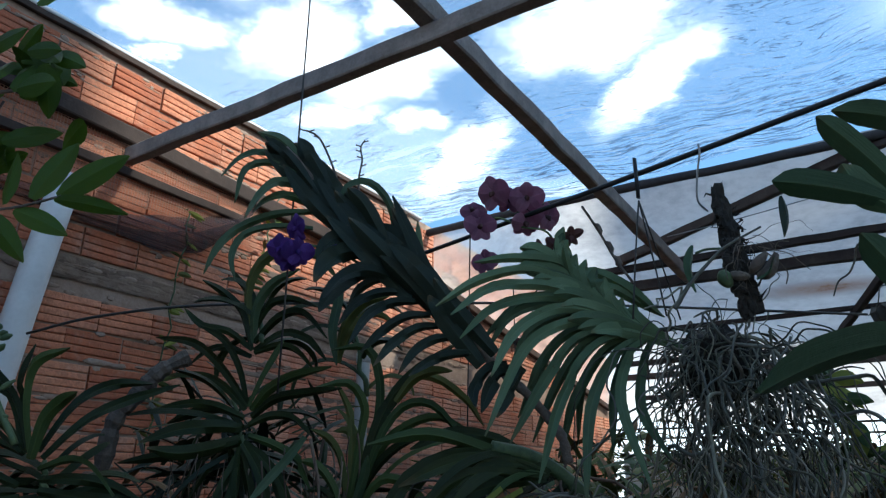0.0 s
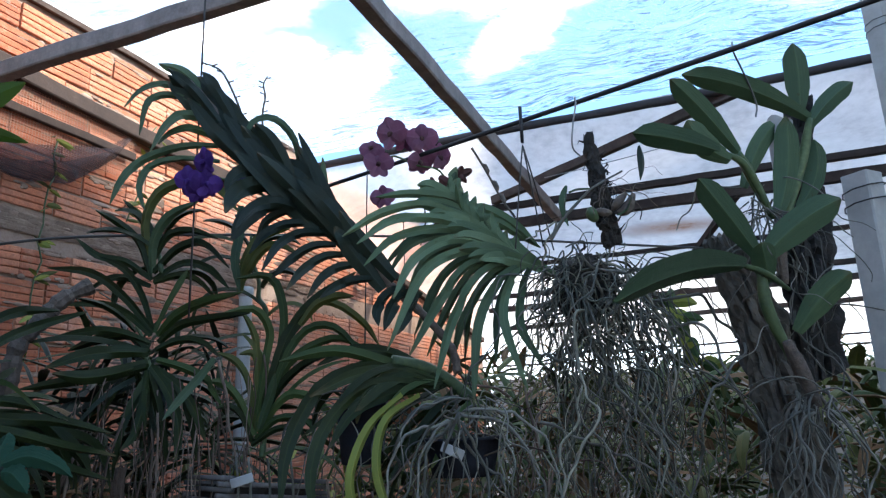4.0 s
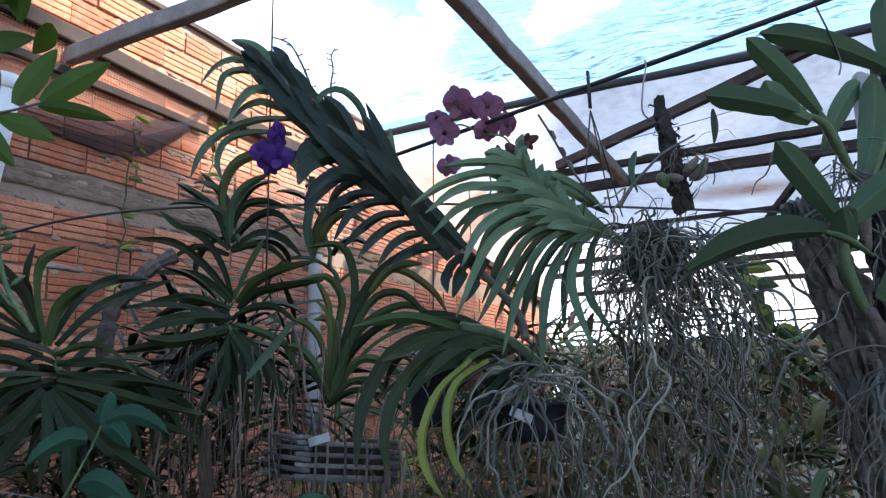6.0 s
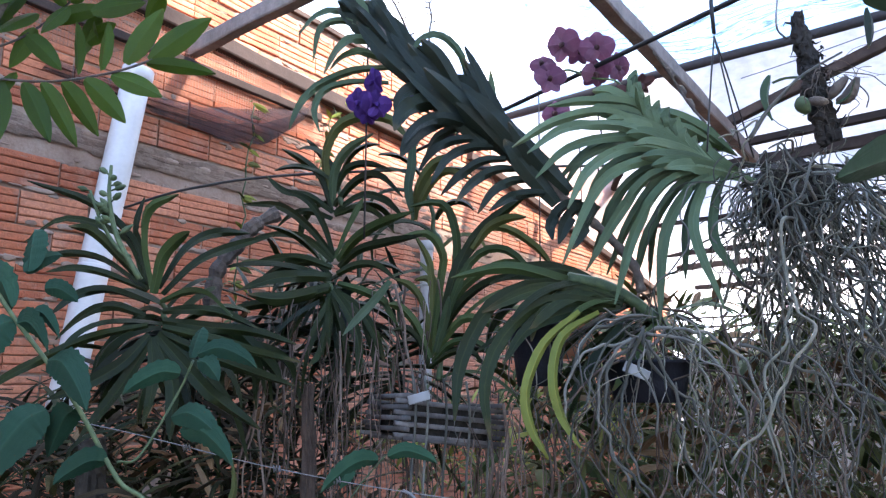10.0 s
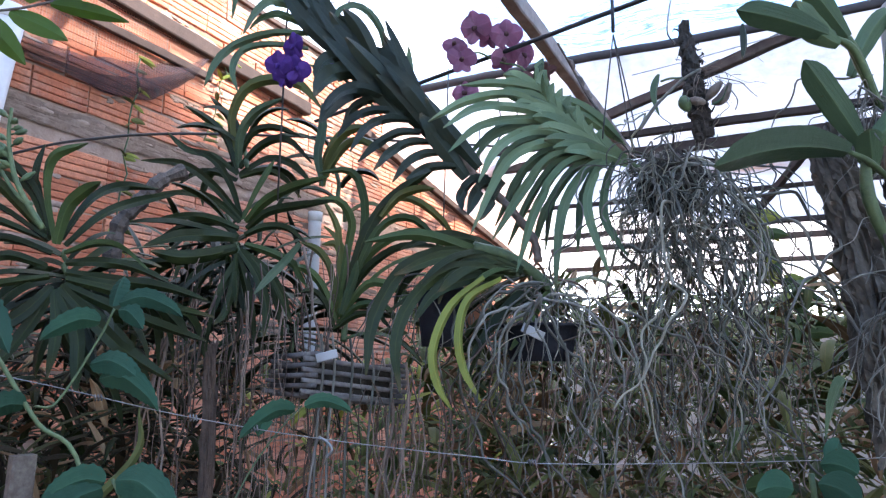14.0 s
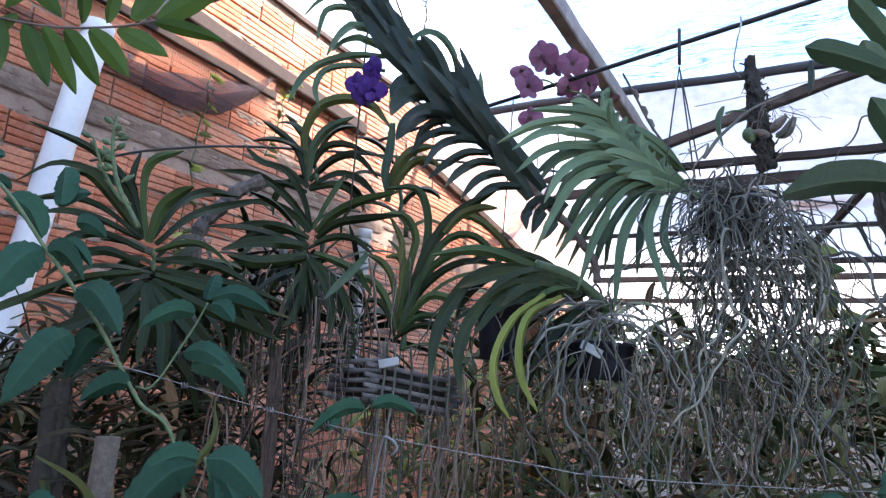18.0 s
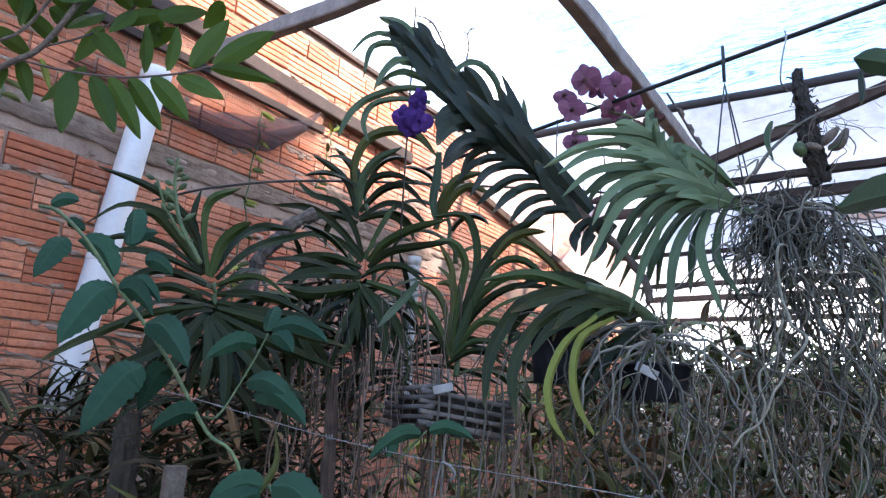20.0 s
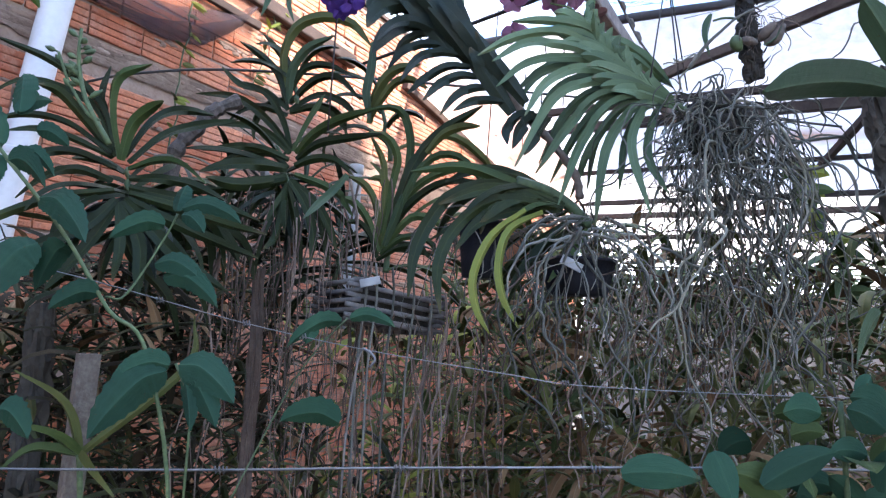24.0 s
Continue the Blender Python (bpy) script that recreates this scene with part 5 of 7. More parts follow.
for i in range(13):
    o = Vector((-0.645, 1.235, 1.47)) + jig(r, 0.02)
    side = Vector((r.uniform(-0.7, 1.0), r.uniform(-0.1, 0.7), 0)).normalized()
    reach = r.uniform(0.13, 0.24)
    strap(large, r.uniform(0.024, 0.036), LEAF_DARK, o, o + side * reach * 0.45 + UP * r.uniform(0.0, 0.03), o + side * reach * 0.85 - UP * r.uniform(0.02, 0.06), o + side * reach - UP * r.uniform(0.09, 0.16))
strap(large, 0.016, LEAF_DARK, (-0.667, 1.14, 1.558), (-0.698, 1.128, 1.641), (-0.774, 1.11, 1.708), (-0.885, 1.09, 1.746))
strap(large, 0.014, LEAF_DARK, (-0.672, 1.14, 1.564), (-0.718, 1.147, 1.646), (-0.847, 1.158, 1.69), (-0.939, 1.17, 1.65))
strap(large, 0.019, LEAF_DARK, (-0.67, 1.15, 1.549), (-0.71, 1.128, 1.6), (-0.753, 1.097, 1.649), (-0.774, 1.06, 1.651))
strap(large, 0.014, LEAF_DARK, (-0.667, 1.13, 1.55), (-0.758, 1.144, 1.606), (-0.846, 1.165, 1.625), (-0.933, 1.19, 1.616))
strap(large, 0.014, LEAF_DARK, (-0.674, 1.15, 1.549), (-0.757, 1.15, 1.582), (-0.816, 1.15, 1.593), (-0.873, 1.15, 1.587))
strap(large, 0.017, LEAF_DARK, (-0.655, 1.13, 1.523), (-0.717, 1.111, 1.544), (-0.757, 1.083, 1.535), (-0.785, 1.05, 1.495))
strap(large, 0.020, LEAF_MID, (-0.659, 1.14, 1.547), (-0.676, 1.128, 1.63), (-0.661, 1.11, 1.69), (-0.595, 1.09, 1.711))
strap(large, 0.022, LEAF_MID, (-0.649, 1.13, 1.54), (-0.631, 1.116, 1.6), (-0.596, 1.095, 1.626), (-0.56, 1.07, 1.638))
strap(large, 0.020, LEAF_DARK, (-0.654, 1.16, 1.552), (-0.621, 1.189, 1.632), (-0.586, 1.231, 1.671), (-0.536, 1.28, 1.68))
strap(large, 0.019, LEAF_DARK, (-0.646, 1.16, 1.541), (-0.603, 1.196, 1.605), (-0.564, 1.249, 1.645), (-0.496, 1.31, 1.682))
strap(large, 0.014, LEAF_MID, (-0.633, 1.13, 1.524), (-0.576, 1.106, 1.538), (-0.52, 1.071, 1.528), (-0.458, 1.03, 1.487))
strap(large, 0.018, LEAF_DARK, (-0.635, 1.14, 1.509), (-0.571, 1.133, 1.51), (-0.511, 1.122, 1.5), (-0.445, 1.11, 1.473))
strap(large, 0.020, LEAF_DARK, (-0.633, 1.14, 1.492), (-0.55, 1.15, 1.48), (-0.475, 1.164, 1.472), (-0.399, 1.18, 1.45))
strap(large, 0.020, LEAF_DARK, (-0.627, 1.13, 1.479), (-0.528, 1.123, 1.455), (-0.446, 1.112, 1.432), (-0.365, 1.1, 1.415))
strap(large, 0.022, LEAF_DARK, (-0.629, 1.13, 1.468), (-0.54, 1.135, 1.429), (-0.462, 1.142, 1.4), (-0.389, 1.15, 1.376))
strap(large, 0.024, LEAF_DARK, (-0.629, 1.12, 1.466), (-0.561, 1.108, 1.403), (-0.496, 1.09, 1.352), (-0.418, 1.07, 1.309))
strap(large, 0.024, LEAF_DARK, (-0.632, 1.12, 1.46), (-0.591, 1.108, 1.39), (-0.576, 1.09, 1.337), (-0.567, 1.07, 1.291))
strap(large, 0.019, LEAF_DARK, (-0.64, 1.12, 1.46), (-0.621, 1.101, 1.388), (-0.609, 1.073, 1.345), (-0.599, 1.04, 1.315))
strap(large, 0.022, LEAF_DARK, (-0.644, 1.12, 1.465), (-0.678, 1.101, 1.417), (-0.724, 1.073, 1.38), (-0.766, 1.04, 1.357))
strap(large, 0.017, LEAF_DARK, (-0.655, 1.13, 1.483), (-0.758, 1.118, 1.46), (-0.861, 1.1, 1.408), (-0.931, 1.08, 1.358))
strap(large, 0.018, LEAF_DARK, (-0.66, 1.13, 1.5), (-0.731, 1.137, 1.52), (-0.79, 1.148, 1.503), (-0.847, 1.16, 1.462))
strap(large, 0.022, LEAF_DARK, (-0.642, 1.12, 1.454), (-0.668, 1.108, 1.397), (-0.695, 1.09, 1.342), (-0.725, 1.07, 1.293))
strap(large, 0.017, LEAF_DARK, (-0.667, 1.15, 1.555), (-0.701, 1.16, 1.632), (-0.716, 1.174, 1.684), (-0.715, 1.19, 1.737))
strap(large, 0.020, LEAF_DARK, (-0.624, 1.13, 1.457), (-0.549, 1.142, 1.396), (-0.504, 1.16, 1.334), (-0.479, 1.18, 1.25))
strap(large, 0.022, LEAF_DARK, (-0.641, 1.13, 1.456), (-0.621, 1.149, 1.371), (-0.561, 1.177, 1.3), (-0.541, 1.21, 1.224))
tall = vanda("olive orchid with tall arching leaves behind the others", (-0.190, 1.700, 1.712), (-0.239, 1.700, 1.945), LEFT, 6, 0.28, 0.024, (8, 55), (105, 150), LEAF_OLIVE, 24, fold=0.8, depth=0.5, turn=25, left=1.0, right=0.7, bend=1.1, mats=[LEAF_OLIVE, LEAF_DARK, LEAF_DARK])
strap(tall, 0.023, LEAF_SAGE, (-0.241, 1.55, 1.978), (-0.242, 1.538, 1.901), (-0.246, 1.52, 1.833), (-0.231, 1.5, 1.751))
strap(tall, 0.026, LEAF_OLIVE, (-0.239, 1.55, 1.765), (-0.228, 1.538, 1.839), (-0.186, 1.52, 1.894), (-0.12, 1.5, 1.908))
strap(tall, 0.020, LEAF_OLIVE, (-0.236, 1.55, 1.781), (-0.191, 1.526, 1.853), (-0.148, 1.491, 1.865), (-0.096, 1.45, 1.831))
olive = vanda("olive-green orchid growing in a slatted basket", (-0.165, 1.430, 1.381), (-0.145, 1.460, 1.544), LEFT, 4, 0.2, 0.018, (6, 70), (75, 120), LEAF_MID, 25, fold=0.8, depth=0.5, turn=25, mats=[LEAF_MID, LEAF_OLIVE, LEAF_DARK], bend=1.2)
strap(olive, 0.017, LEAF_OLIVE, (-0.19, 1.44, 1.425), (-0.179, 1.445, 1.541), (-0.189, 1.452, 1.639), (-0.227, 1.46, 1.714))
strap(olive, 0.019, LEAF_MID, (-0.186, 1.44, 1.432), (-0.164, 1.433, 1.595), (-0.157, 1.424, 1.655), (-0.191, 1.412, 1.7), (-0.266, 1.4, 1.685))
strap(olive, 0.021, LEAF_MID, (-0.181, 1.45, 1.446), (-0.135, 1.458, 1.601), (-0.129, 1.47, 1.711), (-0.165, 1.484, 1.786), (-0.242, 1.5, 1.785))
strap(olive, 0.028, LEAF_DARK, (-0.171, 1.44, 1.466), (-0.118, 1.426, 1.637), (-0.061, 1.405, 1.71), (0.031, 1.38, 1.774))
strap(olive, 0.019, LEAF_MID, (-0.168, 1.44, 1.473), (-0.113, 1.43, 1.583), (-0.021, 1.416, 1.631), (0.054, 1.4, 1.607))
strap(olive, 0.019, LEAF_DARK, (-0.171, 1.44, 1.466), (-0.118, 1.411, 1.545), (-0.042, 1.369, 1.588), (0.056, 1.32, 1.58))
strap(olive, 0.019, LEAF_MID, (-0.177, 1.43, 1.438), (-0.117, 1.406, 1.511), (-0.052, 1.371, 1.496), (-0.002, 1.33, 1.443))
strap(olive, 0.015, LEAF_MID, (-0.181, 1.43, 1.424), (-0.134, 1.411, 1.464), (-0.076, 1.383, 1.457), (-0.039, 1.35, 1.405))
strap(olive, 0.014, LEAF_DARK, (-0.189, 1.43, 1.411), (-0.14, 1.411, 1.442), (-0.094, 1.383, 1.441), (-0.062, 1.35, 1.41))
strap(olive, 0.019, LEAF_MID, (-0.187, 1.43, 1.431), (-0.216, 1.425, 1.502), (-0.249, 1.418, 1.54), (-0.278, 1.41, 1.547))
strap(olive, 0.019, LEAF_OLIVE, (-0.186, 1.44, 1.445), (-0.202, 1.45, 1.541), (-0.231, 1.464, 1.59), (-0.275, 1.48, 1.613))
strap(olive, 0.017, LEAF_OLIVE, (-0.181, 1.44, 1.459), (-0.17, 1.45, 1.556), (-0.193, 1.464, 1.606), (-0.226, 1.48, 1.608))
strap(olive, 0.018, LEAF_MID, (-0.162, 1.42, 1.484), (-0.096, 1.406, 1.633), (-0.018, 1.385, 1.653), (0.061, 1.36, 1.565))
strap(olive, 0.020, LEAF_OLIVE, (-0.09, 1.4, 1.66), (-0.056, 1.386, 1.702), (-0.015, 1.365, 1.716), (0.024, 1.34, 1.713))
strap(olive, 0.019, LEAF_OLIVE, (-0.134, 1.46, 1.587), (-0.084, 1.468, 1.706), (-0.02, 1.48, 1.723), (0.053, 1.494, 1.675), (0.091, 1.51, 1.622))
strap(olive, 0.019, LEAF_SAGE, (-0.173, 1.42, 1.444), (-0.161, 1.406, 1.482), (-0.146, 1.385, 1.52), (-0.138, 1.36, 1.555))
strap(olive, 0.015, LEAF_DARK, (-0.189, 1.43, 1.417), (-0.21, 1.423, 1.469), (-0.235, 1.412, 1.493), (-0.26, 1.4, 1.49))
upper = vanda("small dark orchid half hidden between larger ones", (-0.429, 1.620, 1.814), (-0.452, 1.630, 1.932), LEFT, 6, 0.22, 0.024, (10, 80), (80, 130), LEAF_DARK, 27, fold=0.8, depth=0.6, turn=28)
strap(upper, 0.019, LEAF_DARK, (-0.459, 1.62, 1.807), (-0.495, 1.62, 1.904), (-0.547, 1.62, 1.955), (-0.598, 1.62, 1.984))
strap(upper, 0.018, LEAF_DARK, (-0.458, 1.62, 1.84), (-0.476, 1.632, 1.926), (-0.511, 1.65, 1.985), (-0.551, 1.67, 2.029))
strap(upper, 0.028, LEAF_OLIVE, (-0.459, 1.63, 1.827), (-0.483, 1.618, 1.945), (-0.451, 1.6, 2.024), (-0.381, 1.579, 2.048), (-0.3, 1.555, 2.025), (-0.245, 1.53, 1.958))
strap(upper, 0.024, LEAF_SAGE, (-0.457, 1.62, 1.824), (-0.455, 1.608, 1.904), (-0.417, 1.59, 1.962), (-0.345, 1.57, 1.996))
strap(upper, 0.020, LEAF_DARK, (-0.457, 1.62, 1.856), (-0.425, 1.615, 1.918), (-0.37, 1.608, 1.93), (-0.302, 1.6, 1.908))
strap(upper, 0.022, LEAF_DARK, (-0.454, 1.62, 1.824), (-0.396, 1.601, 1.882), (-0.332, 1.573, 1.886), (-0.264, 1.54, 1.82))
strap(upper, 0.019, LEAF_DARK, (-0.453, 1.62, 1.808), (-0.378, 1.601, 1.845), (-0.312, 1.573, 1.823), (-0.261, 1.54, 1.769))
strap(upper, 0.019, LEAF_DARK, (-0.452, 1.62, 1.8), (-0.394, 1.615, 1.817), (-0.345, 1.608, 1.801), (-0.294, 1.6, 1.746))
strap(upper, 0.018, LEAF_DARK, (-0.456, 1.62, 1.808), (-0.523, 1.625, 1.855), (-0.59, 1.632, 1.871), (-0.644, 1.64, 1.918))
strap(upper, 0.018, LEAF_DARK, (-0.458, 1.62, 1.791), (-0.522, 1.634, 1.817), (-0.574, 1.655, 1.813), (-0.625, 1.68, 1.785))
vanda("dark orchid low behind the basket", (-0.30, 1.62, 1.36), (-0.29, 1.63, 1.48), LEFT, 24, 0.27, 0.026, (40, 130), (40, 80), LEAF_DARK, 28, depth=0.9, turn=40)

# ---------------- flowers ----------------


def flower(parent, at, facing, size, mat, seed, round_=1.0):
    """One orchid bloom: five broad petals and a small lip."""
    r = random.Random(seed)
    at, f = Vector(at), Vector(facing).normalized()
    x = f.cross(UP).normalized()
    y = x.cross(f)
    s = Shape()
    s.tube([at - f * 0.004, at + f * 0.003, at + f * 0.012, at + f * 0.017 - y * 0.006], [0.004, 0.006, 0.005, 0.002], 7)
    lip = part("flower", s, PETAL_PURPLE if mat is PETAL_PURPLE else PETAL_WILTED, parent)
    for i, (deg, long, wide) in enumerate(((90, 0.50, 0.40), (14, 0.54, 0.60), (166, 0.54, 0.60), (-58, 0.48, 0.36), (238, 0.48, 0.36))):
        t = radians(deg + r.uniform(-9, 9))
        way = x * math.cos(t) + y * math.sin(t)
        s = Shape()
        tip = at + way * size * long + f * size * r.uniform(-0.22, 0.22)
        s.ribbon(arc(at + f * 0.001 * i, tip, f * size * r.uniform(-0.02, 0.12), 10), f.cross(way), size * wide * round_, round_profile, r.uniform(0.05, 0.25), 0.0008, 0.06)
        part("petal", s, mat, lip)
    return lip


spray = thing("moth_orchid_spray", (0.206, 1.370, 1.961), "arching spray of mottled dusky pink orchid blooms", "orchid flowers")
s = Shape()
stalk = spline([(0.246, 1.300, 1.823), (0.248, 1.360, 1.950), (0.230, 1.380, 2.017), (0.175, 1.380, 2.030), (0.120, 1.380, 2.051), (0.093, 1.380, 2.013)], 6)
s.tube(stalk, 0.0026, 6)
part("stalk", s, STEM_GREEN, spray)
for i, (p, size) in enumerate((((0.114, 1.340, 2.091), 0.092), ((0.188, 1.360, 2.088), 0.086), ((0.083, 1.370, 2.023), 0.082), ((0.230, 1.390, 2.056), 0.080), ((0.097, 1.380, 1.950), 0.066), ((0.071, 1.390, 2.070), 0.066), ((0.183, 1.380, 2.038), 0.074), ((0.150, 1.390, 2.095), 0.07))):
    flower(spray, p, (-0.6 + 0.4 * (i % 4), -0.85, -0.45 + 0.3 * (i % 3)), size * 0.84, PETAL_PINK, 60 + i, 1.1)
for i, p in enumerate(((0.242, 1.340, 1.970), (0.276, 1.360, 1.999), (0.216, 1.360, 1.971))):
    flower(spray, p, (0.3 - 0.3 * i, -0.6, -0.7), 0.055, PETAL_WILTED, 70 + i, 0.7)

bloom = thing("vanda_flowers", (-0.267, 1.240, 1.960), "cluster of deep violet orchid blooms", "orchid flowers")
s = Shape()
s.tube(spline([(-0.097, 1.320, 1.874), (-0.176, 1.250, 1.919), (-0.246, 1.230, 1.935), (-0.300, 1.220, 1.916)], 6), 0.0028, 6)
part("stalk", s, STEM_GREEN, bloom)
for i, (p, size) in enumerate((((-0.267, 1.210, 1.962), 0.075), ((-0.299, 1.210, 1.921), 0.075), ((-0.264, 1.210, 1.916), 0.07), ((-0.209, 1.240, 1.941), 0.055), ((-0.172, 1.420, 2.070), 0.06), ((-0.284, 1.220, 1.903), 0.06))):
    flower(bloom, p, (-0.7 + 0.5 * (i % 3), -0.9, -0.3), size * 0.82, PETAL_PURPLE, 80 + i, 1.0)

# bud spike of the large dark orchid
buds = thing("bud_spike", (-0.659, 1.100, 1.561), "upright green flower spike with plump buds", "flower spike")
s = Shape()
stem_line = spline([(-0.659, 1.1, 1.561), (-0.709, 1.1, 1.64), (-0.73, 1.1, 1.713), (-0.732, 1.1, 1.773)], 6)
s.tube(stem_line, [0.0055 * (1 - 0.5 * i / len(stem_line)) for i in range(len(stem_line))], 6)
part("stalk", s, STEM_GREEN, buds)
r = random.Random(8)
for i in range(9):
    b = stem_line[8 + i] if 8 + i < len(stem_line) else stem_line[-1]
    e = b + Vector((r.choice((-1, 1)) * r.uniform(0.012, 0.024), r.uniform(-0.01, 0.01), r.uniform(0.0, 0.014)))
    s = Shape()
    s.tube([b, b.lerp(e, 0.45), b.lerp(e, 0.6), e, e + (e - b) * 0.35], [0.0014, 0.0018, 0.0048, 0.0060, 0.002], 7)
    part("bud", s, STEM_GREEN, buds)

s = Shape()
side_line = spline([(-0.681, 1.1, 1.602), (-0.706, 1.1, 1.618), (-0.742, 1.1, 1.669), (-0.768, 1.1, 1.726)], 6)
s.tube(side_line, [0.0042 * (1 - 0.4 * i / len(side_line)) for i in range(len(side_line))], 6)
part("stalk", s, STEM_GREEN, buds)
for b in (side_line[-1], side_line[-3], side_line[-6], side_line[-8], stem_line[6], stem_line[8], stem_line[10]):
    e = b + Vector((r.choice((-1, 1)) * r.uniform(0.008, 0.018), r.uniform(-0.012, 0.006), r.uniform(0.004, 0.016)))
    s = Shape()
    s.tube([b, b.lerp(e, 0.4), b.lerp(e, 0.6), e, e + (e - b) * 0.6], [0.0013, 0.0018, 0.0045, 0.0055, 0.0015], 7)
    part("bud", s, STEM_GREEN, buds)

# grey scaly dead stem between the two dark orchids
s = Shape()
dead_line = spline([(-0.522, 1.400, 1.752), (-0.567, 1.380, 1.720), (-0.605, 1.370, 1.668), (-0.636, 1.360, 1.618), (-0.648, 1.360, 1.521)], 6)
r = random.Random(6)
s.tube(dead_line, [0.017 * r.uniform(0.7, 1.2) for _ in dead_line], 8)
solid("dead_orchid_stem", s, STEM, "leaning grey scaly dead orchid stem", "stem", smooth=False)

# hooks and hanger wires
hanger = thing("pot_hanger", (0.361, 1.140, 2.058), "three dark hanger wires with a strap clip on the rod", "hanger")
top = Vector((0.362, 1.140, 2.062))
s = Shape()
s.box(top - UP * 0.030, UP * 0.040, Vector((0.0032, 0.002, 0)), Vector((-0.001, 0.002, 0)))
part("strap", s, STEEL_DARK, hanger)
for e in ((0.327, 1.120, 1.764), (0.393, 1.150, 1.776), (0.450, 1.250, 1.793)):
    s = Shape()
    s.tube(sag(top - UP * 0.075, e, -0.006, 6), 0.0016, 5)
    part("hanger_wire", s, WIRE_DARK, hanger)
for label, pts in (("thin bent wire hook hanging on the rod", ((0.438, 1.030, 2.043), (0.439, 1.030, 2.028), (0.434, 1.040, 1.991), (0.433, 1.050, 1.949), (0.451, 1.060, 1.933))), ("bent silver wire hook holding the log orchid", ((0.697, 0.900, 2.099), (0.697, 0.900, 2.078), (0.728, 0.920, 2.041), (0.764, 0.950, 2.003), (0.758, 0.950, 1.976)))):
    s = Shape()
    s.tube(spline(pts, 6), 0.0018, 5)
    solid("wire_hook", s, WIRE, label, "hook")
for label, a, b in (("dark thread holding a hanging pot", (0.067, 1.500, 2.062), (0.055, 1.500, 1.568)), ("dark thread holding a hanging pot", (0.201, 1.900, 2.058), (0.200, 1.900, 1.828))):
    s = Shape()
    s.tube(sag(a, b, 0, 5), 0.0017, 5)
    solid("hanging_wire", s, WIRE_DARK, label, "wire")
s = Shape()
s.tube(sag((0.459, 1.300, 1.976), (0.752, 1.050, 1.993), 0.004, 10), 0.0011, 5)
solid("thin_wire", s, WIRE, "very thin silver wire strung across the sheet", "wire")
spike = thing("dead_flower_spike", (0.303, 1.300, 2.026), "dry dark flower stalk with shrivelled buds", "flower spike")
s = Shape()
dead = spline([(0.292, 1.300, 2.044), (0.323, 1.300, 1.988), (0.347, 1.280, 1.921), (0.371, 1.260, 1.869)], 6)
s.tube(dead, 0.0026, 6)
part("stalk", s, STEM, spike)
for i in (4, 8, 11):
    s = Shape()
    s.tube([dead[i], dead[i] + Vector((0.008, -0.004, -0.006)), dead[i] + Vector((0.012, -0.006, -0.02)), dead[i] + Vector((0.012, -0.006, -0.032))], [0.0012, 0.004, 0.005, 0.001], 6)
    part("bud", s, STEM, spike)

def bark(parent, line, wide0, wide1, seed, mat, sides=30, k=7, grain=9.0):
    """A length of log with deep lengthwise fissures and a broken top."""
    r = random.Random(seed)
    s, rings = Shape(), []
    path = spline(line, k)
    for i, q in enumerate(path):
        wide = lerp(wide0, wide1, min(1, i / (len(path) * 0.6)))
        ring = []
        for j in range(sides):
            t = 2 * math.pi * j / sides
            deep = noise.noise(Vector((math.cos(t) * 3.1, math.sin(t) * 3.1, q.z * grain + seed)))
            crack = 1 - 0.42 * max(0, 0.22 - abs(deep)) / 0.22 + 0.30 * noise.noise(Vector((math.cos(t) * 1.4, math.sin(t) * 1.4, q.z * grain * 2.4))) + r.uniform(-0.05, 0.05)
            lift = (0.02 * noise.noise(Vector((t * 3, seed, 0))) if i < 3 else 0) + r.uniform(-0.002, 0.002)
            ring.append(q + Vector((math.cos(t) * wide, math.sin(t) * wide * 0.8, math.cos(t) * wide * 0.35)) * crack + UP * lift)
        rings.append(ring)
    s.ring_tube(rings)
    return part("bark", s, mat, parent, smooth=False)


# log with small bulbs
figure = thing("hanging_log", (0.498, 1.090, 1.862), "short dark upright bark log with a small bulbous orchid", "log orchid")
r = random.Random(4)
bark(figure, [(0.485, 1.090, 1.991), (0.486, 1.090, 1.957), (0.492, 1.090, 1.914), (0.498, 1.090, 1.862), (0.506, 1.090, 1.808), (0.518, 1.100, 1.764)], 0.0105, 0.0195, 24, BARK_DARK, 26, 14, 34.0)
for pts, rad, mat in ((((0.471, 1.060, 1.802), (0.464, 1.060, 1.816), (0.461, 1.060, 1.830)), 0.0115, STEM_GREEN), (((0.506, 1.060, 1.825), (0.514, 1.050, 1.838), (0.531, 1.050, 1.856)), 0.0085, STEM), (((0.473, 1.060, 1.824), (0.482, 1.050, 1.818), (0.502, 1.060, 1.820)), 0.0080, STEM), (((0.516, 1.060, 1.820), (0.530, 1.050, 1.824), (0.547, 1.050, 1.854)), 0.0100, STEM)):
    s = Shape()
    bulb = spline(pts, 4)
    s.tube(bulb, [rad * (0.25 + 0.8 * math.sin(math.pi * (i + 0.6) / (len(bulb) + 0.4))) for i in range(len(bulb))], 9)
    part("bulb", s, mat, figure)
for pts, wide in ((((0.426, 1.080, 1.879), (0.412, 1.070, 1.838), (0.418, 1.070, 1.796)), 0.021), (((0.510, 1.050, 1.812), (0.526, 1.040, 1.822), (0.548, 1.050, 1.856)), 0.020)):
    s = Shape()
    s.ribbon(spline(pts, 5), (0.6, 0.4, 0.3), wide, oval_profile, 0.3)
    part("leaf", s, LEAF_CATTLEYA, figure)
s = Shape()
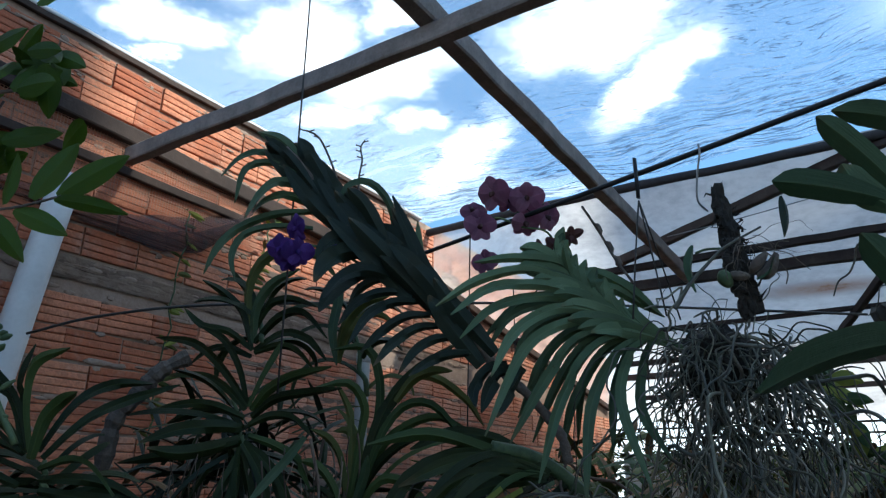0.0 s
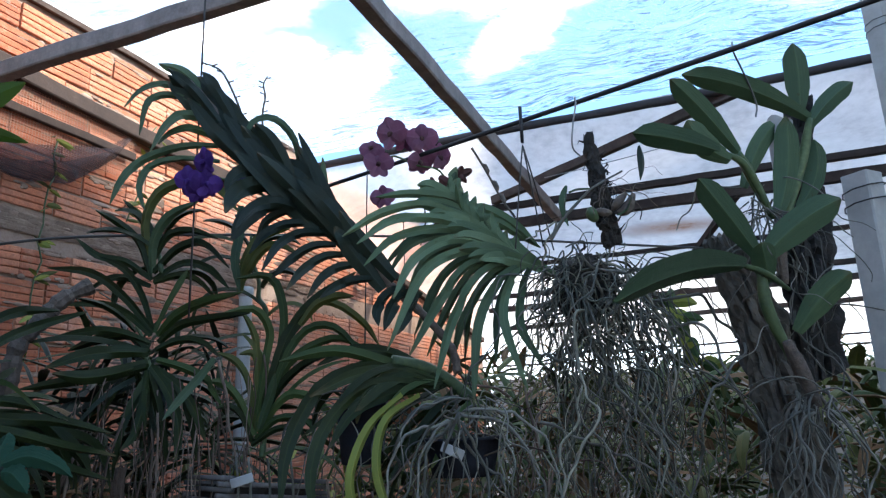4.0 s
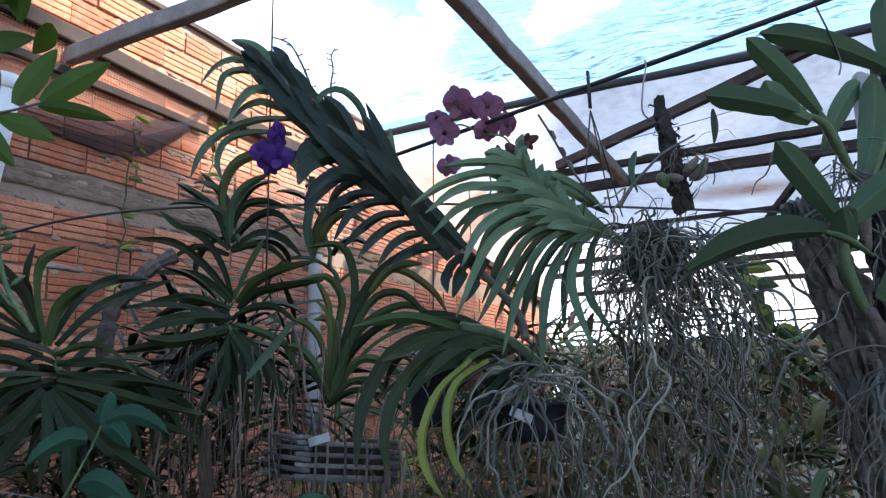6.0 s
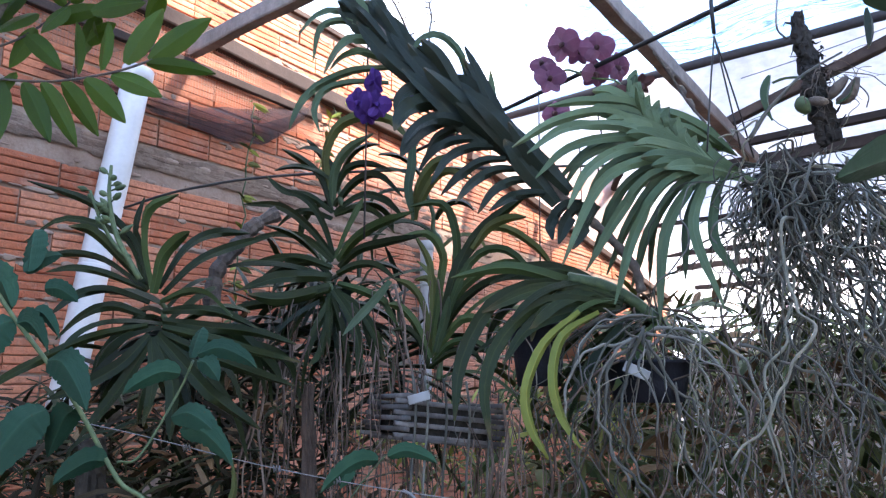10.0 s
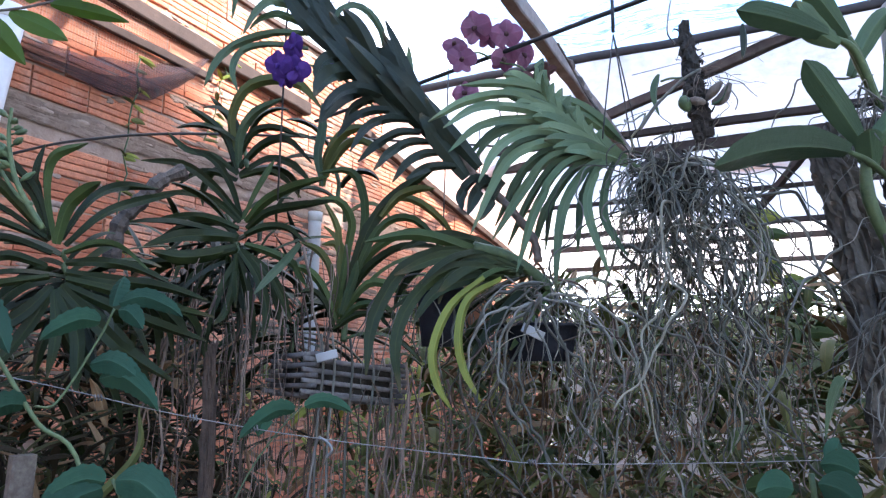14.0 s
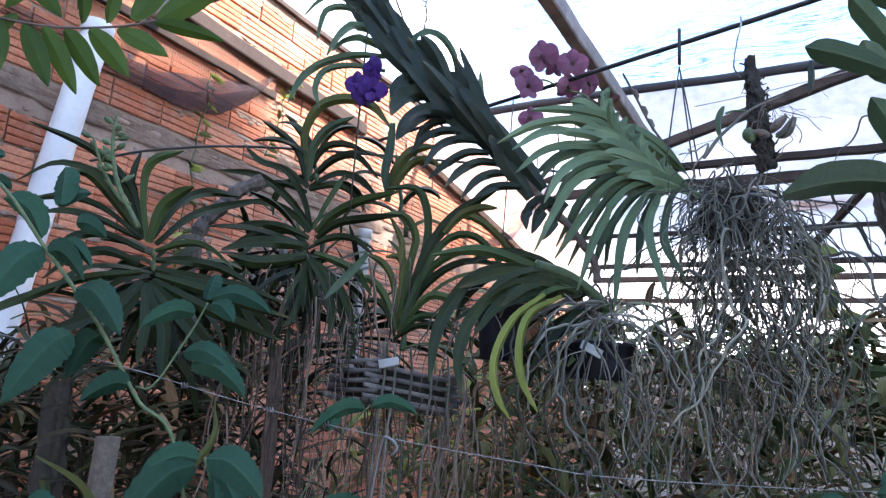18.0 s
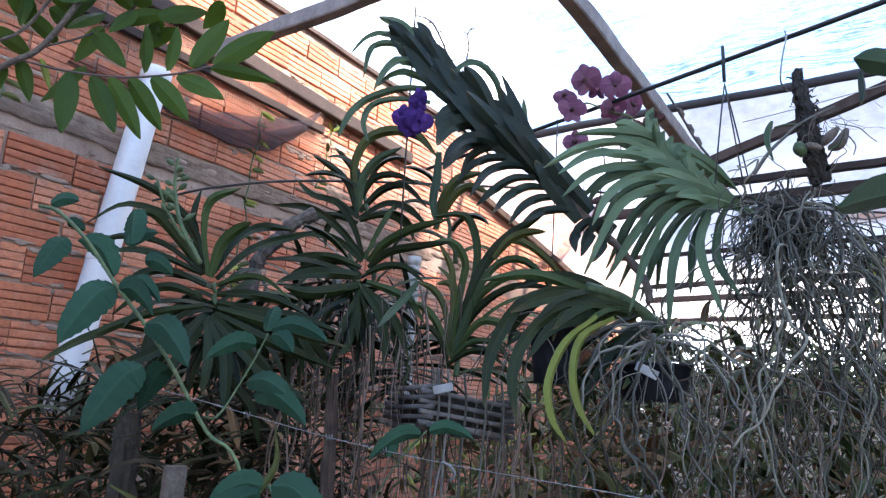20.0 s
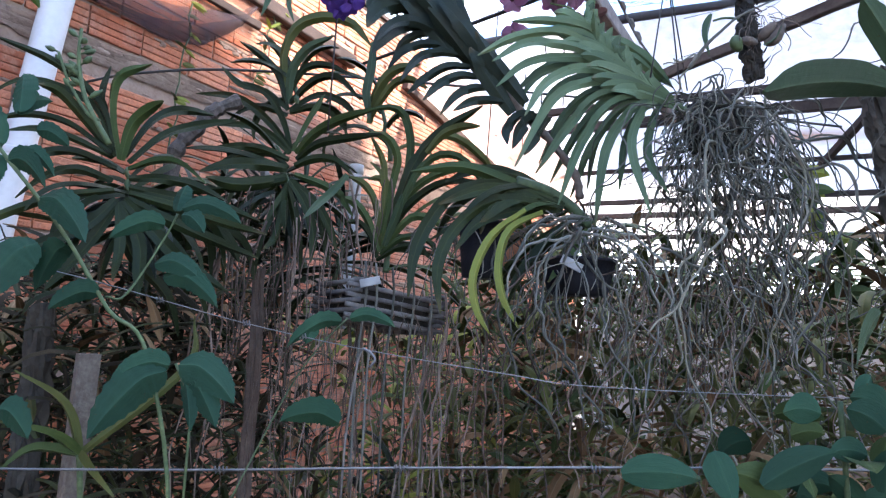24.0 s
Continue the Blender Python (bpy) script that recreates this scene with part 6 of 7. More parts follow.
s.tube(spline([(0.429, 1.080, 1.866), (0.449, 1.080, 1.873), (0.478, 1.080, 1.874)], 5), 0.0022, 6)
part("leaf_stalk", s, STEM_GREEN, figure)
for i in range(46):
    o = Vector((0.485, 1.088, 1.98)).lerp(Vector((0.514, 1.094, 1.775)), r.random()) + Vector((r.choice((-1, 1)) * r.uniform(0.010, 0.018), r.uniform(-0.015, 0), 0))
    s = Shape()
    s.tube([o, o + jig(r, 0.008), o + jig(r, 0.016)], [0.0022, 0.0017, 0.0006], 4)
    part("bark_flake", s, BARK_DARK, figure)
s = Shape()
way5 = spline([(0.385, 1.080, 1.771), (0.410, 1.070, 1.810), (0.435, 1.060, 1.837), (0.471, 1.060, 1.870), (0.534, 1.060, 1.905)], 6)
s.tube(way5, [0.0040 - 0.00009 * i for i in range(len(way5))], 6)
part("aerial_root", s, ROOT_PALE, figure)
roots_hang(figure, (0.510, 1.060, 1.874), 14, 0.10, (0.018, 0.012, 0.015), 93, rad=(0.0007, 0.0014), fall=0.5, start=1.0, step=0.014, mat=STEM)
s = Shape()
s.tube(spline([(0.527, 1.050, 1.861), (0.548, 1.050, 1.842), (0.560, 1.050, 1.823), (0.555, 1.050, 1.804)], 5), 0.0011, 5)
part("dry_stalk", s, STEM, figure)

# ---------------- broad-leaved orchid on its log ----------------
cattleya = thing("cattleya_orchid", (0.766, 0.980, 1.714), "broad-leaved orchid mounted on a grey bark log", "orchid")
for a, b, wide, rise, tilt in (
    ((0.711, 0.950, 1.904), (0.565, 0.900, 2.018), 0.042, (0, 0, 0.008), 0.25),
    ((0.888, 0.970, 1.987), (0.590, 0.900, 2.028), 0.046, (0, 0, 0.018), 0.5),
    ((0.877, 0.980, 2.004), (0.871, 0.960, 2.141), 0.050, (0.005, 0, 0), 0.1),
    ((0.678, 0.940, 1.898), (0.479, 0.890, 1.909), 0.046, (0, 0, 0.006), 0.3),
    ((0.686, 0.940, 1.885), (0.606, 0.930, 1.955), 0.046, (-0.01, 0, -0.008), 0.2),
    ((0.723, 0.950, 1.704), (0.593, 0.900, 1.833), 0.048, (0, 0, 0.004), 0.2),
    ((0.708, 0.930, 1.695), (0.817, 0.850, 1.784), 0.056, (0, 0, 0.012), 0.5),
    ((0.796, 0.980, 1.798), (0.836, 0.970, 1.989), 0.050, (0.012, 0, 0), 0.1),
    ((0.893, 0.980, 1.975), (0.999, 0.970, 2.069), 0.040, (0, 0, 0.01), 0.2),
    ((0.656, 0.900, 1.681), (0.334, 0.710, 1.592), 0.064, (0, 0, 0.016), 0.75),
    ((0.850, 0.990, 1.814), (0.906, 0.990, 1.952), 0.040, (0.02, 0, 0), 0.2),
    ((0.733, 0.950, 1.661), (0.693, 0.900, 1.720), 0.044, (0, 0, 0), 0.2),
    ((0.787, 0.970, 1.576), (0.855, 0.900, 1.669), 0.048, (0, 0, 0.01), 0.4),
    ((0.740, 0.990, 1.851), (0.836, 0.990, 1.988), 0.038, (0, 0, 0.02), 0.2),
):
    a, b = Vector(a), Vector(b)
    s = Shape()
    s.ribbon(arc(a, b, rise, 11), (b - a).cross(Vector((0.2, 1, 0.3))) + Vector((0, 1, 0)) * tilt * (b - a).length, wide * 0.95, tongue_profile, 0.26, 0.0022)
    part("leaf", s, LEAF_CATTLEYA, cattleya)
s = Shape()
s.ribbon(arc((0.487, 0.890, 1.886), (0.482, 0.890, 1.825), (0.004, 0, 0)), (0.8, 0.3, 0.3), 0.017, oval_profile)
part("dead_leaf", s, LEAF_DEEP_SHADE, cattleya, "small dark withered leaf")
for a, m, b, rad in (((0.711, 0.950, 1.904), (0.735, 0.960, 1.866), (0.783, 0.980, 1.788), 0.008), ((0.888, 0.970, 1.987), (0.865, 0.980, 1.905), (0.816, 0.990, 1.785), 0.008), ((0.715, 0.940, 1.697), (0.722, 0.950, 1.615), (0.779, 0.970, 1.504), 0.009), ((0.796, 0.980, 1.798), (0.786, 0.980, 1.733), (0.785, 0.980, 1.664), 0.010), ((0.678, 0.940, 1.898), (0.721, 0.950, 1.878), (0.769, 0.970, 1.801), 0.006), ((0.656, 0.900, 1.681), (0.713, 0.930, 1.674), (0.785, 0.970, 1.652), 0.005), ((0.741, 0.940, 1.557), (0.766, 0.950, 1.512), (0.796, 0.960, 1.448), 0.011)):
    s = Shape()
    line2 = spline([a, m, b], 6)
    s.tube(line2, [rad * (0.7 + 0.5 * math.sin(math.pi * i / 12)) for i in range(13)], 8)
    part("pseudobulb", s, STEM_GREEN if rad < 0.0095 else STEM, cattleya)
roots_hang(cattleya, (0.786, 0.950, 1.458), 40, 0.30, (0.035, 0.03, 0.02), 91, rad=(0.0016, 0.003), fall=1.1, mat=ROOT_PALE)
roots_hang(cattleya, (0.756, 0.970, 1.792), 22, 0.16, (0.03, 0.03, 0.03), 92, rad=(0.0012, 0.002), fall=0.8, mat=ROOT_PALE)

log = thing("bark_log", (0.778, 1.060, 1.530), "leaning grey log of deeply fissured bark", "log")
bark(log, [(0.711, 1.040, 1.770), (0.756, 1.050, 1.650), (0.796, 1.060, 1.509), (0.831, 1.070, 1.326), (0.865, 1.080, 1.187)], 0.034, 0.058, 14, BARK, 56, 16)
bark(log, [(0.940, 1.050, 2.063), (0.907, 1.050, 1.934), (0.912, 1.060, 1.814), (0.908, 1.070, 1.676), (0.905, 1.080, 1.502)], 0.030, 0.050, 15, BARK_DARK, 48, 14)
for i, (a, b) in enumerate((((0.793, 1.000, 1.842), 14), ((0.822, 1.000, 1.716), 12), ((0.810, 1.000, 1.579), 12))):
    roots_hang(log, a, b, 0.22, (0.04, 0.015, 0.04), 96 + i, rad=(0.0012, 0.0026), fall=0.7, mat=ROOT_PALE)

log = thing("bark_log", (-0.45, 1.45, 0.0), "upright brown log standing before the brick wall", "log")
bark(log, [(-0.454, 1.45, 1.375), (-0.452, 1.45, 1.287), (-0.449, 1.45, 1.21), (-0.445, 1.45, 0.6), (-0.44, 1.45, 0.0)], 0.014, 0.016, 17, STEM_BROWN, 30, 12)

post = thing("concrete_post", (1.30, 1.30, 0.0), "pale square concrete post with wire ties", "post")
s = Shape()
foot, head = Vector((1.285, 1.30, 0.0)), Vector((1.285, 1.30, 2.0))
s.box((foot + head) / 2, (head - foot) / 2, (0.032, 0.010, 0), (-0.010, 0.032, 0))
part("post_shaft", s, CONCRETE, post, smooth=False)
s = Shape()
s.tube([(1.285 + 0.05 * math.cos(i * 0.7), 1.30 + 0.05 * math.sin(i * 0.7), 1.90 + 0.004 * i) for i in range(20)], 0.002, 5)
part("wire_tie", s, WIRE_DARK, post)

far = Vector((2.375, 2.200, 3.033))
post = thing("concrete_post", (far.x, far.y, 0.0), "tall pale concrete post carrying the roof", "post")
s = Shape()
s.box((far.x, far.y, 1.72), (0, 0, 1.72), (0.042, 0.012, 0), (-0.012, 0.042, 0))
part("post_shaft", s, CONCRETE, post, smooth=False)
s = Shape()
s.tube([(far.x + 0.062 * math.cos(i * 0.7), far.y + 0.062 * math.sin(i * 0.7), far.z - 0.03 + 0.004 * i) for i in range(20)], 0.002, 5)
part("wire_tie", s, WIRE_DARK, post)

sleeve = Shape()
r = random.Random(37)
a, b = Vector((0.845, 1.000, 1.995)), Vector((0.838, 1.000, 1.874))
rings = []
for q, wide in ((0, 0.021), (0.03, 0.0235), (0.35, 0.023), (0.7, 0.021), (1.0, 0.019), (0.97, 0.016), (0.35, 0.020), (0.04, 0.020)):
    rings.append([a.lerp(b, q) + Vector((math.cos(t) * wide, math.sin(t) * wide, (0.008 * math.sin(t * 2 + 1) if q < 0.1 else 0) + r.uniform(-0.001, 0.001))) for t in [2 * math.pi * j / 18 for j in range(18)]])
sleeve.ring_tube(rings, close=False)
solid("plastic_sleeve", sleeve, CONCRETE, "torn pale plastic sleeve hanging on a wire hook", "sleeve")

# ---------------- basket, pots, labels ----------------
basket = thing("slatted_basket", (-0.19, 1.40, 1.255), "square hanging basket of grey wooden slats", "basket")
o, r = Vector((-0.185, 1.43, 1.268)), random.Random(3)
hung = Matrix.Rotation(radians(-5), 3, "X") @ Matrix.Rotation(radians(5), 3, "Y") @ Matrix.Rotation(radians(30), 3, "Z")
ex, ey, ez = hung @ Vector((1, 0, 0)), hung @ Vector((0, 1, 0)), hung @ Vector((0, 0, 1))
s = Shape()
s.box(o + ez * 0.032, ez * 0.030, ex * 0.088, ey * 0.088)
part("potting_bark", s, BARK_DARK, basket, "dark packed potting bark", smooth=False)
for lv in range(4):
    for k, (d, q) in enumerate(((ex, ey), (ey, ex))):
        for sg in (-1, 1):
            s = Shape()
            s.box(o + q * 0.100 * sg + ez * (0.021 * lv + 0.0105 * k) + jig(r, 0.001), d * r.uniform(0.112, 0.122), q * 0.0065, ez * 0.0046)
            part("slat", s, WOOD_PALE, basket)
for i in range(6):
    s = Shape()
    s.box(o + ey * (-0.10 + 0.04 * i) - ez * 0.006, ex * 0.100, ey * 0.009, ez * 0.004)
    part("bottom_slat", s, WOOD_PALE, basket)
for sx in (-1, 1):
    for sy in (-1, 1):
        s = Shape()
        s.tube(sag(o + ex * 0.100 * sx + ey * 0.100 * sy - ez * 0.015, o + ex * 0.100 * sx + ey * 0.100 * sy + ez * 0.10, 0, 3), 0.0014, 6)
        part("corner_wire", s, WIRE_DARK, basket)
for dx in (-0.085, -0.060, -0.02, 0.03, 0.075):
    s = Shape()
    s.tube(spline([o - ey * 0.112 + ex * dx + UP * 0.115, o - ey * 0.114 + ex * (dx + 0.006) + UP * 0.04, o - ey * 0.113 + ex * (dx - 0.004) - UP * 0.10, o - ey * 0.110 + ex * dx - UP * 0.35], 6), 0.0026, 6)
    part("root", s, ROOT_PALE, basket)


def pot(at, rad, high, mat, label, seed):
    t = thing("orchid_pot", at, label, "pot")
    at = Vector(at)
    s = Shape()
    prof = [(0.80, 0), (0.90, 0.4), (1.0, 0.92), (1.06, 0.92), (1.06, 1.0), (0.95, 1.0), (0.9, 0.9)]
    s.ring_tube([[at + Vector((math.cos(a) * rad * p, math.sin(a) * rad * p, h * high)) for a in [2 * math.pi * j / 20 for j in range(20)]] for p, h in prof])
    part("shell", s, mat, t)
    roots_hang(t, at + UP * high, 26, high * 2.4, (rad, rad, 0.01), seed, rad=(0.0014, 0.0026), start=1.2, fall=0.9, mat=ROOT_PALE)
    return t


pot((0.037, 1.270, 1.373), 0.050, 0.115, POT_BLACK, "black plastic pot wrapped in pale roots", 51)
pot((0.222, 1.210, 1.346), 0.072, 0.07, POT_BLACK, "shallow black pot under arching roots", 52)
pot((0.483, 1.230, 1.671), 0.042, 0.08, POT_BLACK, "dark pot buried in the ball of aerial roots", 54)
pot((0.13, 1.75, 1.44), 0.09, 0.12, TERRACOTTA, "round terracotta pot behind the orchids", 53)
for label, p, turn in (("blank white plant label stuck in the pot", (0.184, 1.100, 1.397), -25), ("blank white plant label on the slatted basket", (-0.189, 1.280, 1.353), 15)):
    s = Shape()
    t = radians(turn)
    s.box(p, Vector((math.cos(t), 0, math.sin(t))) * 0.021, Vector((-math.sin(t), 0.2, math.cos(t))) * 0.0085, Vector((0, 1, 0)) * 0.0006)
    solid("plant_label", s, LABEL, label, "label")

# two yellowing leaves that hang below the drooping orchid
for pts in (((0.103, 1.140, 1.496), (0.042, 1.120, 1.443), (0.009, 1.100, 1.368), (0.016, 1.100, 1.308), (0.041, 1.100, 1.263)), ((0.135, 1.140, 1.494), (0.073, 1.120, 1.455), (0.053, 1.100, 1.390), (0.063, 1.100, 1.330), (0.092, 1.100, 1.277))):
    s = Shape()
    s.ribbon(spline(pts, 4), (0.8, 0.5, 0.1), 0.019, strap_profile, 0.3)
    leaf = solid("drooping_leaf", s, LEAF_YELLOW, "long yellowing strap leaf hanging from the orchid", "leaf")

# ---------------- leafy branch and climbing vine near the camera ----------------


def toothed_profile(s):
    return pointed_profile(s) * (1.04 if int(round(s * 20)) % 2 else 0.93)


def vine_leaf(parent, a, b, wide, tilt):
    """A soft toothed leaf that arches and lets its tip hang."""
    a, b = Vector(a), Vector(b)
    s = Shape()
    line6 = spline([a, a.lerp(b, 0.35) + UP * (b - a).length * 0.14, a.lerp(b, 0.75) + UP * (b - a).length * 0.07, b - UP * (b - a).length * 0.06], 7)
    s.ribbon(line6[:21], (b - a).cross(Vector((0.1, 1, 0.25))).normalized() + Vector((0, 1, 0)) * tilt, wide, toothed_profile, 0.32, 0.0009, 0.07)
    return part("leaf", s, LEAF_TEAL, parent)


def leaflet(parent, a, b, wide, mat, rise=0.006, tilt=0.0, prof=pointed_profile, fold=0.18):
    a, b = Vector(a), Vector(b)
    s = Shape()
    s.ribbon(arc(a, b, (0, 0, rise), 8), (b - a).cross(Vector((0.1, 1, 0.25))).normalized() + Vector((0, 1, 0)) * tilt, wide, prof, fold, 0.0009, 0.03)
    return part("leaf", s, mat, parent)


branch = thing("leafy_branch", (-1.258, 1.182, 1.959), "fresh green branch with paired oval leaflets", "branch")
for pts, rad in ((((-1.348, 1.206, 1.927), (-1.200, 1.194, 2.016), (-1.130, 1.194, 2.060), (-1.054, 1.182, 2.171), (-1.038, 1.182, 2.251)), 0.007), (((-1.163, 1.194, 2.026), (-1.059, 1.182, 1.999), (-0.928, 1.182, 1.986), (-0.796, 1.170, 1.992), (-0.711, 1.170, 2.015)), 0.0026), (((-1.130, 1.194, 2.060), (-1.042, 1.230, 2.119), (-0.961, 1.254, 2.211), (-0.929, 1.254, 2.273)), 0.0026)):
    s = Shape()
    s.tube(spline(pts, 6), rad, 6)
    part("twig", s, STEM, branch)
for a, b, wide in (
    ((-0.718, 1.170, 2.015), (-0.588, 1.158, 2.092), 0.036), ((-0.767, 1.170, 2.010), (-0.697, 1.170, 2.126), 0.034), ((-0.816, 1.170, 1.999), (-0.813, 1.170, 2.105), 0.034), ((-0.873, 1.182, 2.000), (-0.891, 1.182, 2.115), 0.034), ((-0.723, 1.170, 2.008), (-0.572, 1.158, 1.972), 0.022),
    ((-0.795, 1.170, 1.986), (-0.685, 1.170, 1.935), 0.030), ((-0.851, 1.170, 1.980), (-0.756, 1.170, 1.884), 0.034), ((-0.908, 1.182, 1.982), (-0.818, 1.182, 1.864), 0.036), ((-0.953, 1.182, 1.984), (-0.861, 1.182, 1.843), 0.034), ((-0.992, 1.182, 1.987), (-0.919, 1.182, 1.855), 0.032), ((-1.045, 1.182, 1.995), (-1.038, 1.182, 1.851), 0.036), ((-1.009, 1.182, 2.007), (-1.114, 1.206, 1.934), 0.030)
):
    leaflet(branch, a, b, wide * 1.4, LEAF_FRESH, 0.004, r.uniform(-0.3, 0.5), oval_profile)
for a, b, wide in (
    ((-1.018, 1.230, 2.135), (-1.078, 1.242, 2.052), 0.030), ((-0.994, 1.230, 2.150), (-0.869, 1.242, 2.183), 0.028), ((-1.044, 1.230, 2.127), (-0.948, 1.230, 2.035), 0.030), ((-0.966, 1.242, 2.195), (-1.043, 1.254, 2.287), 0.030), ((-1.102, 1.206, 2.082), (-1.230, 1.230, 2.174), 0.032), ((-1.077, 1.206, 2.162), (-1.187, 1.230, 2.236), 0.032), ((-1.098, 1.206, 2.133), (-1.036, 1.230, 2.239), 0.03), ((-1.163, 1.206, 2.052), (-1.303, 1.230, 2.128), 0.034), ((-1.186, 1.206, 2.037), (-1.157, 1.230, 1.944), 0.030), ((-1.209, 1.206, 2.015), (-1.287, 1.230, 1.927), 0.034)
):
    leaflet(branch, a, b, wide * 1.4, LEAF_FRESH, 0.004, r.uniform(-0.2, 0.5), oval_profile)
leaflet(branch, (-1.134, 1.206, 2.038), (-1.094, 1.206, 1.955), 0.022, LEAF_YELLOW, 0.002)

vine = thing("climbing_vine", (-0.435, 0.800, 1.203), "soft blue-green leafy vine rising by the stake", "vine")
for pts, rad in (
    (((-0.36, 0.80, 0.0), (-0.38, 0.80, 0.9), (-0.435, 0.8, 1.203), (-0.494, 0.8, 1.268), (-0.55, 0.8, 1.348), (-0.599, 0.8, 1.407), (-0.654, 0.8, 1.467), (-0.707, 0.8, 1.529), (-0.757, 0.8, 1.571), (-0.789, 0.8, 1.58)), 0.0030),
    (((-0.508, 0.82, 1.285), (-0.495, 0.85, 1.290), (-0.463, 0.88, 1.371), (-0.446, 0.88, 1.412)), 0.0018),
    (((-0.37, 0.79, 0.7), (-0.368, 0.78, 1.121), (-0.374, 0.78, 1.164), (-0.393, 0.78, 1.205)), 0.002),
    (((-0.34, 0.88, 1.0), (-0.283, 0.97, 1.156), (-0.243, 0.990, 1.226), (-0.201, 1.000, 1.276)), 0.0014),
):
    s = Shape()
    s.tube(spline(pts, 6), rad, 6)
    part("stem", s, STEM_GREEN, vine)
for a, b, wide in (
    ((-0.654, 0.8, 1.463), (-0.696, 0.75, 1.374), 0.057),
    ((-0.649, 0.8, 1.458), (-0.57, 0.76, 1.421), 0.038),
    ((-0.657, 0.8, 1.479), (-0.748, 0.84, 1.544), 0.043),
    ((-0.629, 0.8, 1.473), (-0.572, 0.78, 1.439), 0.021),
    ((-0.615, 0.8, 1.503), (-0.579, 0.82, 1.488), 0.027),
    ((-0.64, 0.8, 1.526), (-0.66, 0.83, 1.594), 0.042),
    ((-0.645, 0.8, 1.525), (-0.614, 0.83, 1.555), 0.023),
    ((-0.601, 0.8, 1.41), (-0.507, 0.75, 1.353), 0.046),
    ((-0.595, 0.8, 1.35), (-0.644, 0.75, 1.258), 0.059),
    ((-0.559, 0.8, 1.35), (-0.609, 0.83, 1.29), 0.038),
    ((-0.509, 0.8, 1.289), (-0.558, 0.77, 1.266), 0.034),
):
    vine_leaf(vine, a, b, wide * 1.1, r.uniform(-0.2, 0.6))
for a, b, wide in (
    ((-0.762, 0.84, 1.541), (-0.786, 0.81, 1.473), 0.045),
    ((-0.799, 0.84, 1.594), (-0.753, 0.84, 1.603), 0.024),
    ((-0.767, 0.84, 1.565), (-0.748, 0.86, 1.558), 0.020),
):
    vine_leaf(vine, a, b, wide * 1.1, r.uniform(-0.2, 0.6))
for a, b, wide in (
    ((-0.463, 0.88, 1.395), (-0.529, 0.85, 1.369), 0.033),
    ((-0.44, 0.88, 1.42), (-0.345, 0.86, 1.404), 0.029),
    ((-0.448, 0.88, 1.416), (-0.443, 0.9, 1.462), 0.031),
    ((-0.44, 0.88, 1.41), (-0.398, 0.86, 1.385), 0.031),
    ((-0.471, 0.88, 1.337), (-0.388, 0.85, 1.315), 0.036),
    ((-0.457, 0.88, 1.318), (-0.359, 0.83, 1.283), 0.039),
):
    vine_leaf(vine, a, b, wide * 1.1, r.uniform(-0.2, 0.6))
for a, b, wide in (
    ((-0.253, 1.0, 1.263), (-0.264, 0.99, 1.231), 0.030),
    ((-0.211, 1.0, 1.27), (-0.294, 0.98, 1.228), 0.032),
    ((-0.197, 1.0, 1.275), (-0.121, 1.0, 1.268), 0.025),
):
    vine_leaf(vine, a, b, wide * 1.1, r.uniform(-0.2, 0.6))
for a, b, wide in (
    ((-0.401, 0.78, 1.202), (-0.464, 0.76, 1.186), 0.035),
    ((-0.389, 0.78, 1.203), (-0.305, 0.75, 1.165), 0.049),
    ((-0.404, 0.78, 1.195), (-0.479, 0.74, 1.115), 0.058),
    ((-0.384, 0.78, 1.192), (-0.325, 0.75, 1.134), 0.045),
    ((-0.38, 0.78, 1.185), (-0.36, 0.76, 1.125), 0.032),
    ((-0.18, 0.78, 1.142), (-0.258, 0.78, 1.143), 0.042),
    ((-0.607, 0.78, 1.137), (-0.554, 0.76, 1.107), 0.041),
):
    vine_leaf(vine, a, b, wide * 1.1, r.uniform(-0.2, 0.6))

shrub = thing("low_shrub", (0.52, 0.82, 0.9), "low shrub with rounded blue-green leaves", "shrub")
s = Shape()
s.tube(spline([(0.56, 0.86, 0.0), (0.55, 0.85, 0.6), (0.52, 0.83, 1.0), (0.50, 0.82, 1.2)], 5), 0.004, 6)
s.tube(spline([(0.56, 0.86, 0.5), (0.62, 0.85, 0.9), (0.62, 0.84, 1.15)], 5), 0.003, 6)
part("stem", s, STEM_GREEN, shrub)
r = random.Random(19)
for i in range(30):
    o = Vector((r.uniform(0.40, 0.70), r.uniform(0.78, 0.92), r.uniform(0.98, 1.20)))
    e = o + Vector((r.uniform(-1, 1), r.uniform(-0.5, 0.5), r.uniform(-0.7, 0.4))).normalized() * r.uniform(0.05, 0.075)
    leaflet(shrub, o, e, r.uniform(0.034, 0.05), LEAF_TEAL if i % 3 else LEAF_MID, 0.006, r.uniform(-0.3, 0.5), oval_profile)
leaflet(shrub, (0.545, 0.800, 1.325), (0.497, 0.780, 1.250), 0.036, LEAF_SAGE, 0.012, 0.5, pointed_profile)
for a, b in (((0.186, 0.780, 1.096), (0.281, 0.760, 1.098)), ((0.304, 0.780, 1.130), (0.325, 0.760, 1.065)), ((0.371, 0.780, 1.090), (0.456, 0.760, 1.141))):
    leaflet(shrub, a, b, 0.045, LEAF_TEAL, 0.006, 0.3, oval_profile)

# ---------------- growth on and before the wall ----------------
ivy = thing("wall_creeper", W(2.05, 0.03, 1.4), "thin yellow-green creeper climbing the brick wall", "creeper")
r = random.Random(29)
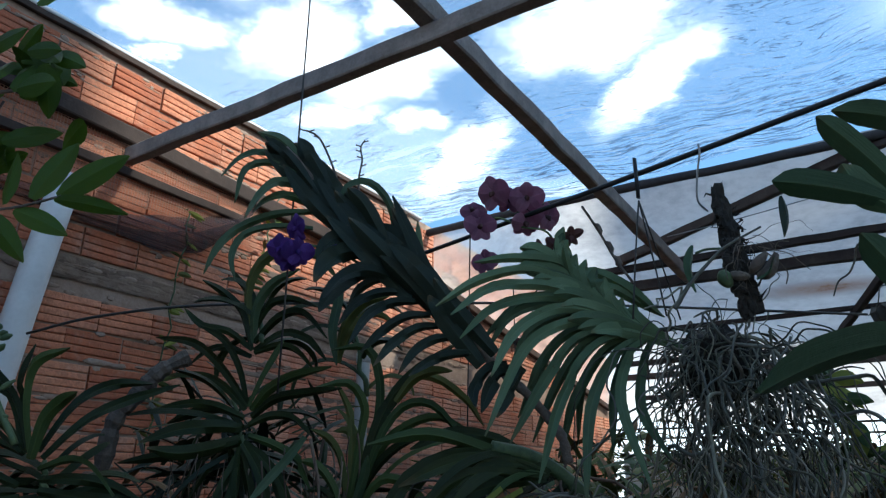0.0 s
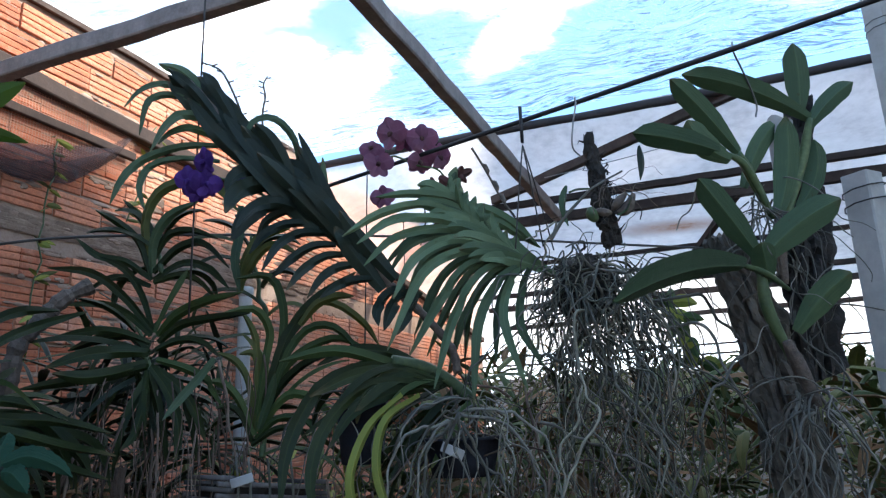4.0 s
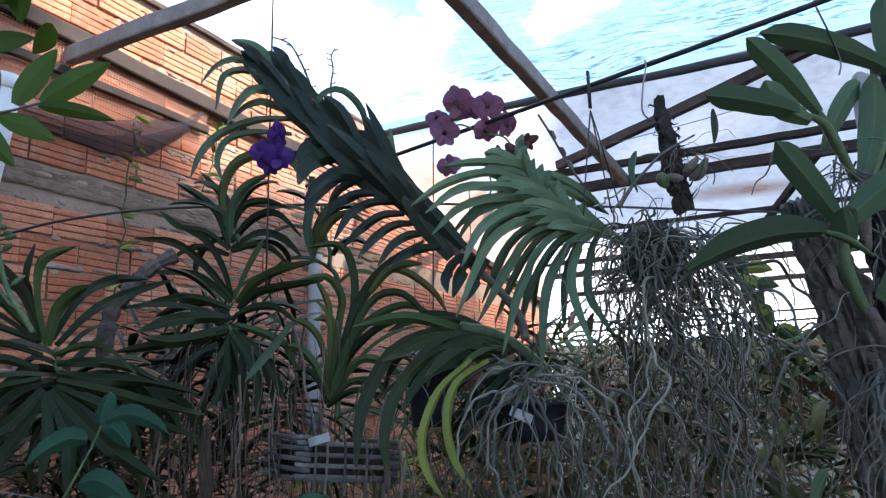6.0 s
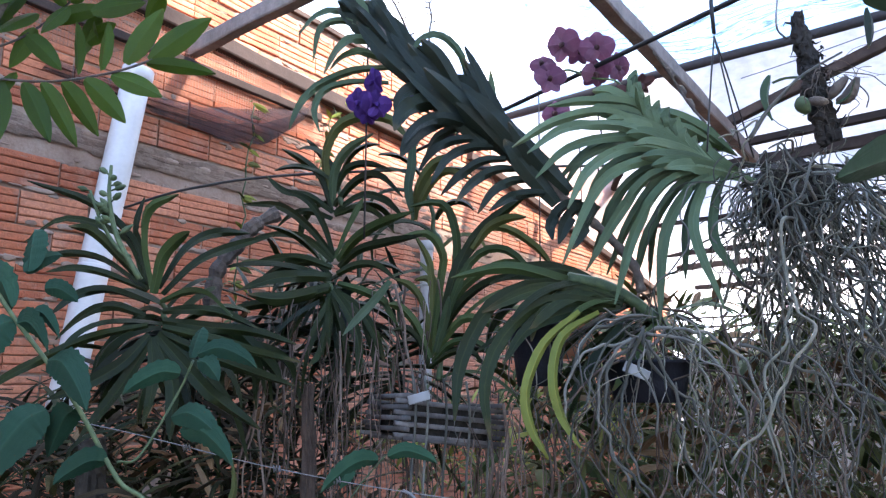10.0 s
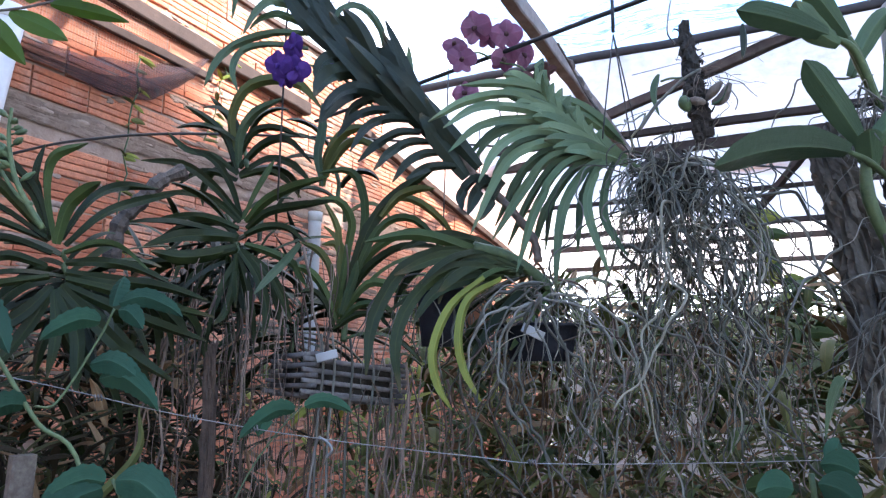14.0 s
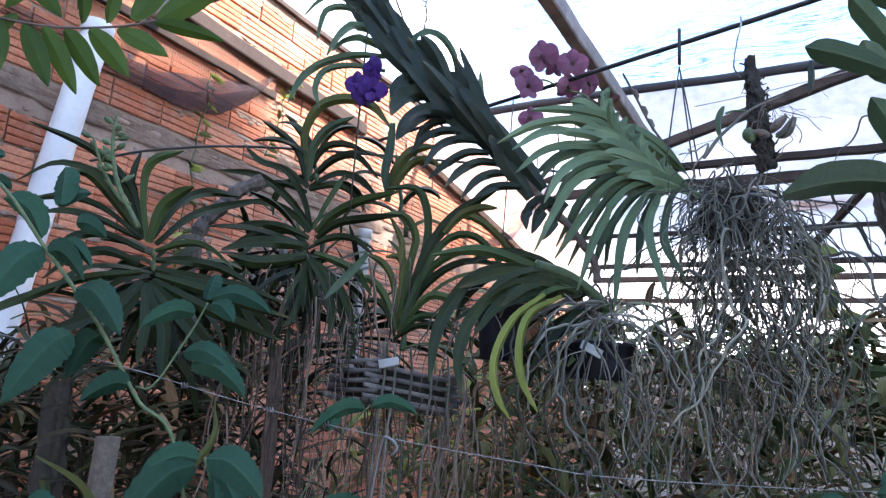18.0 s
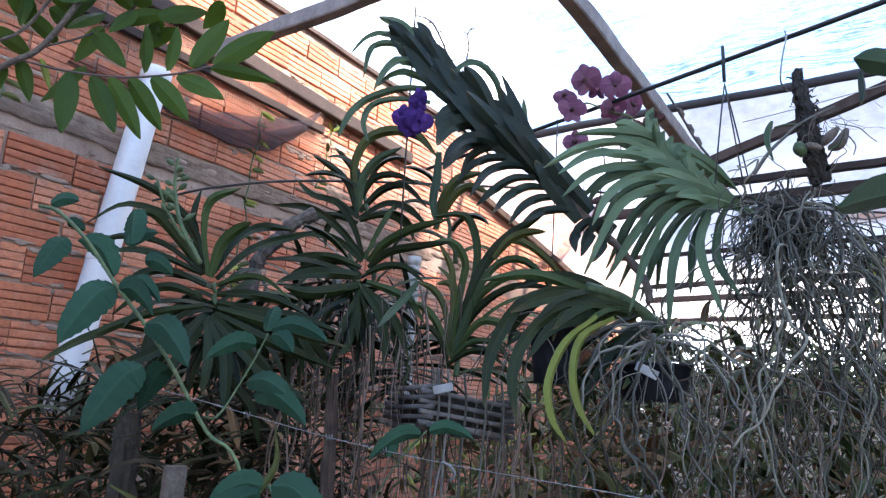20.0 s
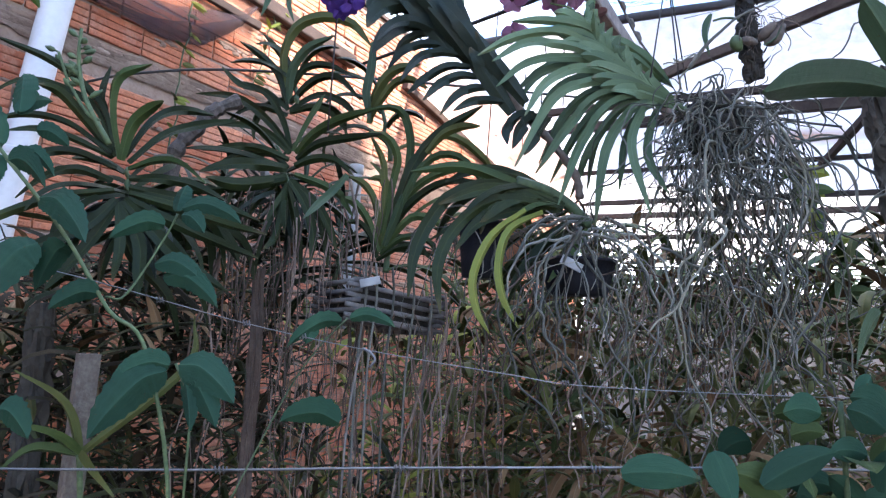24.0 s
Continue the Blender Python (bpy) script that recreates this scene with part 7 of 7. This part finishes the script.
for w0, z0, w1, z1, count in ((1.93, 1.6, 2.0, 2.80, 34), (0.55, 1.3, 0.80, 2.45, 26), (2.45, 2.5, 2.6, 3.1, 16)):
    path = [W(lerp(w0, w1, i / 14) + r.uniform(-0.02, 0.02), 0.035, lerp(z0, z1, i / 14)) for i in range(15)]
    s = Shape()
    s.tube(path, 0.004, 5)
    part("stem", s, STEM_GREEN, ivy)
    for i in range(count):
        o = path[r.randrange(15)] + jig(r, 0.012)
        e = o + ALONG * r.choice((-1, 1)) * r.uniform(0.03, 0.085) + OUT * r.uniform(0.0, 0.06) + UP * r.uniform(-0.045, 0.04)
        leaflet(ivy, o, e, r.uniform(0.016, 0.028), LEAF_OLIVE if i % 3 else LEAF_YELLOW, 0.004, 0.0, oval_profile)

# shade net stretched from the upper rail down over the wall
strip = Shape()
for i in range(60):
    w = lerp(-0.6, 2.46, i / 59)
    for q in (0, 0.25, 0.5, 0.75, 1.0):
        strip.v.append(W(w, 0.028 - 0.006 * q + 0.004 * noise.noise(Vector((w * 4, q * 2, 6))), lerp(3.11 - 0.043 * w, 2.73 + 0.02 * noise.noise(Vector((w * 3, 0, 2))), q)))
strip.f = [(i * 5 + j, (i + 1) * 5 + j, (i + 1) * 5 + j + 1, i * 5 + j + 1) for i in range(59) for j in range(4)]
solid("shade_net", strip, NET_RED, "thin reddish woven shade net stretched over the brick wall", "shade net", kind="structure")

# rolled shade net sagging from the battens
net = Shape()
r = random.Random(41)
rows = []
for i in range(48):
    w = lerp(1.0, 2.40, i / 47)
    top = np.interp(w, (1.0, 1.5, 1.73, 2.02, 2.32, 2.40), (2.66, 2.66, 2.69, 2.775, 2.89, 2.95)) + 0.012 * noise.noise(Vector((w * 9, 0, 0)))
    end = np.interp(w, (1.0, 1.6, 1.87, 2.085, 2.23, 2.35, 2.40), (2.60, 2.57, 2.55, 2.60, 2.72, 2.83, 2.93)) + 0.014 * noise.noise(Vector((w * 13, 4, 0)))
    rows.append([W(w, 0.02 + 0.05 * math.sin(math.pi * q) + 0.012 * noise.noise(Vector((w * 9, q * 5, 1))), lerp(top, end, q)) for q in (0, 0.2, 0.4, 0.6, 0.8, 1.0)])
hem = Shape()
for i, rw in enumerate(rows):
    g2 = min(1.0, max(0.0, (i - 14) / 20))
    hem.v += [rw[5].lerp(rw[0], q * (0.25 + 0.35 * g2)) + OUT * (0.012 + 0.01 * math.sin(q * 3.1)) for q in (0, 0.35, 0.7, 1.0)]
hem.f = [(i * 4 + j, (i + 1) * 4 + j, (i + 1) * 4 + j + 1, i * 4 + j + 1) for i in range(len(rows) - 1) for j in range(3)]
solid("net_hem", hem, NET_THIN, "doubled dark lower hem of the shade net", "shade net", kind="structure")
for rw in rows:
    net.v.extend(rw)
net.f = [(i * 6 + j, (i + 1) * 6 + j, (i + 1) * 6 + j + 1, i * 6 + j + 1) for i in range(47) for j in range(5)]
solid("shade_net", net, NET_THIN, "dark shade net sagging from battens on the wall", "shade net", kind="structure")

# crooked wires under the sheet
for label, pts in (("crooked dark wire hanging under the white sheet", ((0.257, 1.9, 2.165), (0.269, 1.9, 2.077), (0.272, 1.9, 2.043), (0.254, 1.9, 2.008), (0.253, 1.9, 1.967))), ("straight thin wire hanging under the white sheet", ((0.317, 1.9, 2.17), (0.32, 1.9, 2.075), (0.321, 1.9, 1.963)))):
    s = Shape()
    s.tube(spline(pts, 6), 0.0024, 5)
    solid("hanging_wire", s, WIRE_DARK, label, "wire")

# thicker part of the leafy branch
r = random.Random(61)
for i in range(105):
    u, v = r.uniform(-60, 330), r.uniform(-60, 150)
    if u > 240 and v > 60:
        continue
    o = Vector((-1.269, 1.150, 2.385)) + (Vector((-1.114, 1.150, 2.362)) - Vector((-1.269, 1.150, 2.385))) * (u / 100) + (Vector((-1.245, 1.150, 2.235)) - Vector((-1.269, 1.150, 2.385))) * (v / 100) + Vector((0, r.uniform(-0.05, 0.16), 0))
    e = o + Vector((r.uniform(-0.6, 1), r.uniform(-0.5, 0.4), r.uniform(-0.9, 0.5))).normalized() * r.uniform(0.075, 0.115)
    leaflet(branch, o, e, r.uniform(0.036, 0.052), LEAF_FRESH, 0.004, r.uniform(-0.3, 0.6), oval_profile)
for pts in (((-1.341, 1.160, 2.026), (-1.170, 1.160, 2.070), (-1.094, 1.170, 2.198), (-1.001, 1.180, 2.336), (-0.939, 1.180, 2.445)), ((-1.094, 1.170, 2.198), (-0.992, 1.200, 2.244), (-0.864, 1.220, 2.282))):
    s = Shape()
    s.tube(spline(pts, 6), 0.004, 6)
    part("twig", s, STEM, branch)

# half-hidden stump, low strap leaves and a twig at the edge of the bed
top = Vector((-0.883, 1.360, 1.266))
stump = thing("old_stump", (top.x, top.y, 0.0), "weathered grey stump half hidden behind the vine", "stump")
bark(stump, [top, top + Vector((0.006, 0, -0.15)), top + Vector((0.0, 0.01, -0.5)), (top.x, top.y, -0.01)], 0.028, 0.036, 44, BARK, 24, 9)
low_leaf = thing("young_orchid", (-0.627, 1.050, 1.034), "young plant with soft yellow-green strap leaves", "orchid")
for pts, wide, mat in ((((-0.626, 1.050, 1.029), (-0.651, 1.030, 1.112), (-0.718, 1.000, 1.164)), 0.022, LEAF_OLIVE), (((-0.626, 1.050, 1.029), (-0.650, 1.000, 1.068), (-0.721, 0.970, 1.090)), 0.024, LEAF_MID), (((-0.628, 1.050, 1.029), (-0.591, 1.020, 1.008), (-0.542, 1.000, 0.978)), 0.030, LEAF_OLIVE), (((-0.626, 1.050, 1.029), (-0.684, 1.020, 1.041), (-0.721, 1.000, 1.012)), 0.022, LEAF_MID), (((-0.631, 1.060, 1.027), (-0.490, 1.120, 1.174), (-0.494, 1.150, 1.263)), 0.016, LEAF_OLIVE)):
    s = Shape()
    line7 = spline(pts, 6)
    s.ribbon(line7, (line7[-1] - line7[0]).cross(Vector((0.1, 0.8, 0.5))), wide, taper_profile, 0.4)
    part("leaf", s, mat, low_leaf)
s = Shape()
s.tube(spline([(-0.626, 1.050, 1.029), (-0.615, 1.050, 0.945), (-0.558, 1.050, 0.443)], 4), 0.005, 6)
part("stem", s, STEM_GREEN, low_leaf)
twig = thing("leafy_twig", (1.086, 1.700, 1.414), "slender twig with light green oval leaves", "twig")
line8 = spline([(1.108, 1.700, 1.326), (1.068, 1.700, 1.473), (1.005, 1.680, 1.590), (0.948, 1.660, 1.693), (0.923, 1.660, 1.762)], 6)
s = Shape()
s.tube(line8, 0.003, 6)
part("stem", s, STEM_GREEN, twig)
r = random.Random(53)
for i in range(30):
    o = line8[r.randrange(3, len(line8))]
    e = o + Vector((r.uniform(-1, 1), r.uniform(-0.5, 0.4), r.uniform(-0.8, 0.6))).normalized() * r.uniform(0.05, 0.09)
    leaflet(twig, o, e, r.uniform(0.026, 0.04), LEAF_MID if i % 3 else LEAF_YELLOW, 0.006, r.uniform(-0.3, 0.5), oval_profile)

# massed plants farther back
def mass(name, label, count, seed, box, mats, size=(0.08, 0.2), wide=(0.014, 0.035)):
    """A thicket of arching leaves that nobody could count."""
    r = random.Random(seed)
    t = thing(name, (box[0][0], box[1][0], 0.0), label, "foliage")
    shapes = [Shape() for _ in mats]
    for _ in range(count):
        o = W(r.uniform(*box[0]), r.uniform(*box[1]), 0)
        o.z = lerp(box[2][0], box[2][1], r.random() ** 0.8) + 0.12 * noise.noise(Vector((o.x * 2, o.y * 2, 0)))
        way = Vector((r.uniform(-1, 1), r.uniform(-1, 1), r.uniform(-0.3, 1.1))).normalized()
        shapes[r.randrange(len(mats))].blade(o, way, way.orthogonal(), r.uniform(*size), r.uniform(*wide), r.uniform(20, 110), 0.25, r.uniform(-40, 40), 5, profile=strap_profile if r.random() < 0.6 else oval_profile)
    for sh, m in zip(shapes, mats):
        tagged(part("leaves", sh, m, t), kind="stuff")


mass("back_foliage", "dense shaded thicket of orchid leaves farther back", 3600, 101, ((2.3, 6.5), (1.0, 5.0), (0.1, 1.66)), [LEAF_OLIVE, LEAF_MID, LEAF_OLIVE, LEAF_DEAD])
mass("bench_foliage", "dark crowded leaves under the hanging orchids", 480, 102, ((1.35, 2.3), (0.4, 1.7), (0.2, 0.84)), [LEAF_DARK, LEAF_DEEP_SHADE, LEAF_MID, LEAF_DEAD])
mass("bench_foliage", "dark crowded leaves behind the curtain of roots", 3400, 105, ((1.45, 2.5), (1.75, 3.5), (0.3, 1.54)), [LEAF_MID, LEAF_OLIVE, LEAF_OLIVE, LEAF_DEAD])
mass("corner_foliage", "dark leafy growth beside the drain pipe", 2100, 103, ((0.55, 1.5), (0.3, 1.5), (0.2, 1.33)), [LEAF_SHADE_BROWN, LEAF_DARK, LEAF_SHADE_BROWN, LEAF_OLIVE_SHADE], (0.08, 0.22), (0.008, 0.022))
mass("far_foliage", "leafy plants reaching into the far opening", 1500, 104, ((4.5, 8.0), (0.8, 6.4), (1.0, 1.80)), [LEAF_MID, LEAF_OLIVE])
mass("far_foliage", "hedge top seen against the bright far opening", 900, 106, ((6.8, 8.1), (0.3, 6.4), (1.4, 1.86)), [LEAF_MID, LEAF_OLIVE])
mass("bench_foliage", "shaded leaves crowded between the orchids and the wall", 420, 107, ((0.75, 1.5), (0.9, 1.55), (0.9, 1.42)), [LEAF_SHADE_BROWN, LEAF_DARK, LEAF_DEAD], (0.08, 0.2), (0.012, 0.028))
mass("bench_foliage", "olive and brown leaves low behind the hanging roots", 1150, 109, ((1.5, 2.7), (1.15, 1.95), (0.3, 1.30)), [LEAF_OLIVE, LEAF_OLIVE, LEAF_DEAD, LEAF_YELLOW, LEAF_MID], (0.07, 0.18), (0.012, 0.03))
mass("bench_foliage", "dark leaves filling the gap under the middle orchids", 150, 108, ((1.15, 1.55), (1.1, 1.45), (1.36, 1.66)), [LEAF_DARK, LEAF_DEEP_SHADE], (0.12, 0.24), (0.016, 0.028))


# ---------------- bricks of the wall ----------------
LONG, TALL, JOINT = 0.256, 0.132, 0.008


def brick_mesh(seed):
    """A hollow clay brick whose face carries long ribs."""
    r = random.Random(seed)
    s, prof = Shape(), []
    ribs = 4
    h = TALL / 2
    prof.append((-0.03, -h))
    for i in range(ribs):
        z0, z1 = lerp(-h, h, i / ribs), lerp(-h, h, (i + 1) / ribs)
        g = (z1 - z0) * r.uniform(0.11, 0.20)
        prof += [(0.002, z0 + g * 0.5), (0.0045, z0 + g * 1.4), (0.0045, z1 - g * 1.4), (0.002, z1 - g * 0.5)]
        if i < ribs - 1:
            prof.append((-0.010 + r.uniform(-0.005, 0.004), z1))
    prof.append((-0.03, h))
    rings = []
    for e in (-1, -0.33, 0.33, 1):
        dw = r.uniform(-0.004, 0.004)
        rings.append([ALONG * (e * LONG / 2 + (dw if abs(e) == 1 else 0)) + OUT * (v + r.uniform(-0.0012, 0.0012)) + UP * (z + r.uniform(-0.001, 0.001)) for v, z in prof])
    s.ring_tube(rings)
    return s


BRICKS = [brick_mesh(i) for i in range(7)]
MESHES = [b.mesh("brick", BRICK, smooth=False) for b in BRICKS]
rest = Shape()
r = random.Random(77)
placed = 0
row, z = 0, 0.09
while z < WALL_TOP - 0.02:
    if 2.30 < z < 2.44:
        z += 0.085
        row += 1
        continue
    w = -3.1 + (row % 2) * (LONG + JOINT) / 2
    while w < FAR - 0.12:
        kind = r.randrange(7)
        o = W(w, r.uniform(-0.005, 0.004) - 0.004, z + r.uniform(-0.004, 0.004))
        tip = Matrix.Rotation(radians(r.uniform(-1.1, 1.1)), 4, OUT) @ Matrix.Rotation(radians(r.uniform(-1.2, 1.2)), 4, UP)
        if 0.55 < w < 3.95 and z > 1.15 and placed < 300 and r.random() > 0.01:
            ob = new("brick", MESHES[kind])
            ob.matrix_world = Matrix.Translation(o) @ tip
            ob.parent = brick_wall
            placed += 1
        elif r.random() > 0.008:
            b = len(rest.v)
            rest.v.extend([o + tip.to_3x3() @ v for v in BRICKS[kind].v])
            rest.f.extend([tuple(q + b for q in f) for f in BRICKS[kind].f])
        w += LONG + JOINT + r.uniform(-0.004, 0.004)
    z += TALL + JOINT
    row += 1
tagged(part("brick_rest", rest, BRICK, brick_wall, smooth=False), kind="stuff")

# mortar squeezed out of the joints
blobs = Shape()
r = random.Random(88)
for _ in range(1000):
    row = r.randrange(10, 25)
    o = W(r.uniform(0.6, 5.0), 0.0, 0.02 + row * (TALL + JOINT) + r.uniform(-0.02, 0.02))
    a, b = r.choice((r.uniform(0.008, 0.03), r.uniform(0.02, 0.07))), r.uniform(0.004, 0.016)
    rings = []
    for q in (-0.95, -0.6, 0, 0.6, 0.95):
        h = math.sqrt(1 - q * q)
        rings.append([o + ALONG * a * q + (UP * math.cos(t) * b + OUT * math.sin(t) * 0.0035) * h * r.uniform(0.6, 1.2) for t in [2 * math.pi * j / 8 for j in range(8)]])
    blobs.ring_tube(rings)
tagged(part("mortar_smear", blobs, MORTAR, brick_wall), kind="stuff")

band = Shape()
r = random.Random(89)
for _ in range(260):
    o = W(r.uniform(0.5, 3.6), -0.004, r.uniform(2.335, 2.405))
    a, b = r.uniform(0.05, 0.14), r.uniform(0.010, 0.026)
    rings = []
    for q in (-0.97, -0.7, -0.3, 0.1, 0.5, 0.8, 0.98):
        h = math.sqrt(1 - q * q)
        rings.append([o + ALONG * a * q + (UP * math.cos(t) * b + OUT * math.sin(t) * 0.006) * h * r.uniform(0.8, 1.15) for t in [2 * math.pi * j / 9 for j in range(9)]])
    band.ring_tube(rings)
for _ in range(210):
    course = 0.02 + r.randrange(9, 20) * (TALL + JOINT) + r.choice((-0.055, 0.0))
    o = W(r.uniform(2.3, 4.3), -0.003, course + r.uniform(-0.012, 0.012))
    a, b = r.uniform(0.05, 0.16), r.uniform(0.008, 0.026)
    rings = []
    for q in (-0.97, -0.7, -0.3, 0.1, 0.5, 0.8, 0.98):
        h = math.sqrt(1 - q * q)
        rings.append([o + ALONG * a * q + (UP * math.cos(t) * b + OUT * math.sin(t) * 0.007) * h * r.uniform(0.75, 1.15) for t in [2 * math.pi * j / 9 for j in range(9)]])
    band.ring_tube(rings)
tagged(part("mortar_band", band, MORTAR_GREY, brick_wall, smooth=False), kind="stuff")
